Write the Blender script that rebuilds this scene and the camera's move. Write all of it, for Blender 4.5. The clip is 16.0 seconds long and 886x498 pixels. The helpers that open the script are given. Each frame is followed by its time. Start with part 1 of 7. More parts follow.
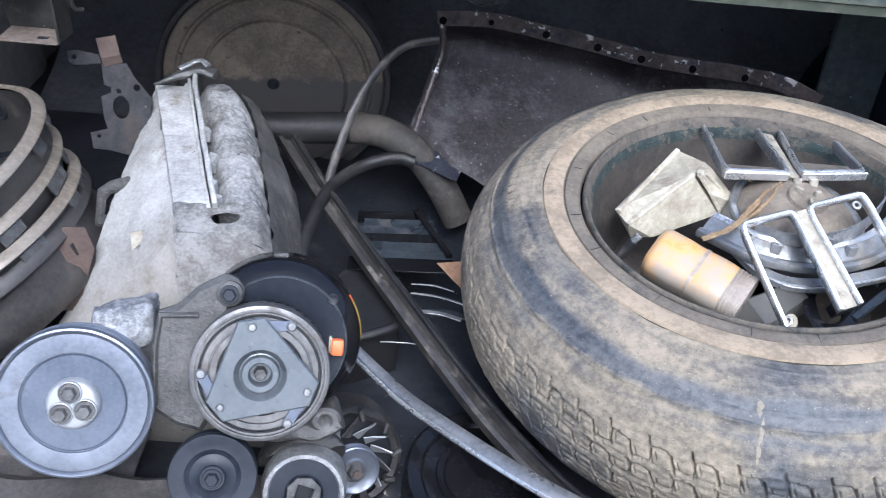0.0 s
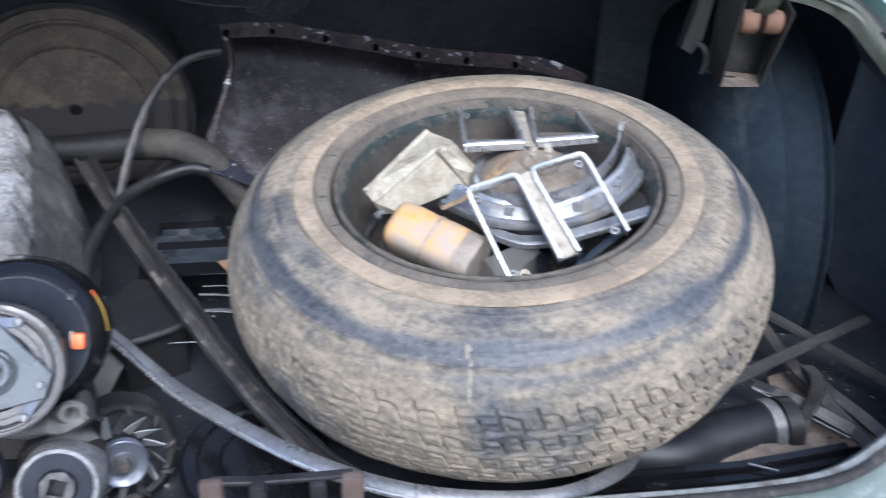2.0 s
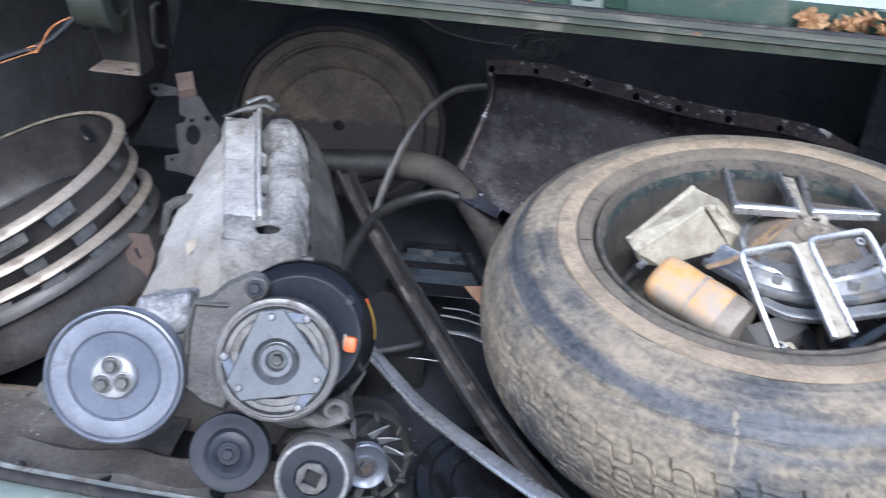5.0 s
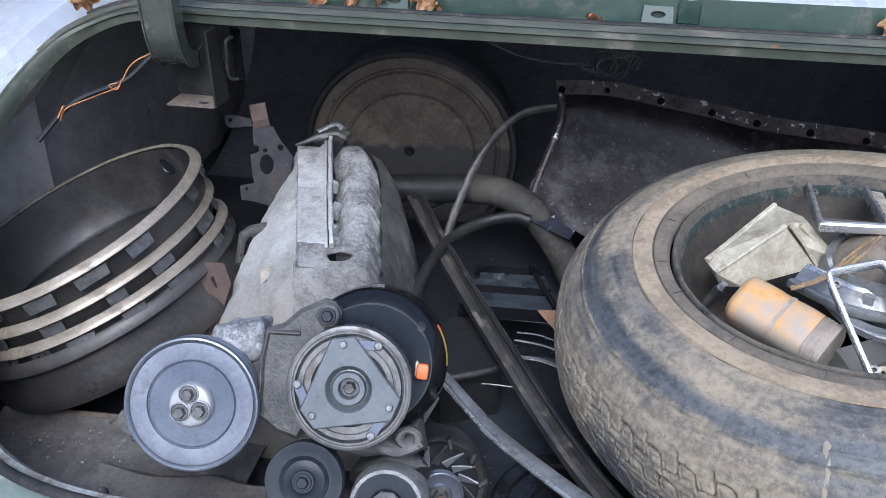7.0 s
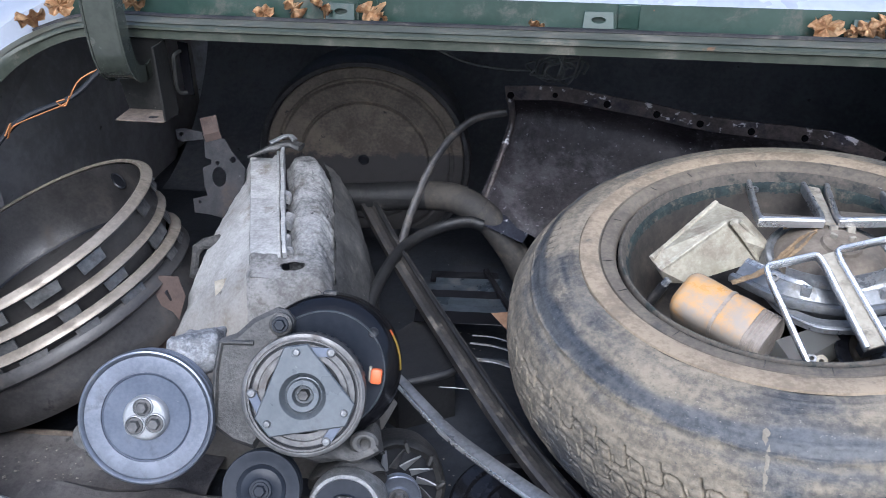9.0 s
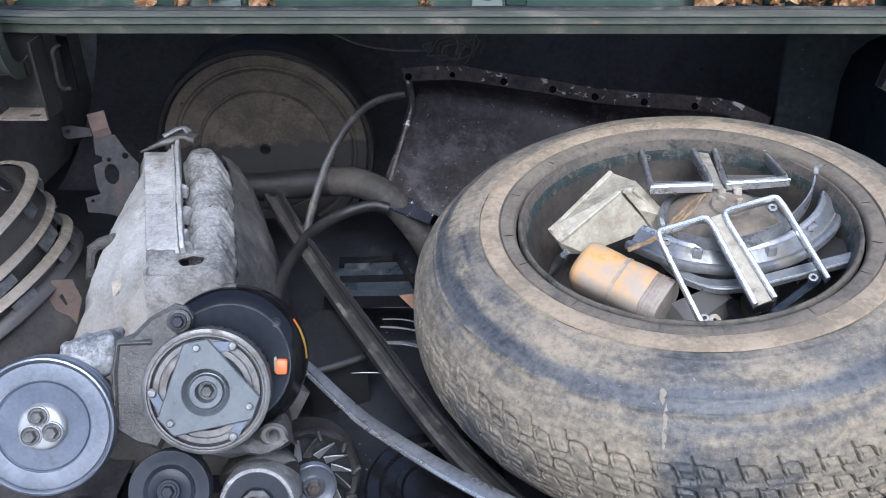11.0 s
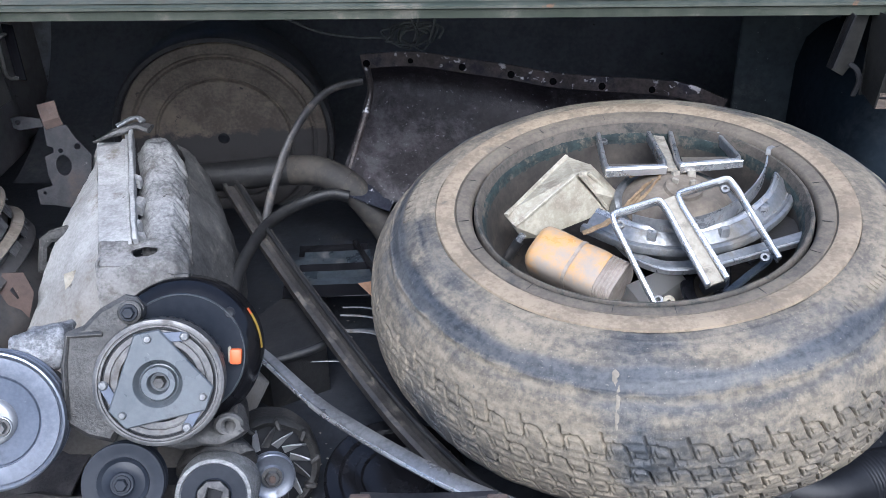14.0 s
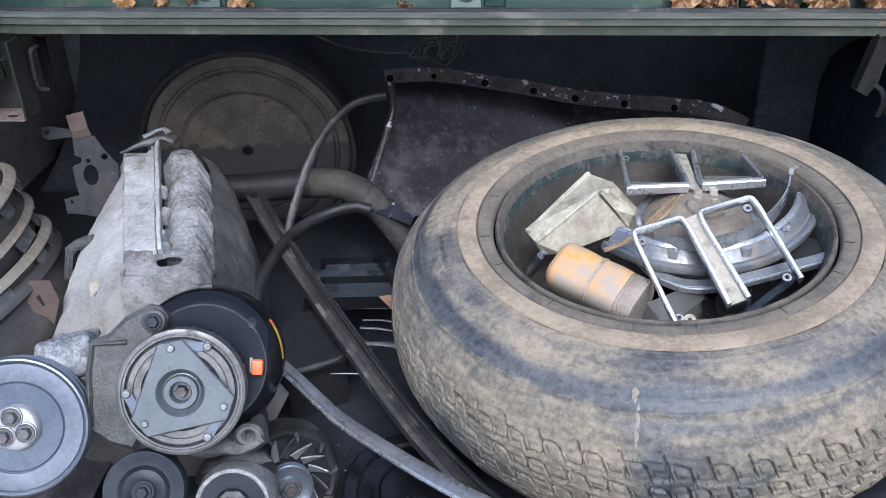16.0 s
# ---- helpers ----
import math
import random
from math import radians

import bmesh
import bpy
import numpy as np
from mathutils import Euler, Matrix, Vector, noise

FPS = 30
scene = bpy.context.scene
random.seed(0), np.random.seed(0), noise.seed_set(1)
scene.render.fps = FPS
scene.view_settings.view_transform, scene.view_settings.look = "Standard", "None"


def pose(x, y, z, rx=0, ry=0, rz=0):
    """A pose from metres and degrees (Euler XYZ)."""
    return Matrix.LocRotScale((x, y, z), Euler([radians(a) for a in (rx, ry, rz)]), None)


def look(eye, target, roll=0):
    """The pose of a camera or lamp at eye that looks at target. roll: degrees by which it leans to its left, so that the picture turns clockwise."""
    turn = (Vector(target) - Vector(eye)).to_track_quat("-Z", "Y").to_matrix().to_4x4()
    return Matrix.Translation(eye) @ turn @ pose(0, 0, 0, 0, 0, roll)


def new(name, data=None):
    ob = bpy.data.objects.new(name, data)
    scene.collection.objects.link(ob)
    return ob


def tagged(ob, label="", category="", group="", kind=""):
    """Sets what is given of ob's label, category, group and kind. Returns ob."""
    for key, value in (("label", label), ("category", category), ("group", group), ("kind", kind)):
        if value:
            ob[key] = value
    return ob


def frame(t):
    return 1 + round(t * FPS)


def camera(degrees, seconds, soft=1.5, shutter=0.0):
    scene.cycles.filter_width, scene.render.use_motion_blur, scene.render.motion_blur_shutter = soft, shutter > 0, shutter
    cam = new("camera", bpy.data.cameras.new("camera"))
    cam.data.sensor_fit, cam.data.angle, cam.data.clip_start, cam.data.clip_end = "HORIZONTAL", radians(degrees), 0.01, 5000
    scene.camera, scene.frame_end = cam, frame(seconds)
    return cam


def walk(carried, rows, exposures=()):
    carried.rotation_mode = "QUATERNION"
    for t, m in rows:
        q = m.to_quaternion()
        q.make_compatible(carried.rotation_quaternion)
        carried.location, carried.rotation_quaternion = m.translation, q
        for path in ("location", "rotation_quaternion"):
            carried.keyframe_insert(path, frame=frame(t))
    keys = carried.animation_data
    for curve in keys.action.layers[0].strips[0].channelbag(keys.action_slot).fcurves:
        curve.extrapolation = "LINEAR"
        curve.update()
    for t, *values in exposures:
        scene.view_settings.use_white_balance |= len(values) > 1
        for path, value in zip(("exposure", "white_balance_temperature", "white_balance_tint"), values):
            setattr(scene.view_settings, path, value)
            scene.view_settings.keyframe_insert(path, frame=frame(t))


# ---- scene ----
cam = camera(55.1, 16.0, soft=0.85, shutter=0.5)
PATH = [
    (0, (0.025, 0.003, 0.825), (0.101, 1.63, -0.335), 5.9),
    (0.5, (0.002, -0.016, 0.821), (0.039, 1.628, -0.318), 5.9),
    (1, (0.035, -0.04, 0.815), (-0.011, 1.599, -0.33), 5.0),
    (1.5, (0.145, -0.073, 0.822), (0.182, 1.589, -0.29), 3.5),
    (2, (0.232, -0.079, 0.817), (0.468, 1.581, -0.272), 3.4),
    (2.5, (0.268, -0.085, 0.806), (0.592, 1.557, -0.289), 3.8),
    (3, (0.27, -0.085, 0.81), (0.589, 1.564, -0.276), 4.3),
    (3.5, (0.238, -0.085, 0.813), (0.475, 1.596, -0.243), 4.7),
    (4, (0.197, -0.091, 0.819), (0.297, 1.611, -0.226), 4.4),
    (4.5, (0.161, -0.092, 0.824), (0.109, 1.618, -0.213), 3.8),
    (5, (0.125, -0.09, 0.823), (-0.041, 1.61, -0.216), 4.2),
    (5.2, (0.112, -0.092, 0.822), (-0.106, 1.603, -0.216), 4.3),
    (7.3, (0.133, -0.074, 0.82), (-0.214, 1.624, -0.178), 0.1),
    (7.5, (0.137, -0.072, 0.817), (-0.195, 1.63, -0.181), -0.0),
    (8, (0.143, -0.074, 0.821), (-0.155, 1.633, -0.178), -0.1),
    (8.5, (0.141, -0.078, 0.821), (-0.149, 1.634, -0.172), -0.2),
    (9, (0.149, -0.09, 0.826), (-0.12, 1.63, -0.159), -0.3),
    (9.5, (0.158, -0.094, 0.826), (-0.067, 1.633, -0.158), -0.5),
    (12, (0.188, -0.084, 0.821), (0.15, 1.627, -0.214), -1.2),
    (12.5, (0.196, -0.085, 0.821), (0.165, 1.634, -0.201), -1.5),
    (13, (0.2, -0.083, 0.817), (0.172, 1.629, -0.216), -1.6),
    (13.5, (0.199, -0.081, 0.817), (0.171, 1.624, -0.228), -1.1),
    (14, (0.197, -0.086, 0.817), (0.171, 1.622, -0.223), -0.7),
    (14.5, (0.195, -0.09, 0.82), (0.158, 1.623, -0.211), -0.4),
    (15, (0.192, -0.092, 0.82), (0.139, 1.626, -0.204), -0.3),
    (15.5, (0.19, -0.09, 0.82), (0.127, 1.628, -0.201), -0.3),
    (16, (0.193, -0.09, 0.821), (0.125, 1.633, -0.191), -0.5),
]
EXPOSURE = [(0.0, 1.04), (1.0, 1.09), (1.5, 1.11), (2.0, 0.96), (2.5, 0.88), (3.0, 0.81), (3.5, 0.91), (4.0, 0.96), (5.2, 0.86), (7.3, 0.61), (9.5, 0.64), (12.0, 0.79), (12.5, 0.71), (13.0, 0.69), (13.5, 0.85), (14.0, 0.78), (14.5, 0.71), (16.0, 0.71)]
walk(cam, [(t, look(eye, aim, roll)) for t, eye, aim, roll in PATH], [(t, e, 5150, 9) for t, e in EXPOSURE])

# ---- world and light ----
SUN_UP, SUN_WAY = 52.0, 172.0
world = bpy.data.worlds.new("sky")
scene.world = world
world.use_nodes = True
wn, wl = world.node_tree.nodes, world.node_tree.links
sky = wn.new("ShaderNodeTexSky")
sky.sky_type = "NISHITA"
sky.sun_disc = False
sky.sun_elevation, sky.sun_rotation = radians(SUN_UP), radians(SUN_WAY)
sky.air_density, sky.dust_density, sky.ozone_density = 1.0, 7.0, 0.5
wn["Background"].inputs["Strength"].default_value = 0.15
wl.new(sky.outputs["Color"], wn["Background"].inputs["Color"])
sun = new("sun", bpy.data.lights.new("sun", "SUN"))
sun.data.energy, sun.data.angle, sun.data.color = 1.25, radians(40), (1.0, 0.97, 0.93)
sun.matrix_world = look((0, 0, 6), (0 - 6 * math.sin(radians(SUN_WAY)) / math.tan(radians(SUN_UP)), -6 * math.cos(radians(SUN_WAY)) / math.tan(radians(SUN_UP)), 0))


# ---- materials ----
def rgb(c):
    return (*c, 1.0)


def surface(name, a, b, rough=0.6, metal=0.0, scale=8.0, fine=90.0, bump=0.3, dust=None, dusty=0.0, dust_scale=5.0, spread=0.22, spots=None, spotty=0.0, spot_scale=30.0, coat=0.0, spec=0.5):
    """Two tones in broad patches, fine grain and relief, a film of dust in drifts and small spots of wear."""
    m = bpy.data.materials.new(name)
    m.use_nodes = True
    n, l = m.node_tree.nodes, m.node_tree.links
    p = n["Principled BSDF"]
    geo = n.new("ShaderNodeTexCoord")
    where = geo.outputs["Object"]

    def cloud(size, detail=6.0, warp=0.0, rough_n=0.6):
        t = n.new("ShaderNodeTexNoise")
        t.inputs["Scale"].default_value, t.inputs["Detail"].default_value = size, detail
        t.inputs["Roughness"].default_value, t.inputs["Distortion"].default_value = rough_n, warp
        l.new(where, t.inputs["Vector"])
        return t.outputs["Fac"]

    def ramp(fac, lo, hi):
        r = n.new("ShaderNodeMapRange")
        r.interpolation_type = "SMOOTHSTEP"
        r.inputs["From Min"].default_value, r.inputs["From Max"].default_value = lo, hi
        l.new(fac, r.inputs["Value"])
        return r.outputs["Result"]

    def mix(fac, c1, c2):
        x = n.new("ShaderNodeMix")
        x.data_type = "RGBA"
        l.new(fac, x.inputs["Factor"])
        for sock, c in ((x.inputs["A"], c1), (x.inputs["B"], c2)):
            if isinstance(c, tuple):
                sock.default_value = rgb(c)
            else:
                l.new(c, sock)
        return x.outputs["Result"]

    broad = cloud(scale, 5.0, 0.15)
    grain = cloud(fine, 4.0)
    middle = cloud(scale * 4.5, 9.0, 0.1, 0.7)
    two = n.new("ShaderNodeMath")
    two.operation = "MULTIPLY_ADD"
    two.inputs[1].default_value = 0.6
    l.new(middle, two.inputs[0]), l.new(broad, two.inputs[2])
    both = n.new("ShaderNodeMath")
    both.operation = "MULTIPLY_ADD"
    both.inputs[1].default_value = 0.55
    l.new(grain, both.inputs[0]), l.new(two.outputs[0], both.inputs[2])
    colour = mix(ramp(both.outputs[0], 1.075 - spread, 1.075 + spread), a, b)
    r_out = None
    film = None
    if dust:
        film = ramp(cloud(dust_scale, 12.0, 0.2, 0.74), 0.64 - dusty * 0.5, 0.80 - dusty * 0.5)
        colour = mix(film, colour, dust)
    if spots:
        mark = ramp(cloud(spot_scale, 4.0, 0.3), 0.72 - spotty * 0.3, 0.78 - spotty * 0.3)
        colour = mix(mark, colour, spots)
    l.new(colour, p.inputs["Base Color"])
    rr = n.new("ShaderNodeMapRange")
    rr.inputs["To Min"].default_value, rr.inputs["To Max"].default_value = max(rough - 0.12, 0.03), min(rough + 0.15, 1.0)
    l.new(broad, rr.inputs["Value"])
    r_out = rr.outputs["Result"]
    if film is not None:
        blend = n.new("ShaderNodeMix")
        l.new(film, blend.inputs["Factor"]), l.new(r_out, blend.inputs["A"])
        blend.inputs["B"].default_value = 0.9
        r_out = blend.outputs["Result"]
        if metal:
            mm = n.new("ShaderNodeMapRange")
            mm.inputs["To Min"].default_value, mm.inputs["To Max"].default_value = metal, 0.0
            l.new(film, mm.inputs["Value"]), l.new(mm.outputs["Result"], p.inputs["Metallic"])
    l.new(r_out, p.inputs["Roughness"])
    if metal and film is None:
        p.inputs["Metallic"].default_value = metal
    p.inputs["Coat Weight"].default_value = coat
    p.inputs["Specular IOR Level"].default_value = spec
    p.inputs["Coat Roughness"].default_value = 0.1
    bp = n.new("ShaderNodeBump")
    bp.inputs["Strength"].default_value, bp.inputs["Distance"].default_value = bump, 0.0015
    l.new(both.outputs[0], bp.inputs["Height"]), l.new(bp.outputs["Normal"], p.inputs["Normal"])
    return m


M = dict(
    floor=surface("dirty_trunk_floor", (0.014, 0.0165, 0.022), (0.032, 0.035, 0.042), 0.45, 0, 9, 90, 0.9, (0.060, 0.058, 0.057), 0.18, 12, spots=(0.18, 0.17, 0.16), spotty=0.06, spot_scale=140, spec=0.4),
    # Inner and bulkhead tones are raised to carry haze over dark places.
    inner=surface("warm_hazed_inner_paint", (0.23, 0.215, 0.205), (0.34, 0.318, 0.302), 0.85, 0, 4, 60, 0.3, (0.38, 0.35, 0.32), 0.15, 9, spots=(0.11, 0.10, 0.09), spotty=0.10, spot_scale=22),
    bulkhead=surface("hazed_grey_bulkhead", (0.38, 0.395, 0.435), (0.53, 0.545, 0.58), 0.9, 0, 5, 70, 0.5, (0.28, 0.275, 0.275), 0.3, 6, spots=(0.17, 0.165, 0.165), spotty=0.2, spot_scale=14),
    green=surface("green_car_paint", (0.014, 0.034, 0.024), (0.027, 0.054, 0.040), 0.38, 0, 7, 80, 0.15, (0.10, 0.098, 0.08), 0.2, 16, spots=(0.16, 0.07, 0.03), spotty=0.07, spot_scale=38, coat=0.3),
    lip=surface("worn_green_lip", (0.040, 0.047, 0.035), (0.070, 0.075, 0.058), 0.38, 0, 9, 80, 0.15, (0.14, 0.13, 0.105), 0.22, 18, spots=(0.14, 0.08, 0.045), spotty=0.10, spot_scale=44, coat=0.0, spec=0.25),
    sill=surface("grimy_sill_paint", (0.12, 0.13, 0.125), (0.23, 0.24, 0.235), 0.5, 0, 9, 90, 0.3, (0.085, 0.072, 0.062), 0.34, 20),
    # Faded paint; its pale blue-grey also holds the sky's reflection.
    body=surface("faded_sky_tinted_paint", (0.29, 0.31, 0.35), (0.37, 0.39, 0.43), 0.25, 0, 3, 60, 0.05, (0.27, 0.265, 0.26), 0.12, 8, coat=0.6),
    rear=surface("chalky_green_paint", (0.080, 0.108, 0.102), (0.130, 0.160, 0.152), 0.5, 0, 6, 60, 0.2, (0.23, 0.25, 0.243), 0.24, 14, spread=0.32, spec=0.35),
    seal=surface("weathered_rubber_seal", (0.016, 0.016, 0.017), (0.040, 0.038, 0.037), 0.6, 0, 9, 120, 0.4, (0.10, 0.09, 0.078), 0.22, 24, spec=0.2),
    bead=surface("brown_bead_rubber", (0.098, 0.083, 0.066), (0.160, 0.135, 0.103), 0.88, 0, 14, 170, 0.6, (0.068, 0.063, 0.056), 0.24, 16, spread=0.22),
    wheel=surface("dirty_wheel_paint", (0.036, 0.032, 0.028), (0.068, 0.058, 0.048), 0.85, 0, 10, 140, 0.6, (0.092, 0.078, 0.062), 0.28, 14, spread=0.3, spots=(0.016, 0.020, 0.020), spotty=0.16, spot_scale=30),
    chrome=surface("pitted_chrome", (0.76, 0.76, 0.755), (0.88, 0.87, 0.86), 0.26, 0.85, 20, 200, 0.05, (0.32, 0.29, 0.25), 0.10, 60),
    dull_chrome=surface("dusty_chrome", (0.30, 0.31, 0.32), (0.46, 0.46, 0.47), 0.28, 0.7, 20, 200, 0.2, (0.20, 0.18, 0.155), 0.26, 60, spots=(0.06, 0.06, 0.06), spotty=0.14, spot_scale=90),
    steel=surface("grey_steel", (0.064, 0.064, 0.066), (0.172, 0.168, 0.164), 0.34, 0.5, 14, 240, 0.3, (0.080, 0.068, 0.057), 0.26, 20, spread=0.30, spots=(0.28, 0.275, 0.27), spotty=0.04, spot_scale=90),
    blue_steel=surface("zinc_pulley_steel", (0.145, 0.158, 0.190), (0.215, 0.232, 0.272), 0.30, 0.65, 7, 240, 0.12, (0.150, 0.148, 0.145), 0.20, 9, spread=0.34, spots=(0.04, 0.042, 0.046), spotty=0.03, spot_scale=60),
    ring_dust=surface("dusty_pulley_ring", (0.112, 0.124, 0.156), (0.200, 0.215, 0.254), 0.34, 0.5, 9, 240, 0.15, (0.085, 0.090, 0.104), 0.22, 16, spread=0.30, spots=(0.34, 0.35, 0.38), spotty=0.03, spot_scale=60),
    alu=surface("cast_aluminium", (0.145, 0.147, 0.150), (0.30, 0.302, 0.305), 0.5, 0.35, 30, 320, 1.0, (0.095, 0.090, 0.084), 0.26, 26, spread=0.22),
    cast=surface("greasy_casting", (0.026, 0.0255, 0.025), (0.094, 0.091, 0.087), 0.42, 0.15, 16, 280, 1.0, (0.150, 0.141, 0.128), 0.22, 22, spread=0.28, spots=(0.011, 0.0105, 0.0105), spotty=0.18, spot_scale=40),
    case=surface("whitened_casing", (0.185, 0.182, 0.178), (0.415, 0.410, 0.400), 0.85, 0, 9, 240, 0.7, (0.130, 0.112, 0.092), 0.22, 14, spread=0.30, spots=(0.060, 0.050, 0.042), spotty=0.14, spot_scale=44),
    case_lump=surface("chalky_cast_side", (0.075, 0.074, 0.073), (0.300, 0.295, 0.286), 0.88, 0, 14, 260, 1.0, (0.072, 0.064, 0.055), 0.28, 17, spread=0.26, spots=(0.036, 0.032, 0.029), spotty=0.20, spot_scale=46),
    # Casing's turned-away faces: dirt, plus shade put into the dark tone.
    case_shaded_dirty=surface("shaded_dirty_casing", (0.026, 0.025, 0.024), (0.096, 0.092, 0.086), 0.85, 0, 12, 220, 1.0, (0.150, 0.138, 0.120), 0.22, 24, spread=0.26, spots=(0.30, 0.28, 0.25), spotty=0.14, spot_scale=150),
    crust=surface("green_black_crust", (0.010, 0.019, 0.019), (0.030, 0.046, 0.044), 0.75, 0, 30, 240, 1.0, (0.125, 0.107, 0.084), 0.30, 46),
    cover_edge=surface("scraped_dark_edge", (0.026, 0.026, 0.029), (0.055, 0.053, 0.054), 0.55, 0.1, 20, 200, 0.6, (0.085, 0.075, 0.064), 0.22, 24, spots=(0.18, 0.19, 0.21), spotty=0.12, spot_scale=90),
    straw=surface("dry_straw", (0.16, 0.105, 0.055), (0.28, 0.20, 0.115), 0.9, 0, 50, 240, 0.4, (0.10, 0.07, 0.045), 0.25, 60),
    amber_clear=surface("dusty_clear_plastic", (0.20, 0.165, 0.130), (0.32, 0.275, 0.225), 0.35, 0, 16, 160, 0.2, (0.29, 0.25, 0.205), 0.26, 24, spots=(0.12, 0.085, 0.055), spotty=0.12, spot_scale=46, coat=0.35),
    black=surface("black_paint", (0.008, 0.009, 0.012), (0.018, 0.019, 0.023), 0.4, 0, 8, 100, 0.1, (0.07, 0.07, 0.072), 0.08, 12, spec=0.35),
    black_gloss=surface("black_plastic", (0.005, 0.005, 0.006), (0.011, 0.011, 0.013), 0.12, 0, 8, 100, 0.1, (0.05, 0.05, 0.05), 0.10, 12, spec=0.35),
    dark_blue=surface("blue_black_paint", (0.014, 0.017, 0.024), (0.026, 0.030, 0.039), 0.4, 0, 8, 100, 0.1, (0.10, 0.097, 0.093), 0.06, 14, spec=0.25),
    rubber=surface("old_rubber", (0.009, 0.009, 0.010), (0.024, 0.0235, 0.023), 0.5, 0, 9, 120, 0.5, (0.068, 0.062, 0.055), 0.2, 22, spec=0.4),
    hose=surface("dusty_hose_rubber", (0.030, 0.028, 0.026), (0.070, 0.061, 0.050), 0.75, 0, 9, 120, 0.4, (0.140, 0.118, 0.090), 0.24, 12),
    trim=surface("brown_rubber_channel", (0.020, 0.0195, 0.0195), (0.052, 0.048, 0.045), 0.40, 0, 16, 150, 0.6, (0.125, 0.110, 0.092), 0.26, 34),
    rust=surface("scabby_dark_steel", (0.022, 0.019, 0.023), (0.058, 0.050, 0.055), 0.40, 0.15, 10, 150, 0.9, (0.150, 0.142, 0.150), 0.32, 11, spread=0.2, spots=(0.34, 0.33, 0.36), spotty=0.24, spot_scale=170),
    rust_edge=surface("scraped_rusty_edge", (0.045, 0.038, 0.038), (0.115, 0.095, 0.090), 0.40, 0.4, 20, 220, 0.8, (0.024, 0.023, 0.034), 0.30, 24, spread=0.26, spots=(0.55, 0.53, 0.54), spotty=0.40, spot_scale=60),
    red_rust=surface("red_rust", (0.060, 0.042, 0.035), (0.098, 0.068, 0.055), 0.85, 0, 12, 160, 0.7, (0.12, 0.102, 0.090), 0.22, 14, spread=0.3, spots=(0.03, 0.024, 0.022), spotty=0.10, spot_scale=40),
    disc=surface("dusty_brown_disc", (0.086, 0.072, 0.058), (0.172, 0.142, 0.110), 0.75, 0.0, 6, 170, 0.5, (0.22, 0.18, 0.136), 0.26, 10, spread=0.2, spots=(0.034, 0.031, 0.029), spotty=0.24, spot_scale=30),
    brk=surface("worn_grey_plate", (0.010, 0.0105, 0.012), (0.030, 0.029, 0.031), 0.45, 0.1, 14, 200, 0.5, (0.052, 0.042, 0.036), 0.24, 16, spread=0.26, spots=(0.16, 0.155, 0.15), spotty=0.10, spot_scale=50, spec=0.15),
    ring=surface("brushed_trim_ring", (0.050, 0.050, 0.050), (0.170, 0.168, 0.165), 0.28, 0.6, 14, 160, 0.2, (0.060, 0.052, 0.045), 0.28, 20, spread=0.26),
    dark_ring=surface("tarnished_rim_steel", (0.026, 0.025, 0.025), (0.062, 0.058, 0.055), 0.40, 0.3, 7, 160, 0.4, (0.070, 0.060, 0.051), 0.26, 12, spread=0.3, spots=(0.014, 0.013, 0.013), spotty=0.14, spot_scale=30),
    ring_lip=surface("scuffed_ring_lip", (0.165, 0.138, 0.106), (0.310, 0.270, 0.218), 0.32, 0.35, 12, 160, 0.15, (0.120, 0.098, 0.076), 0.26, 18, spread=0.28),
    silver=surface("stained_bright_steel", (0.15, 0.155, 0.16), (0.29, 0.295, 0.30), 0.30, 0.6, 10, 220, 0.1, (0.15, 0.135, 0.113), 0.28, 18, spread=0.3, spots=(0.05, 0.048, 0.045), spotty=0.10, spot_scale=60),
    dusty_tan=surface("tan_dust_film", (0.25, 0.225, 0.18), (0.38, 0.345, 0.28), 0.85, 0, 24, 200, 0.5, (0.13, 0.115, 0.095), 0.25, 30),
    # Right-hand copy of the inner paint, with the shade put into its colour.
    shaded_skin=surface("shaded_inner_paint", (0.026, 0.036, 0.050), (0.046, 0.060, 0.078), 0.6, 0, 5, 70, 0.3, (0.075, 0.085, 0.095), 0.16, 12, spots=(0.2, 0.2, 0.2), spotty=0.01, spot_scale=90, spec=0.35),
    flange=surface("dusty_rim_flange", (0.060, 0.053, 0.044), (0.115, 0.098, 0.078), 0.8, 0, 20, 220, 1.0, (0.022, 0.028, 0.027), 0.28, 30),
    zinc_dark=surface("dark_pulley_face", (0.074, 0.087, 0.118), (0.126, 0.141, 0.180), 0.32, 0.5, 9, 240, 0.12, (0.062, 0.069, 0.086), 0.20, 14, spread=0.32, spots=(0.25, 0.26, 0.29), spotty=0.02, spot_scale=70),
    earth=surface("brown_dirt_film", (0.075, 0.058, 0.046), (0.15, 0.12, 0.095), 0.9, 0, 14, 160, 0.6, (0.06, 0.05, 0.045), 0.28, 16),
    roller=surface("orange_brown_rust", (0.10, 0.052, 0.030), (0.17, 0.092, 0.055), 0.8, 0, 24, 200, 0.6, (0.06, 0.045, 0.038), 0.3, 30),
    arm_green=surface("glossy_green_arm_paint", (0.036, 0.042, 0.034), (0.060, 0.065, 0.054), 0.2, 0, 8, 90, 0.1, (0.12, 0.11, 0.095), 0.16, 16, coat=0.7),
    beam=surface("brown_greasy_beam", (0.046, 0.042, 0.042), (0.102, 0.093, 0.087), 0.6, 0, 12, 170, 1.0, (0.15, 0.141, 0.132), 0.2, 16, spots=(0.018, 0.017, 0.017), spotty=0.2, spot_scale=24),
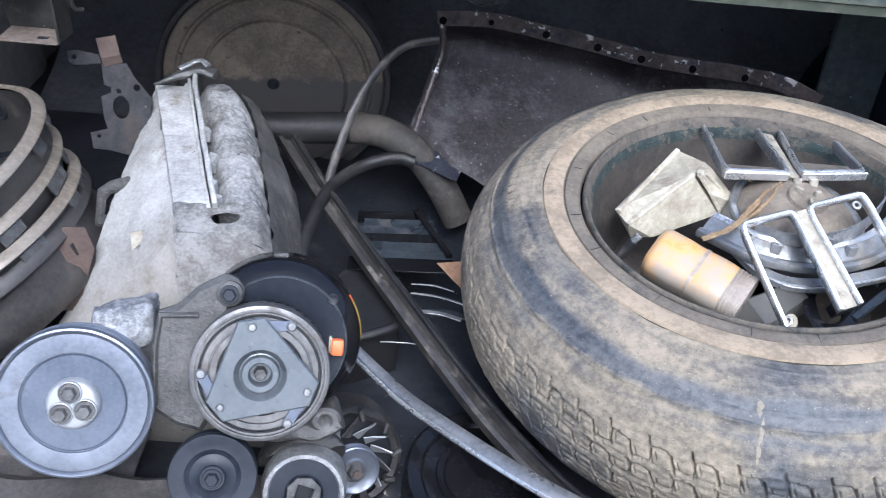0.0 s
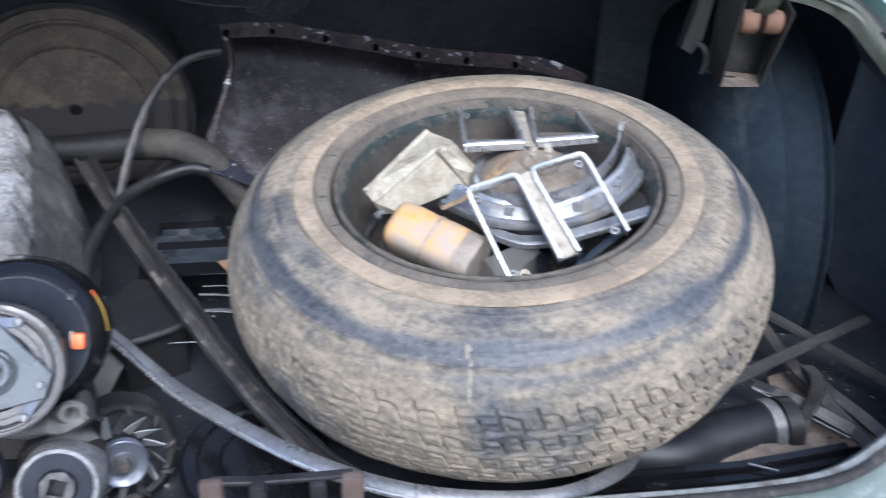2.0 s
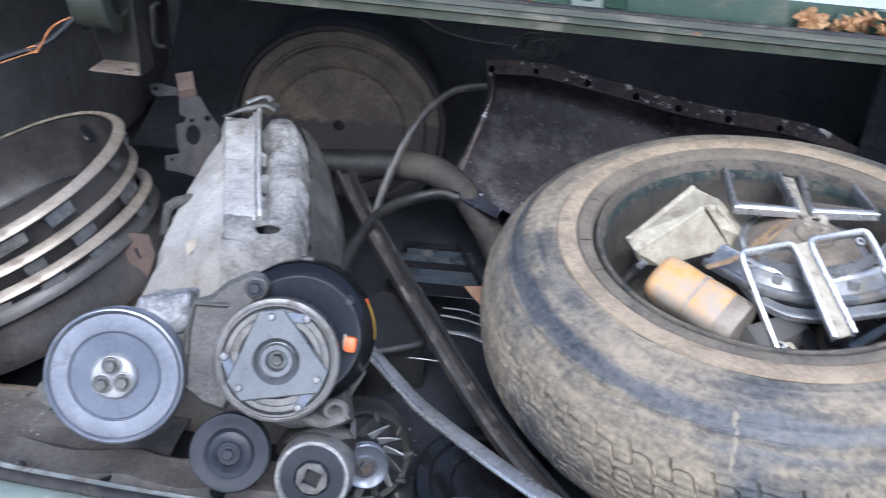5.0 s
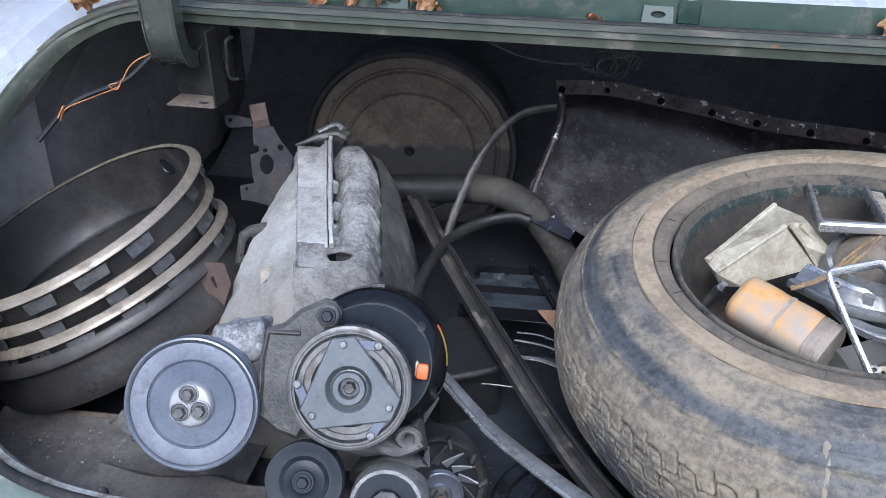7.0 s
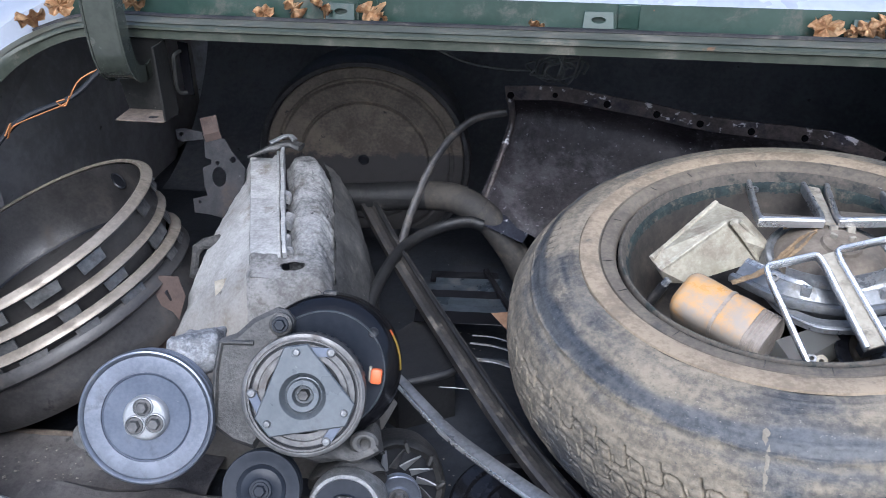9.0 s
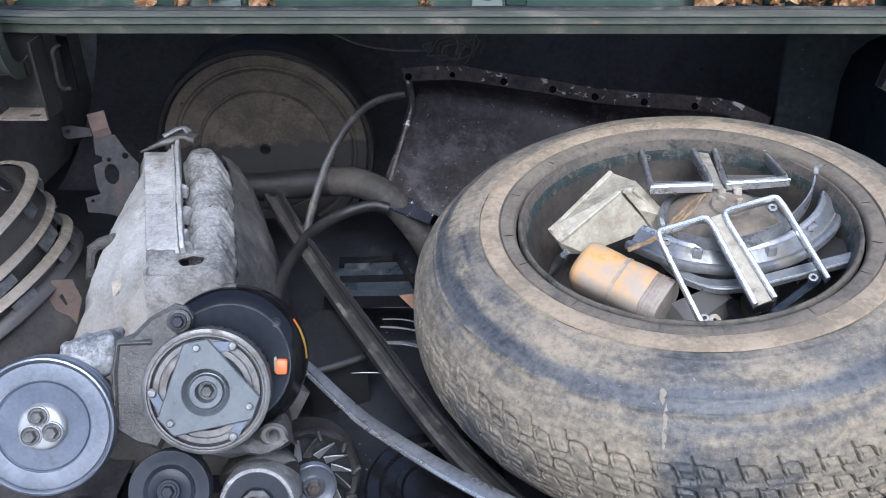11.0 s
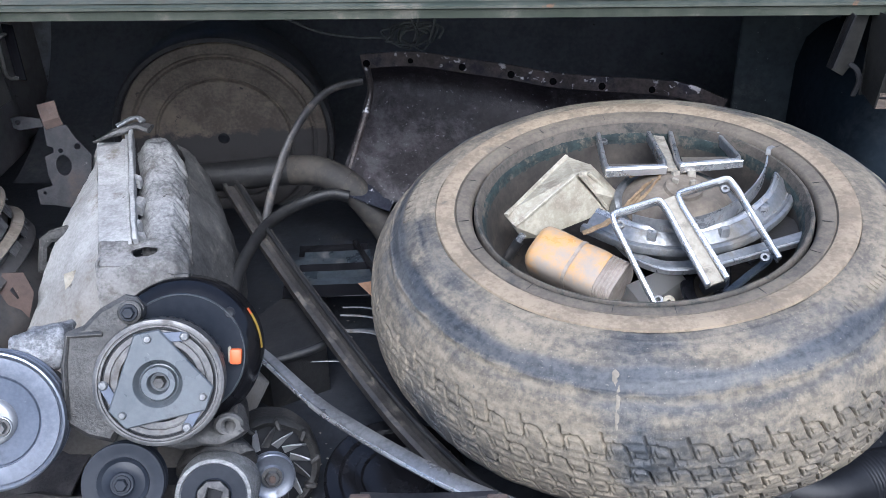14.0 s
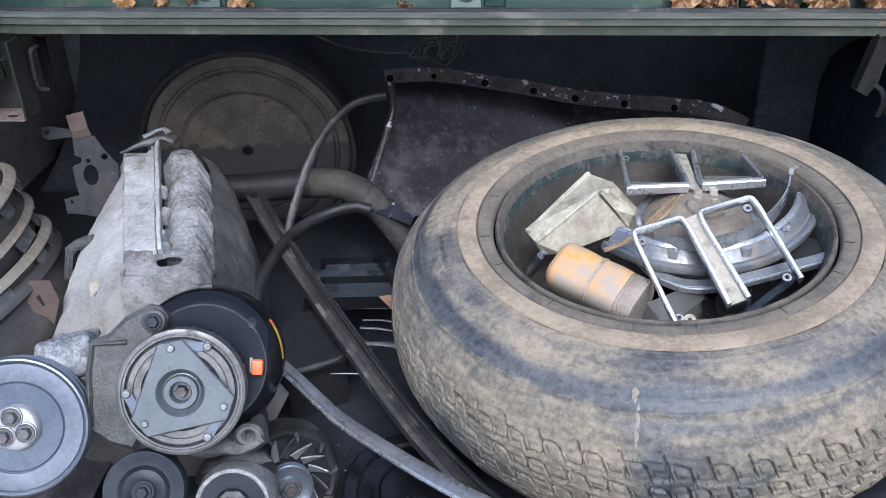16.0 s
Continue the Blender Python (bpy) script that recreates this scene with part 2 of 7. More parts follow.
    foot=surface("blue_black_scraped_steel", (0.016, 0.018, 0.028), (0.040, 0.043, 0.058), 0.35, 0.3, 16, 180, 0.5, (0.10, 0.10, 0.11), 0.16, 24, spots=(0.6, 0.6, 0.62), spotty=0.38, spot_scale=70),
    cord=surface("grey_dusty_cord_rubber", (0.040, 0.040, 0.040), (0.090, 0.088, 0.084), 0.6, 0, 14, 140, 0.4, (0.16, 0.15, 0.135), 0.25, 26),
    pale_mud=surface("dried_mud", (0.165, 0.145, 0.115), (0.255, 0.225, 0.178), 0.95, 0, 30, 220, 0.8, (0.12, 0.106, 0.086), 0.3, 40),
    bowl=surface("dusty_brown_lamp_back", (0.120, 0.098, 0.074), (0.21, 0.175, 0.135), 0.85, 0, 14, 170, 0.4, (0.25, 0.215, 0.17), 0.26, 22),
    brace=surface("speckled_grey_brace_paint", (0.022, 0.029, 0.034), (0.044, 0.053, 0.059), 0.7, 0, 6, 90, 0.4, (0.065, 0.070, 0.072), 0.2, 16, spots=(0.26, 0.27, 0.27), spotty=0.14, spot_scale=120, spec=0.2),
    cream=surface("yellowed_plastic", (0.30, 0.27, 0.20), (0.47, 0.43, 0.335), 0.5, 0, 14, 180, 0.45, (0.24, 0.205, 0.155), 0.3, 26, spread=0.2, spots=(0.12, 0.10, 0.075), spotty=0.1, spot_scale=60),
    amber=surface("hazy_amber_lens", (0.50, 0.27, 0.08), (0.34, 0.26, 0.175), 0.28, 0, 7, 150, 0.15, (0.31, 0.265, 0.215), 0.50, 10, spread=0.14, spots=(0.50, 0.47, 0.42), spotty=0.14, spot_scale=24, coat=0.6),
    orange=surface("orange_plastic", (0.65, 0.12, 0.03), (0.75, 0.16, 0.05), 0.4, 0, 30, 120, 0.1),
    yellow=surface("faded_yellow_ink", (0.42, 0.26, 0.03), (0.5, 0.32, 0.05), 0.6, 0, 30, 200, 0.1, (0.1, 0.08, 0.05), 0.2, 40),
    leaf=surface("dry_leaf", (0.46, 0.25, 0.11), (0.70, 0.48, 0.27), 0.8, 0, 40, 200, 0.6, (0.32, 0.15, 0.06), 0.28, 34),
    wood=surface("grey_old_wood", (0.020, 0.020, 0.021), (0.042, 0.040, 0.038), 0.8, 0, 20, 200, 0.4, (0.07, 0.065, 0.06), 0.2, 22),
    strip_face=surface("grimy_trim_face", (0.16, 0.16, 0.165), (0.30, 0.30, 0.30), 0.28, 0.6, 8, 200, 0.15, (0.12, 0.113, 0.105), 0.14, 30, spots=(0.05, 0.05, 0.052), spotty=0.06, spot_scale=70),
    card=surface("cardboard", (0.16, 0.09, 0.05), (0.22, 0.13, 0.075), 0.9, 0, 20, 180, 0.2),
    slat=surface("blue_grey_slats", (0.018, 0.023, 0.029), (0.048, 0.056, 0.066), 0.28, 0.2, 14, 150, 0.3, (0.072, 0.068, 0.065), 0.20, 18),
    wire=surface("grey_wire_skin", (0.07, 0.076, 0.072), (0.15, 0.15, 0.14), 0.5, 0, 30, 200, 0.1),
    copper=surface("orange_wire_skin", (0.30, 0.11, 0.025), (0.38, 0.15, 0.04), 0.55, 0, 30, 200, 0.1),
    ground=surface("pale_gravel_ground", (0.24, 0.24, 0.20), (0.36, 0.35, 0.31), 0.95, 0, 1.5, 40, 0.6, (0.12, 0.16, 0.07), 0.3, 0.6),
    white=surface("white_bumper_paint", (0.62, 0.63, 0.64), (0.74, 0.75, 0.75), 0.4, 0, 6, 90, 0.05),
)


def glass(name, tint, rough, through_it):
    m = bpy.data.materials.new(name)
    m.use_nodes = True
    p = m.node_tree.nodes["Principled BSDF"]
    p.inputs["Base Color"].default_value = rgb(tint)
    p.inputs["Roughness"].default_value = rough
    p.inputs["Transmission Weight"].default_value = through_it
    p.inputs["IOR"].default_value = 1.3
    return m




def tyre_rubber(name, rows, grit):
    """Blue-black rubber under crusts of dried mud. rows: place across the section, share of mud; grit: pale specks."""
    m = bpy.data.materials.new(name)
    m.use_nodes = True
    n, l = m.node_tree.nodes, m.node_tree.links
    p = n["Principled BSDF"]
    tc = n.new("ShaderNodeTexCoord").outputs["Object"]

    def cloud(size, detail, rough_n, warp=0.0):
        t = n.new("ShaderNodeTexNoise")
        t.inputs["Scale"].default_value, t.inputs["Detail"].default_value = size, detail
        t.inputs["Roughness"].default_value, t.inputs["Distortion"].default_value = rough_n, warp
        l.new(tc, t.inputs["Vector"])
        return t.outputs["Fac"]

    def sums(op, a, b, c=None):
        t = n.new("ShaderNodeMath")
        t.operation = op
        for i, v in enumerate((a, b, c)):
            if v is None:
                continue
            if isinstance(v, float):
                t.inputs[i].default_value = v
            else:
                l.new(v, t.inputs[i])
        return t.outputs[0]

    def span(v, lo, hi, a=0.0, b=1.0):
        r = n.new("ShaderNodeMapRange")
        r.interpolation_type = "SMOOTHSTEP"
        for k, x in zip(("From Min", "From Max", "To Min", "To Max"), (lo, hi, a, b)):
            r.inputs[k].default_value = x
        l.new(v, r.inputs["Value"])
        return r.outputs["Result"]

    def mix(f, a, b):
        x = n.new("ShaderNodeMix")
        x.data_type = "RGBA"
        l.new(f, x.inputs["Factor"])
        for k, c in (("A", a), ("B", b)):
            if isinstance(c, tuple):
                x.inputs[k].default_value = rgb(c)
            else:
                l.new(c, x.inputs[k])
        return x.outputs["Result"]

    sep = n.new("ShaderNodeSeparateXYZ")
    l.new(tc, sep.inputs[0])
    flat = n.new("ShaderNodeCombineXYZ")
    l.new(sep.outputs[0], flat.inputs[0]), l.new(sep.outputs[1], flat.inputs[1])
    length = n.new("ShaderNodeVectorMath")
    length.operation = "LENGTH"
    l.new(flat.outputs[0], length.inputs[0])
    big, mid, small, tiny = cloud(6.0, 5.0, 0.52, 0.4), cloud(30.0, 10.0, 0.72), cloud(120.0, 6.0, 0.7), cloud(330.0, 3.0, 0.6)
    across = sums("MULTIPLY_ADD", sep.outputs[2], -0.5, length.outputs["Value"])
    drawn = n.new("ShaderNodeCombineXYZ")
    l.new(sums("MULTIPLY", sep.outputs[0], 5.0), drawn.inputs[0]), l.new(sums("MULTIPLY", sep.outputs[1], 5.0), drawn.inputs[1]), l.new(sums("MULTIPLY", across, 24.0), drawn.inputs[2])
    smear = n.new("ShaderNodeTexNoise")
    smear.inputs["Scale"].default_value, smear.inputs["Detail"].default_value, smear.inputs["Roughness"].default_value = 1.5, 7.0, 0.58
    l.new(drawn.outputs[0], smear.inputs["Vector"])
    smear = smear.outputs["Fac"]
    across = sums("MULTIPLY_ADD", mid, 0.02, across)
    ramp = n.new("ShaderNodeValToRGB")
    norm = n.new("ShaderNodeMapRange")
    norm.inputs["From Min"].default_value, norm.inputs["From Max"].default_value = 0.25, 0.40
    l.new(across, norm.inputs["Value"]), l.new(norm.outputs["Result"], ramp.inputs["Fac"])
    e = ramp.color_ramp.elements
    e[0].position, e[0].color = rows[0][0], (rows[0][1],) * 3 + (1,)
    e[1].position, e[1].color = rows[-1][0], (rows[-1][1],) * 3 + (1,)
    for pos, v in rows[1:-1]:
        k = e.new(pos)
        k.color = (v, v, v, 1)
    share = sums("MULTIPLY_ADD", big, 1.75, ramp.outputs["Color"])
    share = sums("MULTIPLY_ADD", smear, 0.55, share)
    share = sums("MULTIPLY_ADD", mid, 0.26, share)
    share = sums("MULTIPLY_ADD", small, 0.16, share)
    cover = span(share, 1.49, 2.01)
    film = span(sums("MULTIPLY_ADD", small, 0.5, smear), 0.56, 1.00, 0.0, 0.7)
    rubber = mix(span(sums("MULTIPLY_ADD", small, 0.8, mid), 0.70, 1.10), (0.022, 0.026, 0.033), (0.050, 0.056, 0.066))
    rubber = mix(film, rubber, (0.122, 0.120, 0.116))
    mud = mix(span(sums("MULTIPLY_ADD", small, 1.0, sums("MULTIPLY_ADD", mid, 0.7, smear)), 1.05, 1.70), (0.120, 0.104, 0.081), (0.262, 0.222, 0.164))
    colour = mix(cover, rubber, mud)
    colour = mix(span(tiny, 0.66, 0.72, 0.0, grit), colour, (0.42, 0.38, 0.32))
    colour = mix(span(tiny, 0.36, 0.30, 0.0, 0.5), colour, (0.05, 0.05, 0.055))
    l.new(colour, p.inputs["Base Color"])
    l.new(span(cover, 0.0, 1.0, 0.45, 0.92), p.inputs["Roughness"])
    high = sums("MULTIPLY_ADD", small, 0.7, sums("MULTIPLY", cover, 0.5))
    high = sums("MULTIPLY_ADD", tiny, 0.3, high)
    bp = n.new("ShaderNodeBump")
    bp.inputs["Strength"].default_value, bp.inputs["Distance"].default_value = 0.9, 0.0016
    l.new(high, bp.inputs["Height"]), l.new(bp.outputs["Normal"], p.inputs["Normal"])
    return m


M["tyre"] = tyre_rubber("muddy_tyre_rubber", [(0.0, 0.64), (0.08, 0.60), (0.17, 0.50), (0.26, 0.58), (0.33, 0.52), (0.38, 0.28), (0.42, 0.08), (0.48, 0.12), (0.53, 0.46), (0.57, 0.56), (0.61, 0.44), (0.66, 0.58), (0.72, 0.64), (1.0, 0.64)], 0.4)
M["band"] = surface("tan_dust_band", (0.190, 0.150, 0.105), (0.300, 0.240, 0.168), 0.9, 0, 16, 190, 0.7, (0.13, 0.110, 0.088), 0.24, 26, spread=0.16)


def darker_below(m, tone, low, high, strength=1.0):
    """Lays a ragged darker tone over the lower part of a material."""
    n, l = m.node_tree.nodes, m.node_tree.links
    p = n["Principled BSDF"]
    before = p.inputs["Base Color"].links[0].from_socket
    tc = n.new("ShaderNodeTexCoord")
    sep = n.new("ShaderNodeSeparateXYZ")
    l.new(tc.outputs["Object"], sep.inputs[0])
    ragged = n.new("ShaderNodeTexNoise")
    ragged.inputs["Scale"].default_value, ragged.inputs["Detail"].default_value, ragged.inputs["Roughness"].default_value = 26.0, 8.0, 0.7
    l.new(tc.outputs["Object"], ragged.inputs["Vector"])
    edge = n.new("ShaderNodeMath")
    edge.operation = "MULTIPLY_ADD"
    edge.inputs[1].default_value = 0.075
    l.new(ragged.outputs["Fac"], edge.inputs[0]), l.new(sep.outputs[1], edge.inputs[2])
    r = n.new("ShaderNodeMapRange")
    r.inputs["From Min"].default_value, r.inputs["From Max"].default_value, r.inputs["To Max"].default_value = high, low, strength
    l.new(edge.outputs[0], r.inputs["Value"])
    x = n.new("ShaderNodeMix")
    x.data_type = "RGBA"
    l.new(r.outputs["Result"], x.inputs["Factor"]), l.new(before, x.inputs["A"])
    x.inputs["B"].default_value = rgb(tone)
    l.new(x.outputs["Result"], p.inputs["Base Color"])


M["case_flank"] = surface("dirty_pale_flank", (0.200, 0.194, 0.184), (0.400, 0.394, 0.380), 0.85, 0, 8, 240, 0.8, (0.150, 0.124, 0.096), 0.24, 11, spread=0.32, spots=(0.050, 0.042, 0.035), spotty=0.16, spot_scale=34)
darker_below(M["case_flank"], (0.150, 0.124, 0.093), 0.800, 0.885, 0.55)
darker_below(M["case_lump"], (0.120, 0.106, 0.088), 0.800, 0.900, 0.40)
darker_below(M["disc"], (0.060, 0.056, 0.055), 0.052, 0.060)
M["hub_alu"] = surface("smooth_pale_hub", (0.27, 0.275, 0.285), (0.38, 0.385, 0.395), 0.38, 0.4, 10, 240, 0.2, (0.20, 0.19, 0.175), 0.18, 14, spread=0.36)
M["floor_rise"] = surface("dusty_navy_floor_paint", (0.085, 0.090, 0.100), (0.135, 0.141, 0.152), 0.85, 0, 5, 90, 0.4, (0.16, 0.157, 0.153), 0.16, 9, spots=(0.05, 0.048, 0.05), spotty=0.14, spot_scale=24)
M["boss_cast"] = surface("speckled_grey_casting", (0.100, 0.103, 0.110), (0.360, 0.366, 0.380), 0.5, 0.3, 46, 320, 1.0, (0.060, 0.058, 0.057), 0.22, 60, spread=0.24)
M["slate"] = surface("slate_blue_paint", (0.074, 0.084, 0.094), (0.124, 0.135, 0.146), 0.28, 0.3, 10, 240, 0.12, (0.062, 0.064, 0.068), 0.18, 16, spread=0.36, spots=(0.22, 0.22, 0.22), spotty=0.01, spot_scale=90)
M["grime"] = surface("greasy_black_casting", (0.012, 0.012, 0.012), (0.040, 0.038, 0.036), 0.5, 0.1, 14, 240, 1.0, (0.085, 0.079, 0.070), 0.2, 18, spread=0.26, spots=(0.16, 0.15, 0.14), spotty=0.03, spot_scale=90)
M["hinge_dark"] = surface("dark_grimy_hinge_steel", (0.014, 0.0142, 0.0135), (0.030, 0.029, 0.027), 0.45, 0.1, 8, 160, 0.5, (0.050, 0.047, 0.043), 0.2, 12, spread=0.3, spots=(0.16, 0.15, 0.135), spotty=0.05, spot_scale=110, spec=0.2)
# Paler copy for the right wall, making up in colour for missing light.
M["right_wall"] = surface("lifted_navy_paint", (0.060, 0.080, 0.105), (0.10, 0.126, 0.155), 0.6, 0, 5, 70, 0.3, (0.13, 0.145, 0.155), 0.16, 12, spots=(0.3, 0.3, 0.3), spotty=0.02, spot_scale=90)
# Near-black: the shade of fender and deck is put into the arch's colour.
M["arch"] = surface("shaded_arch_paint", (0.010, 0.0145, 0.020), (0.018, 0.024, 0.031), 0.8, 0, 5, 90, 0.3, (0.030, 0.035, 0.040), 0.2, 9, spread=0.3, spots=(0.10, 0.11, 0.115), spotty=0.03, spot_scale=130, spec=0.04)
M["tray"] = surface("grey_black_tray", (0.006, 0.0065, 0.008), (0.016, 0.016, 0.017), 0.55, 0, 12, 160, 0.6, (0.060, 0.055, 0.050), 0.24, 16, spots=(0.16, 0.155, 0.15), spotty=0.03, spot_scale=60)
M["flange_top"] = surface("grimy_green_flange", (0.056, 0.058, 0.042), (0.096, 0.096, 0.072), 0.42, 0, 9, 150, 0.25, (0.15, 0.138, 0.11), 0.26, 20, spread=0.3, spots=(0.12, 0.06, 0.03), spotty=0.12, spot_scale=50, spec=0.3)
M["grit"] = surface("pale_grit", (0.16, 0.145, 0.12), (0.34, 0.31, 0.27), 0.9, 0, 40, 200, 0.2)
M["hole"] = surface("dark_open_hole", (0.003, 0.003, 0.004), (0.006, 0.006, 0.007), 0.95, 0, 8, 100, 0.1, spec=0.0)
M["clear"] = glass("cloudy_clear_plastic", (0.78, 0.76, 0.72), 0.3, 0.92)


# ---- mesh helpers ----
def smooth(bm, on=True):
    for f in bm.faces:
        f.smooth = on
    return bm


def part(name, bm, material, parent=None, label="", m=None, sharp=40):
    if m is not None:
        bm.transform(m)
    bmesh.ops.recalc_face_normals(bm, faces=bm.faces)
    if sharp:
        smooth(bm)
        for e in bm.edges:
            if len(e.link_faces) == 2 and e.calc_face_angle(0) > radians(sharp):
                e.smooth = False
    me = bpy.data.meshes.new(name)
    bm.to_mesh(me)
    bm.free()
    me.materials.append(M[material] if isinstance(material, str) else material)
    ob = new(name, me)
    ob.parent = parent
    if label:
        tagged(ob, label)
    return ob


def thing(name, label, category, group="", at=None, kind=""):
    ob = new(name)
    if at is not None:
        ob.matrix_world = at
    return tagged(ob, label, category, group, kind)


def axis(at, z, x=(1, 0, 0)):
    """A frame at a place with its z along one way and its x near another."""
    z = Vector(z).normalized()
    if abs(z.dot(Vector(x).normalized())) > 0.98:
        x = (0, 1, 0)
    y = z.cross(Vector(x)).normalized()
    x = y.cross(z)
    return Matrix.Translation(at) @ Matrix((x, y, z)).transposed().to_4x4()


def lathe(profile, seg=64, closed=False, start=0.0, sweep=360.0):
    """Turns rows of radius and height about z. closed: the profile is a ring."""
    bm = bmesh.new()
    whole = sweep >= 359.9
    rings = []
    for i in range(seg if whole else seg + 1):
        a = radians(start + sweep * i / seg)
        rings.append([bm.verts.new((r * math.cos(a), r * math.sin(a), z)) for r, z in profile])
    n = len(profile)
    for i in range(seg):
        p, q = rings[i], rings[(i + 1) % len(rings)]
        for k in range(n if closed else n - 1):
            j = (k + 1) % n
            bm.faces.new((p[k], q[k], q[j], p[j]))
    bmesh.ops.remove_doubles(bm, verts=bm.verts, dist=1e-6)
    return bm


def spline(points, steps=8):
    """A smooth line through the points."""
    p = [Vector(v) for v in points]
    p = [2 * p[0] - p[1]] + p + [2 * p[-1] - p[-2]]
    out = []
    for i in range(1, len(p) - 2):
        for k in range(steps):
            t = k / steps
            a, b, c, d = p[i - 1 : i + 3]
            out.append(0.5 * (2 * b + (c - a) * t + (2 * a - 5 * b + 4 * c - d) * t * t + (3 * b - a - 3 * c + d) * t**3))
    return out + [p[-2]]


def sweep(path, section, up=(0, 0, 1), loop=False, caps=True, twist=None, size=None):
    """Draws a closed outline of side and up along a path."""
    bm = bmesh.new()
    path = [Vector(v) for v in path]
    n = len(path)
    rows = []
    for i, p in enumerate(path):
        ahead = (path[(i + 1) % n] if loop or i < n - 1 else p) - (path[i - 1] if loop or i else p)
        ahead.normalize()
        side = ahead.cross(Vector(up)).normalized()
        top = side.cross(ahead)
        if twist:
            turn = Matrix.Rotation(radians(twist[0] + (twist[1] - twist[0]) * i / (n - 1)), 3, ahead)
            side, top = turn @ side, turn @ top
        s = size(i / (n - 1)) if size else 1.0
        rows.append([bm.verts.new(p + side * a * s + top * b * s) for a, b in section])
    k = len(section)
    for i in range(n if loop else n - 1):
        a, b = rows[i], rows[(i + 1) % n]
        for j in range(k):
            bm.faces.new((a[j], a[(j + 1) % k], b[(j + 1) % k], b[j]))
    if caps and not loop:
        bm.faces.new(rows[0]), bm.faces.new(rows[-1][::-1])
    return bm


def round_section(r, seg=12, flat=1.0):
    return [(r * math.cos(2 * math.pi * i / seg), flat * r * math.sin(2 * math.pi * i / seg)) for i in range(seg)]


def flat_section(w, h, cut=0.25):
    c = min(w, h) * cut
    return [(-w / 2 + c, -h / 2), (w / 2 - c, -h / 2), (w / 2, -h / 2 + c), (w / 2, h / 2 - c), (w / 2 - c, h / 2), (-w / 2 + c, h / 2), (-w / 2, h / 2 - c), (-w / 2, -h / 2 + c)]


def box(x, y, z, bevel=0.003, seg=2, at=(0, 0, 0)):
    bm = bmesh.new()
    bmesh.ops.create_cube(bm, size=1)
    bmesh.ops.scale(bm, vec=(x, y, z), verts=bm.verts)
    bmesh.ops.translate(bm, vec=at, verts=bm.verts)
    if bevel:
        bmesh.ops.bevel(bm, geom=bm.edges[:], offset=bevel, segments=seg, profile=0.5, affect="EDGES")
    return bm


def ring_of(n, r, cx=0.0, cy=0.0, ry=None, turn=0.0):
    return [(cx + r * math.cos(2 * math.pi * i / n + turn), cy + (ry or r) * math.sin(2 * math.pi * i / n + turn)) for i in range(n)]


def plate(outline, thick, holes=(), bevel=0.0):
    """A flat plate in x and y with holes, thick along z about 0."""
    bm = bmesh.new()
    edges = []
    for loop in (outline, *holes):
        vs = [bm.verts.new((x, y, -thick / 2)) for x, y in loop]
        edges += [bm.edges.new((vs[i], vs[(i + 1) % len(vs)])) for i in range(len(vs))]
    bmesh.ops.triangle_fill(bm, edges=edges, use_beauty=True, use_dissolve=False)
    faces = bm.faces[:]
    got = bmesh.ops.extrude_face_region(bm, geom=faces)
    bmesh.ops.translate(bm, vec=(0, 0, thick), verts=[v for v in got["geom"] if isinstance(v, bmesh.types.BMVert)])
    if bevel:
        rim = [e for e in bm.edges if e.is_manifold and e.calc_face_angle(0) > 1.0 and abs(e.verts[0].co.z - e.verts[1].co.z) < 1e-6]
        bmesh.ops.bevel(bm, geom=rim, offset=bevel, segments=1, affect="EDGES")
    return bm


def join(*meshes):
    out = meshes[0]
    for other in meshes[1:]:
        me = bpy.data.meshes.new("tmp")
        other.to_mesh(me)
        other.free()
        out.from_mesh(me)
        bpy.data.meshes.remove(me)
    return out


def moved(bm, m):
    bm.transform(m)
    return bm


def hull(points):
    bm = bmesh.new()
    vs = [bm.verts.new(p) for p in points]
    got = bmesh.ops.convex_hull(bm, input=vs)
    bmesh.ops.delete(bm, geom=[g for g in got["geom_interior"] if isinstance(g, bmesh.types.BMVert)], context="VERTS")
    return bm


def lumpy(points, amount, size, cuts=5):
    """A rounded casting: a hull with its corners worn off and an uneven skin."""
    bm = hull(points)
    bmesh.ops.subdivide_edges(bm, edges=bm.edges[:], cuts=cuts, use_grid_fill=True)
    bmesh.ops.triangulate(bm, faces=[f for f in bm.faces if len(f.verts) > 4])
    for _ in range(3):
        bmesh.ops.smooth_vert(bm, verts=bm.verts, factor=0.5, use_axis_x=True, use_axis_y=True, use_axis_z=True)
    return rough(rough(bm, amount, size), amount * 0.4, size * 3)


def rough(bm, amount, size):
    for v in bm.verts:
        v.co += noise.noise_vector(v.co * size) * amount
    return bm


def bolt(ob, m, r, h, washer, head="steel", name="bolt", label=""):
    """A hexagon bolt with its washer under it as a part of the bolt."""
    b = part(name, lathe([(0, h), (r * 0.82, h), (r, h * 0.75), (r, 0), (0, 0)], 6), head, ob, label, m.copy())
    part("washer", lathe([(0, 0.0012), (washer * 0.95, 0.0012), (washer, 0.0006), (washer, -0.0015), (0, -0.0015)], 20), head, b, "", m.copy())
    return b


def bolt_head(r, h, washer=0.0):
    bm = lathe([(0, h), (r * 0.82, h), (r, h * 0.75), (r, 0), (0, 0)], 6)
    if washer:
        bm = join(bm, lathe([(0, 0.0012), (washer, 0.0012), (washer, -0.0015), (0, -0.0015)], 20))
    return bm

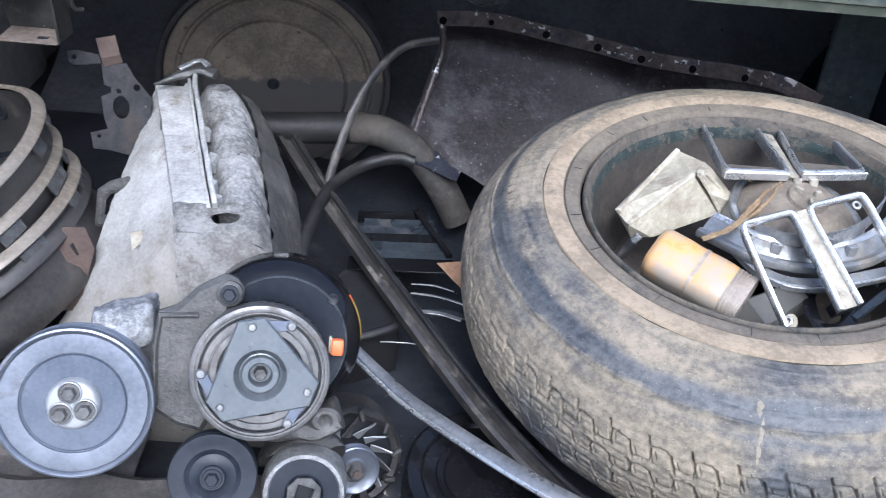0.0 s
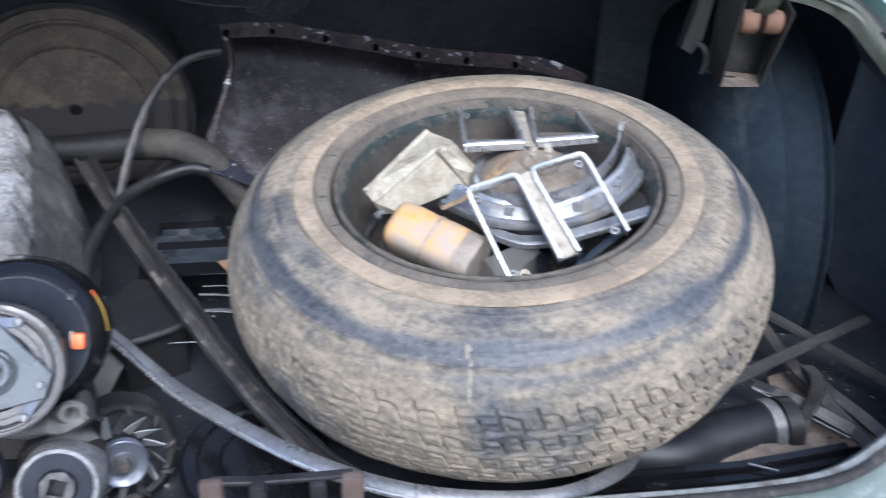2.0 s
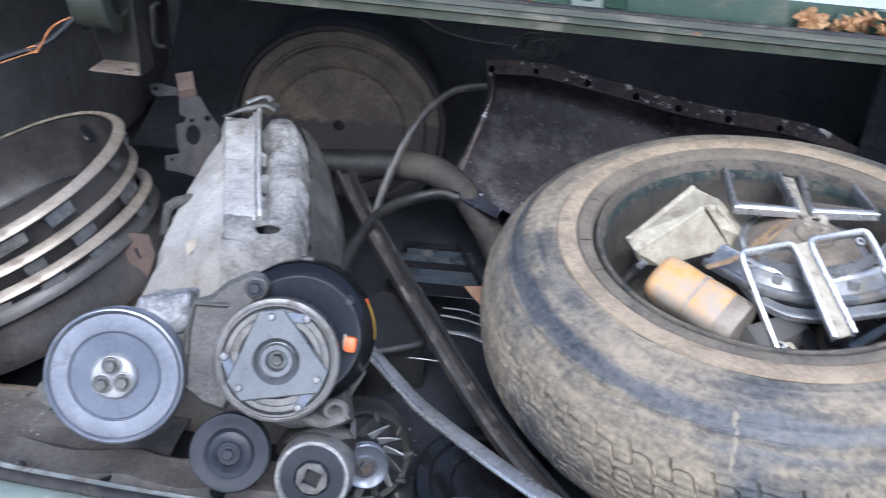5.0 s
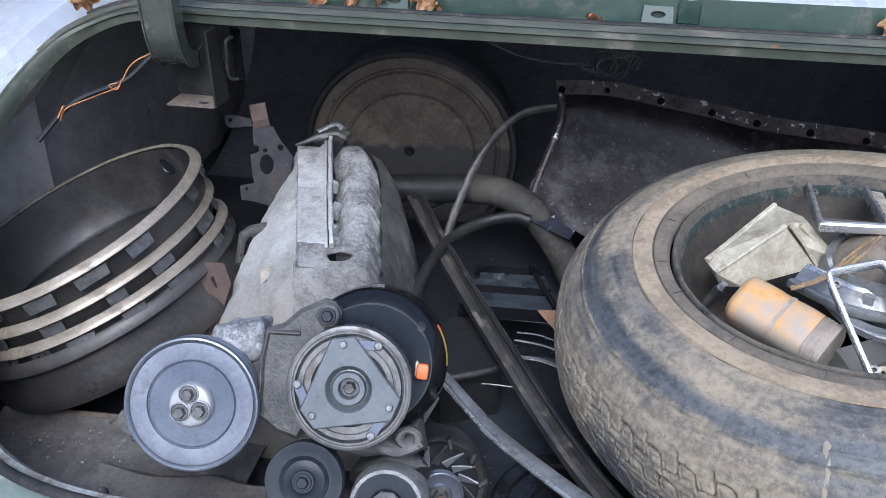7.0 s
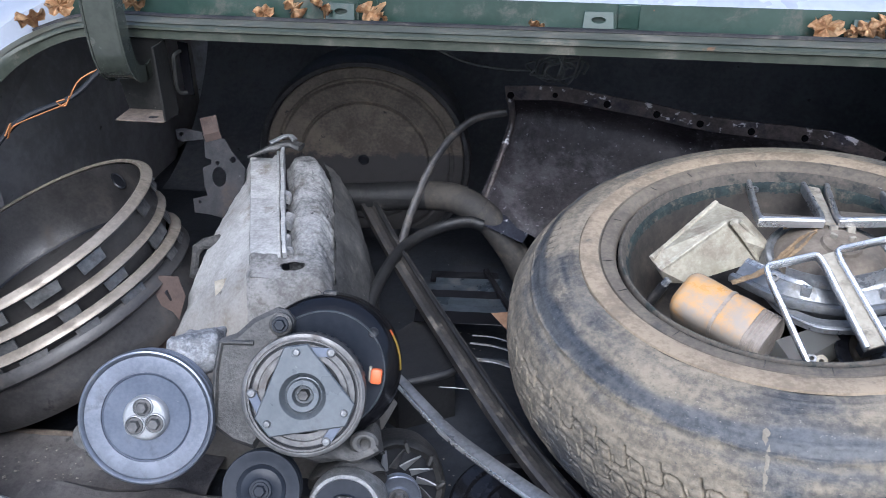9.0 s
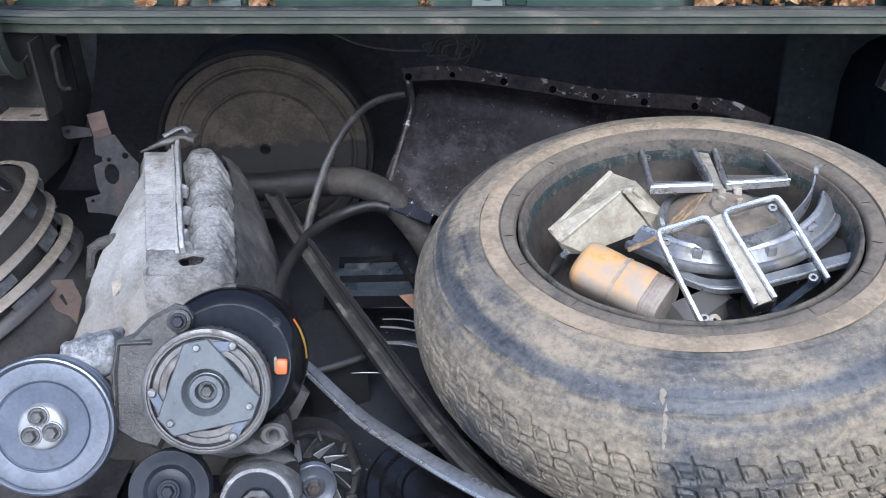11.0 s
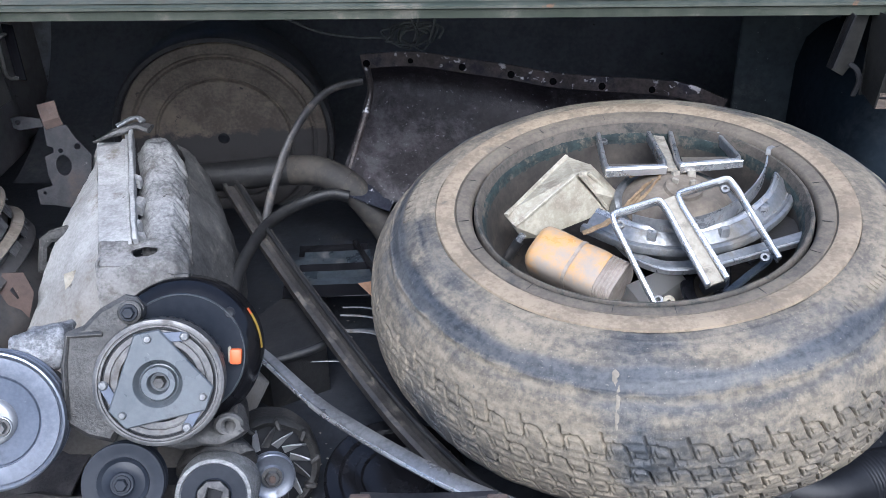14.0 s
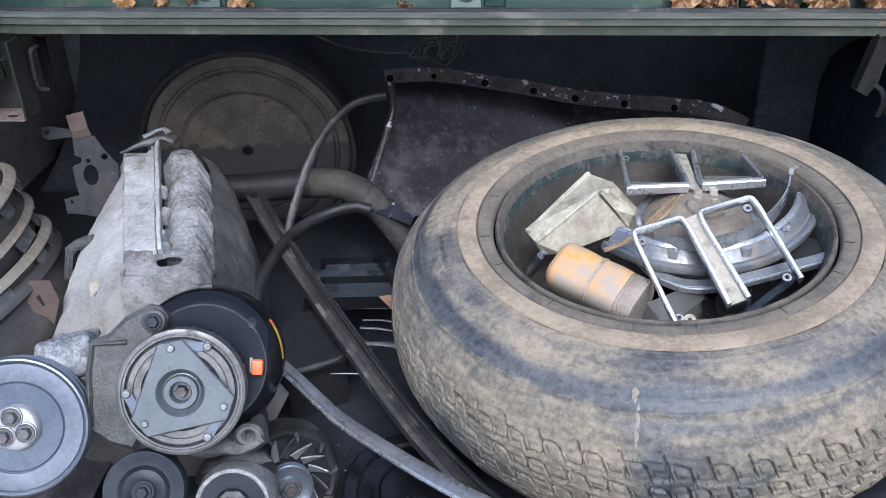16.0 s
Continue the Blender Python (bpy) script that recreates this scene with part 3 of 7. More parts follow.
# ---- the car's structure ----
RIM = spline(
    [
        (-0.25, 0.487, 0.122), (0.0, 0.485, 0.12), (0.27, 0.485, 0.12), (0.53, 0.487, 0.124), (0.655, 0.490, 0.127), (0.735, 0.498, 0.132),
        (0.796, 0.52, 0.147), (0.865, 0.556, 0.172), (0.941, 0.605, 0.205), (1.005, 0.68, 0.255), (1.028, 0.75, 0.305), (1.015, 0.81, 0.343),
        (0.98, 0.88, 0.39), (0.942, 0.955, 0.443), (0.905, 1.002, 0.48), (0.83, 1.02, 0.497), (0.7, 1.02, 0.5), (0.3, 1.02, 0.5), (-0.1, 1.02, 0.5),
        (-0.4, 1.02, 0.5), (-0.53, 1.022, 0.5), (-0.605, 1.0, 0.478), (-0.65, 0.947, 0.437), (-0.676, 0.86, 0.378), (-0.68, 0.76, 0.31),
        (-0.65, 0.67, 0.248), (-0.58, 0.58, 0.186), (-0.49, 0.516, 0.145), (-0.40, 0.492, 0.127), (-0.25, 0.487, 0.122),
    ],
    5,
)[:-1]


def outward(i):
    d = RIM[(i + 1) % len(RIM)] - RIM[i - 1]
    return Vector((d.y, -d.x, 0)).normalized()


def blend_rows(i, side, front, rear):
    o = outward(i)
    f, r = max(o.y, 0) ** 2, max(-o.y, 0) ** 2
    f, r = f * f * (3 - 2 * f), r * r * (3 - 2 * r)
    return [RIM[i] + o * (a[0] * (1 - f - r) + b[0] * f + c[0] * r) + Vector((0, 0, a[1] * (1 - f - r) + b[1] * f + c[1] * r)) for a, b, c in zip(side, front, rear)]


def rim_sheet(side, front, rear, keep=lambda o: True):
    bm = bmesh.new()
    rows = [[bm.verts.new(p) for p in blend_rows(i, side, front, rear)] for i in range(len(RIM))]
    for i in range(len(RIM)):
        if not keep(outward(i)):
            continue
        a, b = rows[i], rows[(i + 1) % len(RIM)]
        for j in range(len(side) - 1):
            bm.faces.new((a[j], a[j + 1], b[j + 1], b[j]))
    bmesh.ops.delete(bm, geom=[v for v in bm.verts if not v.link_faces], context="VERTS")
    return bm


opening = tagged(new("trunk_opening"), "green steel lip of the open car trunk with a grimy rubber seal", "trunk opening", kind="structure")
LIP = [(0.004, -0.004), (0.0, 0.0), (0.001, 0.012), (0.003, 0.022), (0.008, 0.027), (0.018, 0.026), (0.022, 0.02), (0.012, 0.016), (0.008, 0.0)]
LIP_F = [(0.004, -0.004), (0.0, -0.003), (0.001, 0.008), (-0.003, 0.0105), (-0.002, 0.014), (0.003, 0.016), (0.034, 0.018), (0.034, 0.012), (0.008, 0.0)]
part("lip", rim_sheet(LIP, LIP_F, LIP, lambda o: o.y > -0.2), "lip", opening)
part("flange_top", rim_sheet([(0.006, 0.0275), (0.018, 0.0275)], [(0.005, 0.0175), (0.032, 0.0195)], [(0.006, 0.0275), (0.018, 0.0275)], lambda o: o.y > 0.5), "flange_top", opening, "olive-brown grimy flange top")
part("sill_lip", rim_sheet(LIP, LIP_F, LIP, lambda o: o.y <= -0.2), "sill", opening, "grimy pale sill edge")
seal_ring = [RIM[i] + outward(i) * (0.024 if outward(i).y < 0.5 else 0.037) + Vector((0, 0, 0.03 if outward(i).y < 0.5 else 0.018)) for i in range(len(RIM))]
SEAL = [(0.0065 * math.cos(a), 0.0050 * math.sin(a)) for a in (k * math.pi / 5 for k in range(10))]
bare = [i for i in range(len(RIM)) if outward(i).x < -0.45 and RIM[i].x < -0.5]
part("rubber_seal", sweep(seal_ring[bare[-1]:] + seal_ring[: bare[0] + 1], SEAL), "seal", opening, "cracked black rubber seal")
SIDE = [(0.018, 0.022), (0.034, 0.014), (0.056, 0.012), (0.066, 0.026), (0.078, 0.034), (0.16, 0.044), (0.25, 0.010), (0.28, -0.12), (0.29, -0.62)]
FRONT = [(0.030, 0.020), (0.055, 0.008), (0.078, 0.008), (0.084, 0.046), (0.102, 0.055), (0.35, 0.068), (0.60, 0.085), (0.95, 0.40), (1.3, 0.62)]
REAR = [(0.018, 0.018), (0.034, 0.016), (0.048, 0.006), (0.056, -0.02), (0.06, -0.06), (0.066, -0.12), (0.072, -0.18), (0.10, -0.2), (0.12, -0.62)]
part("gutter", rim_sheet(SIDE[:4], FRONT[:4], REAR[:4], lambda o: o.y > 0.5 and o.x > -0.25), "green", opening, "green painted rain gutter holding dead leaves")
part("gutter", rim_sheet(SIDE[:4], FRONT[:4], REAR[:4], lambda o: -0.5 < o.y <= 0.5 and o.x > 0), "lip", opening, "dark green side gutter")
# Left gutter takes the body tone, painted sky reflection included.
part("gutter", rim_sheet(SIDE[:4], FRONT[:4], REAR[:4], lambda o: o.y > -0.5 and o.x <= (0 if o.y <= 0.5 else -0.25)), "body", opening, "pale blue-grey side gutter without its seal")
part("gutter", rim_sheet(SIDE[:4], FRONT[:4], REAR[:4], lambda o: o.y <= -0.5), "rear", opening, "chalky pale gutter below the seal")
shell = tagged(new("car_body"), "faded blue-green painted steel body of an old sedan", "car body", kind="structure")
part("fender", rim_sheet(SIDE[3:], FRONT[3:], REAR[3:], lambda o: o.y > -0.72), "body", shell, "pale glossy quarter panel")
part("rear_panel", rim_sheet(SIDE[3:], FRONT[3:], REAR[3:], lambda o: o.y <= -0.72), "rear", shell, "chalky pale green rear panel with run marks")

tagged(part("floor", box(2.05, 1.5, 0.03, 0, 1, (0.19, 1.19, -0.015)), "floor"), "grimy black trunk floor with dust and grit", "floor", kind="structure")
# Unseen rise, added to soften the tone step at the bulkhead and bounce light.
rise = spline([(0.19, 1.50, -0.004), (0.19, 1.60, 0.012), (0.19, 1.74, 0.075), (0.19, 1.86, 0.19), (0.19, 1.915, 0.30)], 6)
tagged(part("floor_rise", sweep(rise, [(-0.94, 0.0), (0.94, 0.0), (0.94, -0.004), (-0.94, -0.004)], (0, -0.5, 1)), "floor_rise"), "curved sheet added between floor and bulkhead", "floor", kind="structure")
tagged(part("wall_front", box(2.05, 0.02, 0.75, 0, 1, (0.19, 1.93, 0.34)), "bulkhead"), "dark steel bulkhead behind the rear seat", "wall", kind="structure")
tagged(part("wall_left", box(0.02, 1.5, 0.62, 0, 1, (-0.82, 1.19, 0.28)), "inner"), "dark painted inner side of the trunk", "wall", kind="structure")
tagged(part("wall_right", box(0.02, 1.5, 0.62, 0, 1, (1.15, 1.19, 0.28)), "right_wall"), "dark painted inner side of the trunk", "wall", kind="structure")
# One skin in two tones: the right half's darkness is painted shade.
for way, paint in ((-1, "inner"), (1, "shaded_skin")):
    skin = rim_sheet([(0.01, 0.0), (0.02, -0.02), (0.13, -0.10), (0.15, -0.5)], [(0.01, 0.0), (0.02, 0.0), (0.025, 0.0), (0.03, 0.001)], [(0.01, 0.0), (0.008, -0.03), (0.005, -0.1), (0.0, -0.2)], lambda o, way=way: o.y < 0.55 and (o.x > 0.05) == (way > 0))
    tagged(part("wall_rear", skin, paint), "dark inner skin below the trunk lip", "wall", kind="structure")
tagged(part("ground", box(400, 400, 0.1, 0, 1, (0, 0, -0.65)), "ground"), "pale gravel ground with patches of grass", "ground", kind="structure")


def wheelhouse():
    """The round arch over the wheel, with pressed ribs and a seam flange at its outer end."""
    rows = [(0.30, 0.0), (0.345, 0.010), (0.368, 0.030), (0.380, 0.050), (0.374, 0.062), (0.384, 0.074), (0.392, 0.110), (0.386, 0.120), (0.394, 0.130), (0.400, 0.168), (0.411, 0.172), (0.411, 0.175), (0.36, 0.178), (0.0, 0.178)]
    return lathe([(0.0, 0.0)] + rows, 120)


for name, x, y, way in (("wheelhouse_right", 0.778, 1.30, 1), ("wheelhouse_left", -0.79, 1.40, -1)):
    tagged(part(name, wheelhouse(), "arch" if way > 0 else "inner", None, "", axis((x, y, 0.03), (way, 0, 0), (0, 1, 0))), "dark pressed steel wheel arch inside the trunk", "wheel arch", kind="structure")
brace = plate([(-0.08, -0.2), (0.075, -0.2), (0.082, 0.0), (0.07, 0.2), (-0.08, 0.2)], 0.012, bevel=0.003)
tagged(part("brace_panel", brace, "brace", None, "", axis((0.765, 1.32, 0.28), (-0.25, -1, 0.1), (1, 0, 0))), "grey dusty upright brace panel beside the wheel arch", "brace panel", kind="structure")
bumper = tagged(new("bumper"), "white painted corner of the rear bumper", "bumper", kind="structure")
part("bar", hull([(0.815, 0.480, 0.074), (0.833, 0.484, 0.092), (0.92, 0.50, 0.097), (1.1, 0.56, 0.10), (1.2, 0.52, 0.09), (1.15, 0.40, 0.06), (0.86, 0.36, 0.05), (0.80, 0.42, 0.05), (0.80, 0.44, -0.1), (0.86, 0.37, -0.1), (1.15, 0.41, -0.1), (1.2, 0.52, -0.1)]), "white", bumper)

# ---- the spare wheel and what lies in it ----
WHEEL = axis((0.422, 0.834, 0.325), (-0.091, -0.075, 0.993), (1, 0, 0))
spare = thing("spare_wheel", "muddy wide tyre on a dirty steel wheel lying flat", "spare wheel", at=WHEEL)
BEAD_ROWS = [(0.2035, -0.008), (0.2045, -0.002), (0.2065, 0.0025), (0.209, 0.0038), (0.2155, 0.005), (0.222, 0.0055), (0.2235, 0.003), (0.225, 0.006)]
BAND_ROWS = [(0.225, 0.006), (0.232, 0.008), (0.241, 0.0085), (0.2475, 0.0075), (0.2487, 0.0052)]
bead = part("bead", lathe(BEAD_ROWS, 180), "bead", spare, "grey worn bead of the tyre")
for k in range(16):
    part("bead_notch", moved(box(0.013, 0.0006, 0.0006, 0, 1), Matrix.Rotation(2 * math.pi * k / 16 + 0.05 * (k % 3), 4, "Z") @ Matrix.Translation((0.2145, 0, 0.0052))), "rubber", bead)
part("dust_band", lathe(BAND_ROWS, 180), "band", spare, "tan dusty band round the tyre side")


def wave(x, lo, hi):
    t = np.clip((x - lo) / (hi - lo), 0, 1)
    return t * t * (3 - 2 * t)


def tyre_casing():
    """Side, shoulder and crown in one skin, with zigzag grooves and slits pressed in."""
    coarse = [(0.2487, 0.0052), (0.2505, 0.0058), (0.256, 0.0052), (0.262, 0.004), (0.270, 0.0018), (0.278, -0.0012), (0.286, -0.005), (0.294, -0.010), (0.301, -0.0155), (0.306, -0.0195), (0.3085, -0.0215), (0.3105, -0.0255), (0.314, -0.0285), (0.320, -0.0345), (0.3255, -0.0415), (0.330, -0.049), (0.3335, -0.056)]
    rows = [(v.x, v.y) for v in spline([(p, q, 0) for p, q in coarse], 4)]
    crown = [(0.3335 + 0.0105 * abs(math.sin(math.pi * k / 104)) ** 0.7, -0.056 - 0.104 * k / 104) for k in range(1, 105)]
    low = [(0.330, -0.168), (0.32, -0.181), (0.30, -0.198), (0.275, -0.208), (0.25, -0.21), (0.22, -0.207), (0.204, -0.197), (0.19, -0.175)]
    prof = np.array(rows + crown + low)
    around = 2400
    a = np.arange(around) * 2 * np.pi / around
    r = np.repeat(prof[None, :, 0], around, 0)
    z = np.repeat(prof[None, :, 1], around, 0)
    pitches = 54
    u = (a * pitches / (2 * np.pi))[:, None]
    deep = np.zeros_like(r)
    for k, mid in enumerate((-0.070, -0.096, -0.122, -0.148)):
        ph = (u + 0.47 * k + 0.12 * np.sin(5 * u * 2 * np.pi / pitches + k) + (z - mid) * 9.0) % 1.0
        step = np.clip((0.25 - np.abs(ph - 0.5)) / 0.06, -1, 1)
        line = mid + 0.0074 * step + 0.0008 * np.sin(u * 4.7 + k)
        wide = 0.0014 + 0.0004 * np.sin(u * 0.83 + 2 * k)
        deep = np.maximum(deep, 1 - wave(np.abs(z - line), wide, wide + 0.0012))
        for c, up, low, w in ((0.25, 0.017 if k == 0 else 0.0125, -0.0076, 0.036), (0.75, 0.0076, -0.0125, 0.032)):
            slit = 1 - wave(np.abs(ph - c), w * 0.7, w * 1.2)
            deep = np.maximum(deep, slit * (z > mid + low) * (z < mid + up))
        for c, lo, hi in ((0.5, 0.0074, 0.012), (0.0, -0.012, -0.0074), (0.38, -0.003, 0.0074), (0.88, -0.0074, 0.003)):
            gap = np.minimum(np.abs(ph - c), 1 - np.abs(ph - c))
            sipe = 1 - wave(gap, 0.010, 0.024)
            deep = np.maximum(deep, 0.45 * sipe * (z > mid + lo) * (z < mid + hi))
    fill = 0.62 + 0.38 * np.sin(u * 0.41 + 1.3) * np.sin(u * 0.173) + 0.12 * np.sin(u * 2.9)
    r = r - 0.0085 * deep * np.clip(fill + 0.1, 0.6, 1.0)
    ridges = np.zeros_like(r)
    for c, w, h in ((0.2605, 0.0010, 0.0009), (0.2745, 0.0012, 0.0008), (0.2975, 0.0014, 0.0010), (0.3090, 0.0014, 0.0010)):
        ridges += h * np.exp(-(((prof[None, :, 0] - c) / w) ** 2)) * (prof[None, :, 1] > -0.04)
    z = z + ridges
    x, y = r * np.cos(a)[:, None], r * np.sin(a)[:, None]
    bump = 0.0005 * np.sin(a * 37)[:, None] * np.sin(z * 700) + 0.0008 * np.sin(a * 11 + 1)[:, None]
    f = 1 + bump / r
    n = prof.shape[0]
    verts = np.stack([x * f, y * f, z], -1).reshape(-1, 3)
    i, k = np.meshgrid(np.arange(around), np.arange(n - 1), indexing="ij")
    j = (i + 1) % around
    faces = np.stack([i * n + k, j * n + k, j * n + k + 1, i * n + k + 1], -1).reshape(-1, 4)
    me = bpy.data.meshes.new("casing")
    me.from_pydata(verts.tolist(), [], faces.tolist())
    me.polygons.foreach_set("use_smooth", [True] * len(me.polygons))
    me.materials.append(M["tyre"])
    ob = new("casing", me)
    ob.parent = spare
    return tagged(ob, "mud-smeared dark tyre with worn zigzag tread")


casing = tyre_casing()


def mud_run(a, r0, r1, w, seed):
    """A thin run of dried mud down the side of the tyre."""
    rr = [r0 + (r1 - r0) * k / 40 for k in range(41)]
    zz = np.interp(rr, [0.2487, 0.262, 0.278, 0.294, 0.306, 0.314, 0.3255, 0.3335], [0.0055, 0.004, -0.0012, -0.010, -0.0195, -0.0285, -0.0415, -0.056])
    line = [Vector((r * math.cos(radians(a) + 0.004 * noise.noise(Vector((r * 60, seed, 0)))), r * math.sin(radians(a)), z + 0.0003)) for r, z in zip(rr, zz)]
    wide = lambda f: max(0.15, min(1.0, 4 * f, 4 * (1 - f)) * (0.8 + 0.5 * noise.noise(Vector((f * 4, seed, 3)))))
    part("mud_run", sweep(line, [(-w / 2, 0), (-w / 4, 0.0005), (w / 4, 0.0005), (w / 2, 0), (w / 4, -0.001), (-w / 4, -0.001)], (0, -0.5, 0.85), size=wide), "pale_mud", casing, "pale run of dried mud", None, 80)


for a, r0, r1, w, seed in ((-103.2, 0.302, 0.3335, 0.006, 2.0), (-103.9, 0.288, 0.303, 0.008, 1.0)):
    mud_run(a, r0, r1, w, seed)
FLANGE_ROWS = [(0.2015, -0.012), (0.2012, -0.002), (0.2002, 0.0010), (0.1985, 0.0022), (0.1965, 0.0016), (0.1950, -0.001), (0.1935, -0.006), (0.1915, -0.010)]
part("bead_gap", lathe([(0.2045, -0.010), (0.2008, -0.011)], 120), "hole", spare, "dark gap between tyre and rim")
part("rim_flange", rough(lathe(FLANGE_ROWS, 180), 0.0006, 90), "flange", spare, "flaking green-black rim flange")
part("crust", rough(lathe([(0.1915, -0.010), (0.1895, -0.0135), (0.1885, -0.019), (0.1870, -0.026)], 300), 0.0014, 170), "crust", spare, "green-black flaking crust below the flange")
RIM_ROWS = [(0.1872, -0.024), (0.182, -0.05), (0.179, -0.066), (0.172, -0.074), (0.168, -0.10), (0.155, -0.118), (0.12, -0.122), (0.10, -0.112), (0.08, -0.108), (0.05, -0.108), (0.035, -0.108), (0.035, -0.125)]
part("rim", lathe(RIM_ROWS, 128), "wheel", spare, "brown dusty wheel rim and well")
for k, (a, n) in enumerate(((316, 5), (307, 3), (159, 4))):
    for q in range(n):
        part("moulded_bar", moved(box(0.011, 0.003, 0.0012, 0.0004, 1), Matrix.Rotation(radians(a + 1.35 * q), 4, "Z") @ Matrix.Translation((0.281, 0, -0.0022)) @ Matrix.Rotation(radians(23), 4, "Y")), "tyre", casing)


def side_height(r):
    return float(np.interp(r, [0.2487, 0.262, 0.278, 0.294, 0.306, 0.314], [0.0055, 0.004, -0.0012, -0.010, -0.0195, -0.0285]))


def moulded(text, a0, turn, r, size):
    """Raised outline letters along the tyre's side, reading clockwise with their tops outward."""
    for i, c in enumerate(text):
        curve = bpy.data.curves.new("letter", "FONT")
        curve.body, curve.size, curve.align_x, curve.fill_mode = c, size, "CENTER", "NONE"
        curve.bevel_depth, curve.bevel_resolution, curve.resolution_u = 0.0006, 1, 4
        maker = new("letter", curve)
        me = bpy.data.meshes.new_from_object(maker)
        bpy.data.objects.remove(maker)
        bpy.data.curves.remove(curve)
        a = radians(a0 - turn * i)
        slope = Vector((0.020, side_height(r + 0.010) - side_height(r - 0.010))).normalized()
        out = Vector((math.cos(a) * slope.x, math.sin(a) * slope.x, slope.y))
        side = Vector((math.sin(a), -math.cos(a), 0))
        place = Matrix((side, out, side.cross(out))).transposed().to_4x4()
        me.transform(Matrix.Translation((r * math.cos(a), r * math.sin(a), side_height(r) + 0.0002)) @ place)
        me.materials.clear()
        me.materials.append(M["bead"])
        ob = new("letter", me)
        ob.parent = casing


moulded("STEEL", 179, 3.1, 0.281, 0.015)
moulded("P215/75R15", -11, 3.05, 0.277, 0.016)


def bezel_frame(name, corners, label, lean, bright=True):
    """Two chrome window frames joined by a dusty channel. corners: four tops and four feet of its bars."""
    t, f = [Vector(v) for v in corners[:4]], [Vector(v) for v in corners[4:]]
    ob = thing(name, label, "lamp surround", "double chrome lamp surrounds")
    up = lean
    for i in (0, 1):
        a, b = t[2 * i], t[2 * i + 1]
        p, q = f[2 * i], f[2 * i + 1]
        path = [p] + spline([p.lerp(a, 0.85), a.lerp(p, 0.03) + (b - a) * 0.03, a.lerp(b, 0.1)], 4) + spline([a.lerp(b, 0.9), b.lerp(q, 0.03) - (b - a) * 0.03, b.lerp(q, 0.15)], 4) + [q]
        edge_bar = part("frame", sweep(path, flat_section(0.0058, 0.008), up), "chrome" if bright else "dull_chrome", ob, "bright chrome edge" if bright else "dusty chrome edge")
        inner = [v + Vector(up) * -0.0075 for v in path]
        part("skirt", sweep(inner, flat_section(0.003, 0.008), up), "dull_chrome", edge_bar)
    mid_t, mid_f = (t[1] + t[2]) / 2, (f[1] + f[2]) / 2
    trough = part("channel", sweep([mid_t - Vector(up) * 0.006, mid_f - Vector(up) * 0.006], flat_section((t[1] - t[2]).length * 0.95, 0.004), up), "dusty_tan", ob, "dusty recessed channel between the frames")
    for c in (t[0].lerp(f[0], 0.1) + (t[1] - t[0]) * 0.12, t[3].lerp(f[3], 0.08) - (t[3] - t[2]) * 0.14, f[0].lerp(t[0], 0.06) + (t[1] - t[0]) * 0.12, f[3].lerp(t[3], 0.08) - (t[3] - t[2]) * 0.16):
        part("screw_lug", moved(lathe([(0.0024, 0.0014), (0.0050, 0.0014), (0.0054, -0.002), (0.0024, -0.002)], 14, True), axis(c - Vector(up) * 0.008, up)), "silver", ob)
    if bright:
        part("channel_end", hull([mid_f + (f[2] - f[1]) * a - Vector(up) * b + (mid_f - mid_t).normalized() * c for a in (-0.55, 0.55) for b in (0.009, 0.03) for c in (-0.012, 0.0)]), "black", trough, "dark closed end of the channel")
    return ob


BZ = Vector((-0.15, -0.55, 0.82)).normalized()
bezel_frame("headlamp_surround", [(0.374, 0.759, 0.347), (0.436, 0.782, 0.355), (0.453, 0.789, 0.357), (0.522, 0.814, 0.366), (0.414, 0.668, 0.286), (0.473, 0.685, 0.300), (0.496, 0.694, 0.303), (0.558, 0.717, 0.314)], "double chrome headlamp surround propped across the wheel", BZ)
back = bezel_frame("headlamp_surround", [(0.387, 0.872, 0.348), (0.463, 0.876, 0.350), (0.479, 0.879, 0.350), (0.559, 0.889, 0.352), (0.400, 1.018, 0.331), (0.468, 1.008, 0.337), (0.498, 1.008, 0.337), (0.557, 0.997, 0.343)], "double chrome headlamp surround lying level on the lamps", (0.05, -0.25, 0.96), False)
for a, b in (((0.386, 0.868, 0.3455), (0.462, 0.872, 0.3475)), ((0.480, 0.875, 0.3475), (0.560, 0.885, 0.3495))):
    part("front_lip", sweep([a, b], flat_section(0.004, 0.011, 0.3)), "chrome", back, "bright front lip")
for a, b in (((0.395, 0.878, 0.343), (0.470, 0.90, 0.343)), ((0.490, 0.886, 0.343), (0.552, 0.915, 0.345))):
    part("backing_plate", hull([(a[0], a[1], a[2]), (b[0], a[1], a[2]), (b[0], b[1], b[2]), (a[0], b[1], b[2]), (a[0], a[1], a[2] - 0.002), (b[0], a[1], a[2] - 0.002), (b[0], b[1], b[2] - 0.002), (a[0], b[1], b[2] - 0.002)]), "flange", back)
for x, y in ((0.474, 0.872), (0.494, 0.873)):
    part("stub", sweep([(x, y, 0.346), (x + 0.001, y - 0.006, 0.326)], flat_section(0.010, 0.006)), "dusty_tan", back, "dusty brown mounting stub")

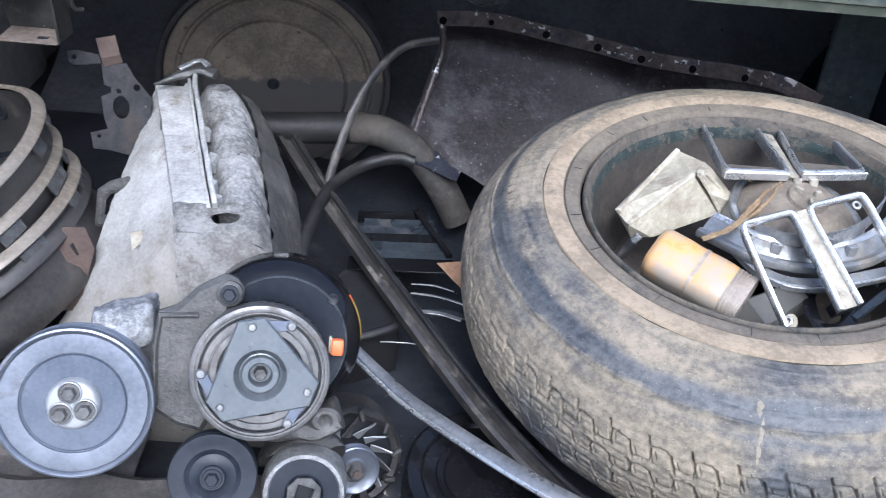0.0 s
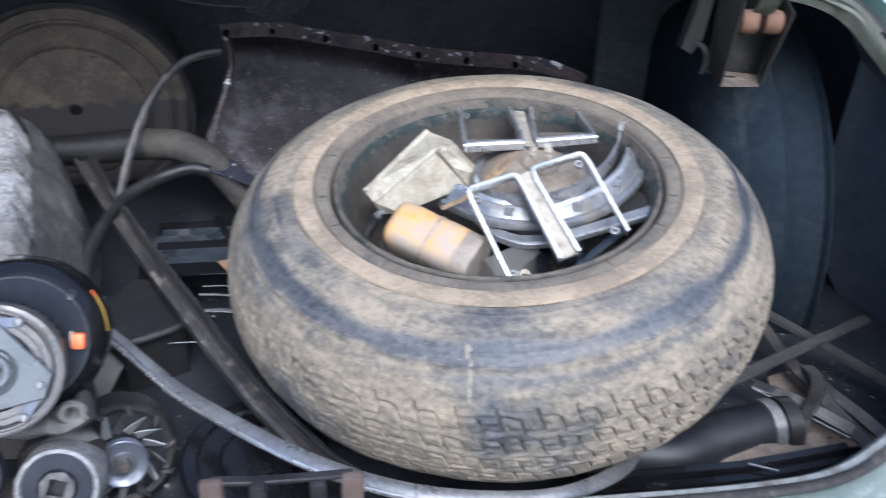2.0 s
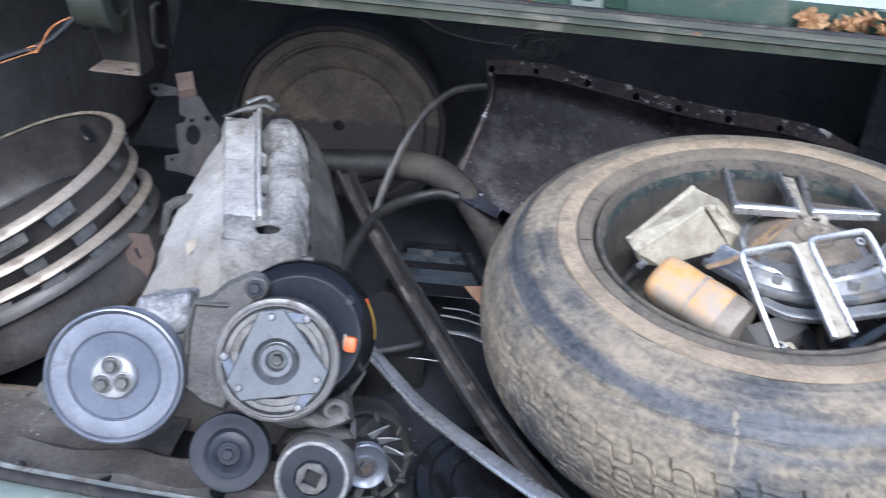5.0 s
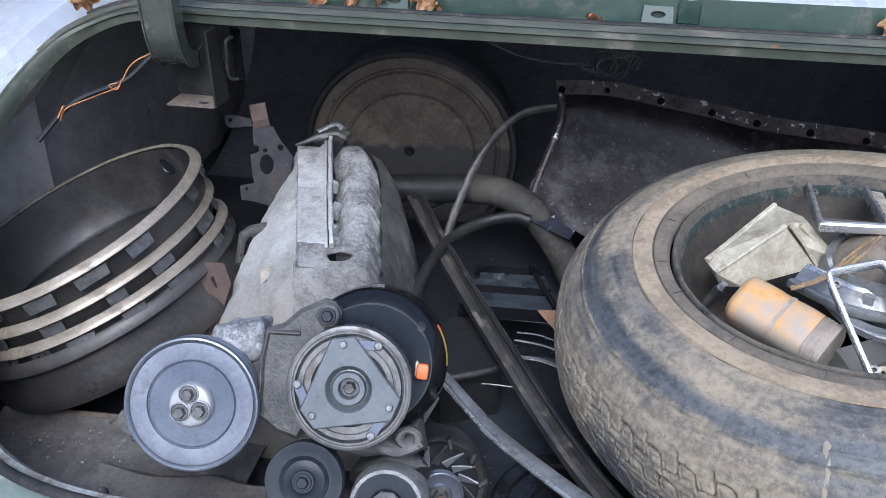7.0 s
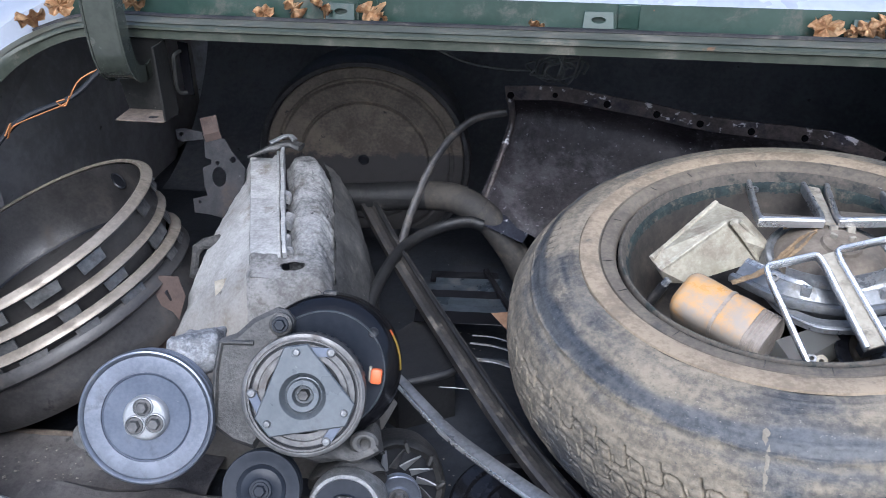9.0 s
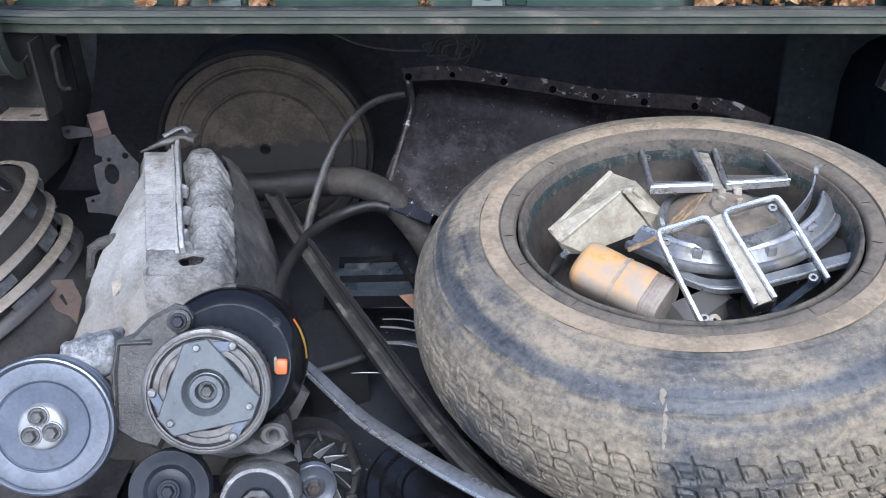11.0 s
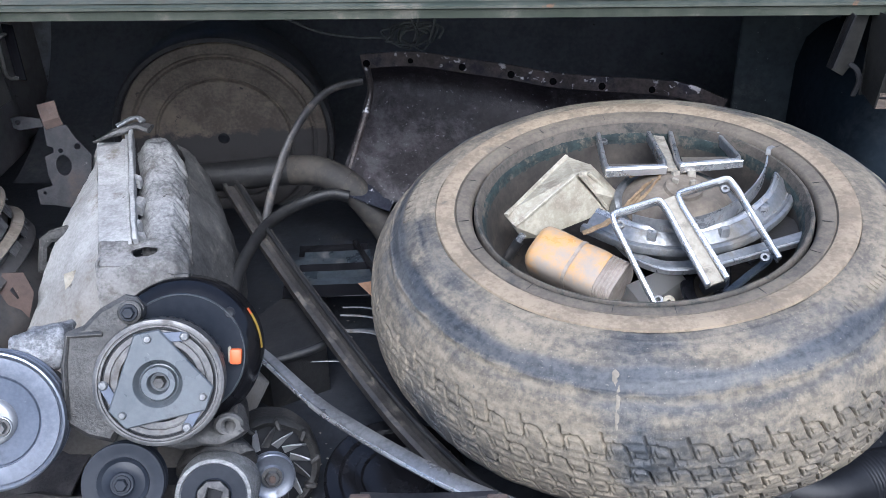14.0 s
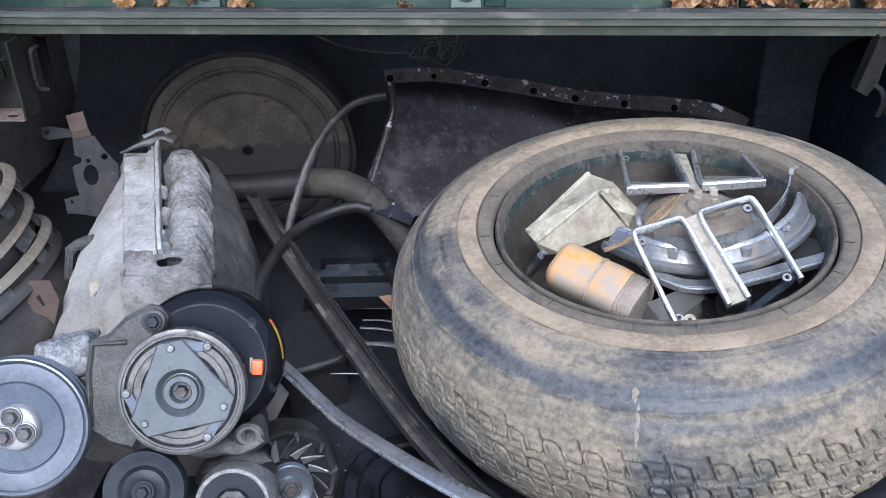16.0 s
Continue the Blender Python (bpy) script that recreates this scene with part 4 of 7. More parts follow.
# headlamp bowl behind a curved chrome door
lamp = thing("headlamp", "round headlamp showing its dusty brown back", "headlamp", at=axis((0.476, 0.850, 0.292), (0.03, -0.20, 0.98)))
bowl = part("bowl", lathe([(0.0745, 0.0), (0.0735, 0.010), (0.066, 0.024), (0.050, 0.036), (0.034, 0.043), (0.024, 0.046), (0.022, 0.050), (0.0, 0.050)], 64), "bowl", lamp, "brown dusty back of the lamp bowl")
part("retainer", lathe([(0.070, 0.018), (0.074, 0.021), (0.079, 0.020), (0.0805, 0.017), (0.0795, 0.013), (0.082, 0.008), (0.0825, -0.012), (0.078, -0.014), (0.074, 0.004)], 80, True), "silver", lamp, "bright clamping band")
for k in range(3):
    a = 2 * math.pi * k / 3 + 0.4
    part("terminal", moved(box(0.008, 0.004, 0.008, 0.0008, 1), Matrix.Translation((0.012 * math.cos(a), 0.012 * math.sin(a), 0.052)) @ Matrix.Rotation(a, 4, "Z")), "dusty_tan", bowl)
door = thing("round_headlamp_surround", "curved chrome headlamp surround with clips along its band", "lamp surround")
ARC = spline([(0.352, 0.815, 0.299), (0.396, 0.772, 0.300), (0.432, 0.758, 0.300), (0.467, 0.754, 0.300), (0.500, 0.756, 0.302), (0.546, 0.772, 0.308), (0.588, 0.805, 0.316), (0.612, 0.835, 0.322), (0.626, 0.866, 0.326)], 8)


def loft(line, steps, goal):
    """A sheet along a line; steps: inward and up of each row, inward being the level way to the goal."""
    bm = bmesh.new()
    rows = []
    for p in line:
        d = Vector((goal[0] - p.x, goal[1] - p.y, 0)).normalized()
        rows.append([bm.verts.new(p + d * a + Vector((0, 0, b))) for a, b in steps])
    for a, b in zip(rows, rows[1:]):
        for k in range(len(steps) - 1):
            bm.faces.new((a[k], a[k + 1], b[k + 1], b[k]))
    bmesh.ops.recalc_face_normals(bm, faces=bm.faces)
    bmesh.ops.solidify(bm, geom=bm.faces[:], thickness=0.0012)
    return bm


MIDDLE = (0.485, 0.92)
part("edge", loft(ARC, [(0.005, -0.008), (0.0, -0.007), (-0.0015, -0.002), (0.0, 0.002), (0.004, 0.0035), (0.008, 0.002)], MIDDLE), "silver", door, "bright outer bead")
rim_band = part("band", loft(ARC, [(0.0085, 0.001), (0.011, 0.001), (0.016, 0.007), (0.0225, 0.0125)], MIDDLE), "silver", door, "silver band")
part("shelf", loft(ARC, [(0.0225, 0.013), (0.026, 0.0165), (0.029, 0.0165), (0.031, 0.012), (0.031, 0.002)], MIDDLE), "dull_chrome", door, "bright inner lip")
for k in (14, 24, 35, 46):
    d = Vector((MIDDLE[0] - ARC[k].x, MIDDLE[1] - ARC[k].y, 0)).normalized()
    clip = part("clip", moved(box(0.011, 0.007, 0.013, 0.0015, 2), axis(ARC[k] + d * 0.016 + Vector((0, 0, 0.010)), (0, 0, 1), (d.y, -d.x, 0))), "dull_chrome", rim_band)
band = thing("clamp_band", "thin bent grey sheet band curling up from the lamp", "metal band")
part("sheet", sweep(spline([(0.410, 0.800, 0.318), (0.440, 0.779, 0.321), (0.478, 0.776, 0.325), (0.520, 0.794, 0.330), (0.556, 0.828, 0.335), (0.580, 0.862, 0.342), (0.589, 0.884, 0.350)], 8), [(-0.0008, -0.012), (0.0008, -0.012), (0.0008, 0.012), (-0.0008, 0.012)], size=lambda f: 0.55 + 0.6 * f), "dull_chrome", band)
part("hook", sweep(spline([(0.589, 0.884, 0.362), (0.591, 0.888, 0.369), (0.598, 0.893, 0.369)], 4), flat_section(0.006, 0.0016)), "silver", band)
leafy = thing("dry_stalk", "dry brown plant stalk caught between the lamps", "stalk")
for pts, w in (([(0.350, 0.790, 0.305), (0.382, 0.800, 0.314), (0.410, 0.828, 0.322), (0.438, 0.858, 0.332), (0.456, 0.872, 0.338), (0.436, 0.880, 0.343), (0.418, 0.872, 0.340)], 0.007), ([(0.39, 0.805, 0.316), (0.425, 0.832, 0.328), (0.452, 0.862, 0.342)], 0.004), ([(0.395, 0.815, 0.318), (0.43, 0.85, 0.334), (0.446, 0.864, 0.338)], 0.004)):
    part("stem", rough(sweep(spline(pts, 7), flat_section(w, w * 0.5, 0.35), twist=(0, 80)), 0.0014, 110), "straw", leafy)

tri = thing("corner_trim", "bent grey metal trim corner lying over the rim edge", "trim piece")
RAIL = spline([(0.392, 0.802, 0.292), (0.404, 0.778, 0.289), (0.418, 0.760, 0.287), (0.443, 0.745, 0.287), (0.481, 0.742, 0.291), (0.521, 0.749, 0.298), (0.567, 0.757, 0.308), (0.618, 0.763, 0.321)], 7)
part("rail", sweep(RAIL, flat_section(0.013, 0.006, 0.3), (0.1, -0.35, 1)), "silver", tri)
part("rail_lip", sweep([p + Vector((0.0, -0.006, -0.004)) for p in RAIL], flat_section(0.0035, 0.010, 0.3), (0.1, -0.35, 1)), "dull_chrome", tri)
part("arm", sweep(spline([(0.619, 0.764, 0.322), (0.616, 0.785, 0.319), (0.618, 0.812, 0.314), (0.610, 0.858, 0.306)], 7), flat_section(0.009, 0.005)), "dull_chrome", tri)
part("web", hull([(0.612, 0.770, 0.316), (0.612, 0.80, 0.312), (0.600, 0.850, 0.300), (0.565, 0.80, 0.292), (0.56, 0.765, 0.298), (0.58, 0.80, 0.290)]), "dark_ring", tri)

# cream lamp housing and amber lens
housing = thing("lamp_housing", "yellowed plastic lamp housing tipped on its side", "lamp housing")
part("shell", rough(hull([(0.259, 0.838, 0.305), (0.346, 0.940, 0.335), (0.374, 0.914, 0.335), (0.281, 0.828, 0.275), (0.271, 0.816, 0.299), (0.306, 0.826, 0.278), (0.347, 0.864, 0.344), (0.392, 0.866, 0.292), (0.30, 0.86, 0.262), (0.37, 0.94, 0.275), (0.30, 0.93, 0.275), (0.385, 0.9, 0.27)]), 0.0008, 50), "cream", housing, "yellowed dusty shell", None, 18)
part("fold", sweep([(0.271, 0.815, 0.3005), (0.310, 0.840, 0.324), (0.347, 0.863, 0.3455)], flat_section(0.006, 0.004)), "cream", housing)
part("flange", rough(hull([(0.352, 0.868, 0.346), (0.378, 0.892, 0.339), (0.374, 0.914, 0.336), (0.416, 0.870, 0.305), (0.398, 0.870, 0.288), (0.40, 0.91, 0.30), (0.372, 0.862, 0.322)]), 0.0008, 50), "cream", housing, "", None, 18)
for a, b in (((0.354, 0.863, 0.3455), (0.394, 0.868, 0.293)), ((0.366, 0.874, 0.343), (0.408, 0.868, 0.299)), ((0.262, 0.832, 0.306), (0.346, 0.936, 0.337))):
    part("rib", sweep([a, tuple((p + q) / 2 + 0.001 for p, q in zip(a, b)), b], flat_section(0.006, 0.005)), "cream", housing)

AMBER = axis((0.340, 0.745, 0.284), (-0.2, -0.45, 0.86), (0.74, -0.66, 0.05))
amber = thing("turn_lamp_lens", "clear ribbed lamp lens with faded amber inserts", "lamp lens", at=AMBER)
def rounded(w, h, c):
    """A rounded oblong outline."""
    out = []
    for sx, sy, a0 in ((1, 1, 0), (-1, 1, 90), (-1, -1, 180), (1, -1, 270)):
        out += [(sx * (w / 2 - c) + c * math.cos(radians(a0 + k * 22.5)), sy * (h / 2 - c) + c * math.sin(radians(a0 + k * 22.5))) for k in range(5)]
    return out


for x0, x1, lab in ((-0.056, -0.004, "dusty amber half of the lens"), (-0.001, 0.034, "dusty amber half of the lens")):
    part("amber_half", sweep([(x0 + (x1 - x0) * k / 20, 0, 0) for k in range(21)], rounded(0.060, 0.052, 0.017), (0, 0, 1), size=lambda f, x0=x0: 0.97 + 0.03 * math.sin(math.pi * f) - (0.16 * (1 - f / 0.15) ** 2 if f < 0.15 and x0 < -0.05 else 0)), "amber", amber, lab)
part("seam", sweep([(-0.0045, 0, 0), (-0.0005, 0, 0)], rounded(0.0600, 0.0525, 0.017)), "amber_clear", amber, "pale moulded seam")
part("clear_end", sweep([(0.034 + 0.022 * k / 40, 0, 0) for k in range(41)], rounded(0.060, 0.052, 0.017), (0, 0, 1), size=lambda f: 0.975 - 0.03 * (math.sin(f * 31) > 0.2)), "amber_clear", amber, "scuffed clear ribbed end")
SMALL = axis((0.428, 0.735, 0.262), (0.0, -0.45, 0.9), (0.85, 0.5, 0.1))
small = thing("side_lamp_lens", "small grey clear lamp lens with a white washer", "lamp lens", at=SMALL)
part("lens", hull([(-0.04, -0.03, -0.015), (0.05, -0.02, -0.015), (0.05, 0.015, -0.015), (-0.04, 0.025, -0.015), (-0.03, -0.02, 0.012), (0.035, -0.012, 0.01), (0.035, 0.01, 0.01), (-0.03, 0.015, 0.012)]), "clear", small, "cloudy clear plastic")
part("washer", lathe([(0.003, 0.002), (0.008, 0.002), (0.008, -0.001), (0.003, -0.001)], 16, True), "cream", small, "", axis((0.0, -0.026, 0.008), (0, -0.5, 1)))
valve = thing("tyre_valve", "stubby rubber tyre valve with a metal cap", "valve")
part("stem", sweep([(0.262, 0.79, 0.27), (0.275, 0.79, 0.295)], round_section(0.006, 10)), "rubber", valve)
part("cap", sweep([(0.275, 0.79, 0.295), (0.279, 0.79, 0.303)], round_section(0.0045, 10)), "dull_chrome", valve)
BRACK = axis((0.505, 0.728, 0.272), (0.0, -0.5, 0.85), (0.8, 0.55, 0))
brackets = thing("black_bracket", "black open metal bracket wedged against the rim", "bracket", at=BRACK)
part("loop", moved(sweep(spline([(0.482, 0.768, 0.272), (0.468, 0.742, 0.270), (0.464, 0.708, 0.268), (0.472, 0.688, 0.270), (0.490, 0.692, 0.274), (0.503, 0.722, 0.280), (0.514, 0.756, 0.286), (0.530, 0.768, 0.290), (0.545, 0.748, 0.290)], 7), flat_section(0.016, 0.006, 0.35), (0.1, -0.3, 1)), BRACK.inverted()), "black_gloss", brackets)
part("tongue", moved(sweep(spline([(0.500, 0.700, 0.278), (0.530, 0.722, 0.288), (0.556, 0.742, 0.296), (0.566, 0.768, 0.300)], 6), flat_section(0.010, 0.005, 0.35)), BRACK.inverted()), "slat", brackets, "worn bright-edged tongue")

# ---- engine parts ----
AX = (0.15, -0.865, 0.475)


def pulley_thing():
    m = axis((-0.279, 0.561, 0.217), (0.16, -0.865, 0.475))
    ob = thing("pump_pulley", "large zinc-grey belt pulley bolted to a cast pump", "pulley", at=m)
    R = 0.0735
    part("face_plate", lathe([(0.0, -0.004), (0.030, -0.004), (0.046, -0.0035), (0.0475, -0.0050), (0.0485, -0.0050)], 96), "zinc_dark", ob, "darker sunken pulley face")
    part("ring", lathe([(0.0485, -0.0050), (0.049, -0.0025), (0.058, -0.0018), (0.0665, -0.0022), (0.0672, -0.0035)], 96), "ring_dust", ob, "dusty pulley ring")
    part("sheave", lathe([(0.0672, -0.0035), (0.0682, -0.0008), (0.0705, 0.0008), (R - 0.0012, 0.0002), (R, -0.002), (R, -0.005), (0.0695, -0.0085), (0.0695, -0.0095), (R - 0.0005, -0.0125), (R - 0.0005, -0.0145), (0.069, -0.018), (0.069, -0.019), (R - 0.0005, -0.0225), (R - 0.0005, -0.0245), (0.069, -0.028), (0.03, -0.030)], 96), "blue_steel", ob, "bright rolled pulley edge and grooves")
    part("rear_groove", lathe([(0.06, -0.028), (R - 0.003, -0.030), (R - 0.003, -0.034), (0.062, -0.04), (0.04, -0.042), (0.0, -0.042)], 72), "black", ob)
    hub = part("hub", lathe([(0.0, 0.0045), (0.019, 0.0045), (0.0215, 0.0040), (0.0235, 0.0022), (0.0245, -0.001), (0.0250, -0.005)], 56), "hub_alu", ob, "pale cast hub cap")
    for k in range(3):
        a = radians(100 + 120 * k)
        at = Matrix.Translation((0.0125 * math.cos(a), 0.0125 * math.sin(a), 0.0046))
        part("boss_ring", lathe([(0.0094, 0.0012), (0.0100, 0.0022), (0.0108, 0.0018), (0.0114, -0.0005)], 28), "hub_alu", hub, "", at.copy())
        bolt(ob, at, 0.0066, 0.0075, 0.0092)
    body = lathe([(0.0, -0.04), (0.034, -0.042), (0.042, -0.055), (0.046, -0.09), (0.044, -0.12), (0.03, -0.135), (0.0, -0.135)], 40)
    part("pump_body", rough(body, 0.003, 40), "cast", ob, "greasy cast pump body")
    part("boss", lumpy([(a * 0.030 + 0.004 * b, b * 0.022, c * 0.028 - 0.004 * a) for a in (-1, 1) for b in (-1, 1) for c in (-1, 1)] + [(0.0, 0.028, 0.010), (0.012, 0.0, 0.034)], 0.0045, 60, 8), "boss_cast", ob, "rough speckled cast boss", Matrix.Translation((0.036, 0.064, -0.060)) @ Matrix.Rotation(0.25, 4, "Z"), 40)
    part("ear", plate(ring_of(18, 0.016) , 0.012, [ring_of(12, 0.006)]), "cast", ob, "", Matrix.Translation((-0.078, -0.035, -0.05)))
    return ob


pulley_thing()


def compressor():
    m = axis((-0.108, 0.587, 0.247), (0.16, -0.85, 0.50))
    ob = thing("compressor", "grease-grey air compressor with a belt clutch and black coil cover", "compressor", at=m)
    R = 0.0665
    part("clutch_rim", lathe([(R - 0.004, 0.0), (R - 0.001, -0.001), (R, -0.004), (R, -0.008), (0.060, -0.014), (0.060, -0.017), (R - 0.001, -0.024), (R - 0.001, -0.028), (0.05, -0.032), (0.03, -0.032)], 96), "steel", ob, "dull steel belt rim")
    part("clutch_ring", lathe([(0.0572, -0.003), (0.0578, 0.0), (0.0592, 0.0), (0.0597, -0.0016), (0.0604, -0.0016), (0.0609, 0.0), (R - 0.004, 0.0), (R - 0.004, -0.004)], 120), "steel", ob, "grooved steel clutch face")
    part("slot_floor", lathe([(0.03, -0.0055), (0.060, -0.0055)], 64), "black", ob)
    part("armature", lathe([(0.040, -0.004), (0.041, -0.0012), (0.0468, -0.0012), (0.0474, -0.0034), (0.0486, -0.0034), (0.0492, -0.0012), (0.0545, -0.0012), (0.0555, -0.004)], 120), "steel", ob, "ring armature with slots")
    # three-cornered spring plate
    R3, c = 0.056, []
    for k in range(3):
        for d in (-13, 13):
            a = radians(102 + 120 * k + d)
            c.append((R3 * math.cos(a), R3 * math.sin(a)))
    part("hub_plate", plate(c, 0.0042, [ring_of(40, 0.0235)], 0.0014), "slate", ob, "three-cornered slate-grey hub plate", Matrix.Translation((0, 0, 0.0035)))
    part("hub", lathe([(0.0242, 0.0056), (0.0232, 0.0046), (0.0212, -0.0012), (0.0196, -0.0026), (0.0184, -0.0022), (0.0178, 0.0012), (0.0168, 0.0034), (0.0116, 0.0034), (0.0106, 0.0022), (0.0100, -0.010), (0.0, -0.010)], 56), "slate", ob, "dished hub with a bolt hole")
    part("shaft_nut", bolt_head(0.0066, 0.0115), "cast", ob, "", Matrix.Translation((0, 0, -0.010)))
    for k in range(3):
        a, b = radians(102 + 120 * k), radians(102 + 120 * k - 41)
        p, q = Vector((0.048 * math.cos(a), 0.048 * math.sin(a), 0.0012)), Vector((0.0545 * math.cos(b), 0.0545 * math.sin(b), 0.0012))
        part("leaf_spring", sweep([p, q], flat_section(0.010, 0.0015)), "zinc_dark", ob)
        part("rivet", lathe([(0.0, 0.0035), (0.003, 0.003), (0.0042, 0.0005), (0.0042, -0.001)], 14), "alu", ob, "", Matrix.Translation(p * 0.98 + Vector((0, 0, 0.005))))
        part("rivet", lathe([(0.0, 0.0035), (0.0035, 0.003), (0.005, 0.0005), (0.005, -0.001)], 14), "alu", ob, "", Matrix.Translation(q + Vector((0, 0, 0.001))))
    # coil housing and the large black cover ring behind
    part("coil", lathe([(0.03, -0.030), (0.060, -0.030), (0.062, -0.034), (0.062, -0.044), (0.03, -0.046)], 64), "black", ob)
    for k in range(16):
        a = radians(20 + 9 * k)
        part("coil_rib", moved(box(0.006, 0.007, 0.010, 0.001, 1), Matrix.Rotation(a, 4, "Z") @ Matrix.Translation((0.0625, 0, -0.036))), "black", ob)
    part("body", lathe([(0.0, -0.046), (0.056, -0.046), (0.058, -0.05), (0.058, -0.15), (0.05, -0.158), (0.0, -0.16)], 64), "cast", ob)
    return ob


compressor()


def cover_ring():
    m = axis((-0.099, 0.640, 0.241), AX)
    ob = thing("fan_drum", "black painted drum with a blue-grey face and a worn yellow label", "drum", at=m)
    part("face", lathe([(0.030, -0.010), (0.045, -0.006), (0.060, -0.002), (0.0655, -0.001)], 96), "dark_blue", ob, "blue-grey painted face")
    part("edge", lathe([(0.0655, -0.001), (0.0660, 0.0004), (0.0670, 0.0004), (0.0678, -0.002)], 96), "slat", ob, "worn blue-grey edge")
    part("drum", lathe([(0.0678, -0.002), (0.071, -0.004), (0.078, -0.010), (0.0822, -0.018), (0.0838, -0.026), (0.0838, -0.060), (0.08, -0.068), (0.0, -0.07)], 96), "black_gloss", ob, "glossy black drum side")
    plug = part("plug", moved(box(0.013, 0.017, 0.012, 0.003, 2), Matrix.Rotation(radians(-2), 4, "Z") @ Matrix.Translation((0.0575, 0, 0.004))), "orange", ob, "bright orange plastic plug")
    part("plug_seat", moved(box(0.003, 0.017, 0.008, 0.001, 1), Matrix.Translation((0.0505, 0.0, 0.002))), "cream", plug)
    for a0, a1, mat, lab in ((2, 30, "yellow", "faded yellow label strip"), (30, 35, "orange", "red end of the label")):
        part("label", lathe([(0.0826, -0.0172), (0.0842, -0.0245)], 14, False, a0, a1 - a0), mat, ob, lab)
    for a in (42, 128):
        part("bolt_hole", lathe([(0.0, 0.0004), (0.0035, 0.0004), (0.005, 0.0012), (0.0062, 0.0004), (0.0062, -0.001)], 16), "black", ob, "", Matrix.Translation((0.068 * math.cos(radians(a)), 0.068 * math.sin(radians(a)), -0.0015)))
    part("clip", moved(box(0.016, 0.005, 0.012, 0.0012, 1), Matrix.Rotation(radians(92), 4, "Z") @ Matrix.Translation((0.0848, 0, -0.03)) @ Matrix.Rotation(radians(90), 4, "Z")), "cast", ob)
    return ob


cover_ring()


def idler():
    ob = thing("idler_pulley", "small black belt idler pulley with a hex bolt", "pulley", at=axis((-0.149, 0.539, 0.152), (0.14, -0.82, 0.55)))
    R = 0.0425
    part("sheave", lathe([(0.012, 0.001), (0.016, -0.002), (0.022, -0.003), (0.025, -0.001), (0.0265, 0.0), (0.027, -0.0015), (0.033, -0.0015), (0.039, 0.0), (R - 0.001, 0.0), (R, -0.002), (R, -0.007), (0.037, -0.012), (0.037, -0.014), (R - 0.001, -0.020), (R - 0.001, -0.024), (0.03, -0.026), (0.0, -0.026)], 72), "dark_blue", ob, "black painted sheave")
    part("hub", lathe([(0.0, 0.004), (0.0115, 0.004), (0.0125, 0.003), (0.0125, -0.004)], 36), "dark_blue", ob)
    bolt(ob, Matrix.Translation((0, 0, 0.0045)), 0.0068, 0.006, 0.0095, "dark_blue")
    part("arm", moved(box(0.03, 0.09, 0.016, 0.005, 2), Matrix.Translation((0.012, 0.04, -0.036))), "cast", ob)
    return ob


idler()


def tensioner():
    ob = thing("tensioner", "round cast tensioner can with a dark square-holed face", "tensioner", at=axis((-0.064, 0.556, 0.114), (0.10, -0.84, 0.53)))
    R = 0.0415
    part("can", lathe([(0.035, -0.002), (0.0365, 0.001), (R - 0.001, 0.001), (R, -0.001), (R, -0.012), (R + 0.002, -0.016), (R + 0.003, -0.03), (R + 0.002, -0.055), (0.035, -0.062), (0.0, -0.062)], 72), "alu", ob, "dull cast can")
    part("face", lathe([(0.0185, 0.000), (0.020, -0.002), (0.035, -0.002)], 64), "dark_blue", ob, "dark blue-grey face plate")
    part("collar", plate(ring_of(8, 0.0185, turn=math.pi / 8), 0.005, [ring_of(4, 0.0115, turn=0.5)], 0.0008), "steel", ob, "worn collar with a square hole")
    part("socket", lathe([(0.0, -0.012), (0.014, -0.012)], 16), "black", ob)
    part("foot", lumpy([(-0.05, 0.02, -0.03), (-0.06, 0.0, -0.06), (0.0, 0.06, -0.03), (0.045, 0.04, -0.03), (0.05, 0.02, -0.06), (0.0, 0.075, -0.06), (-0.04, 0.05, -0.06)], 0.004, 50), "grime", ob)
    return ob


tensioner()


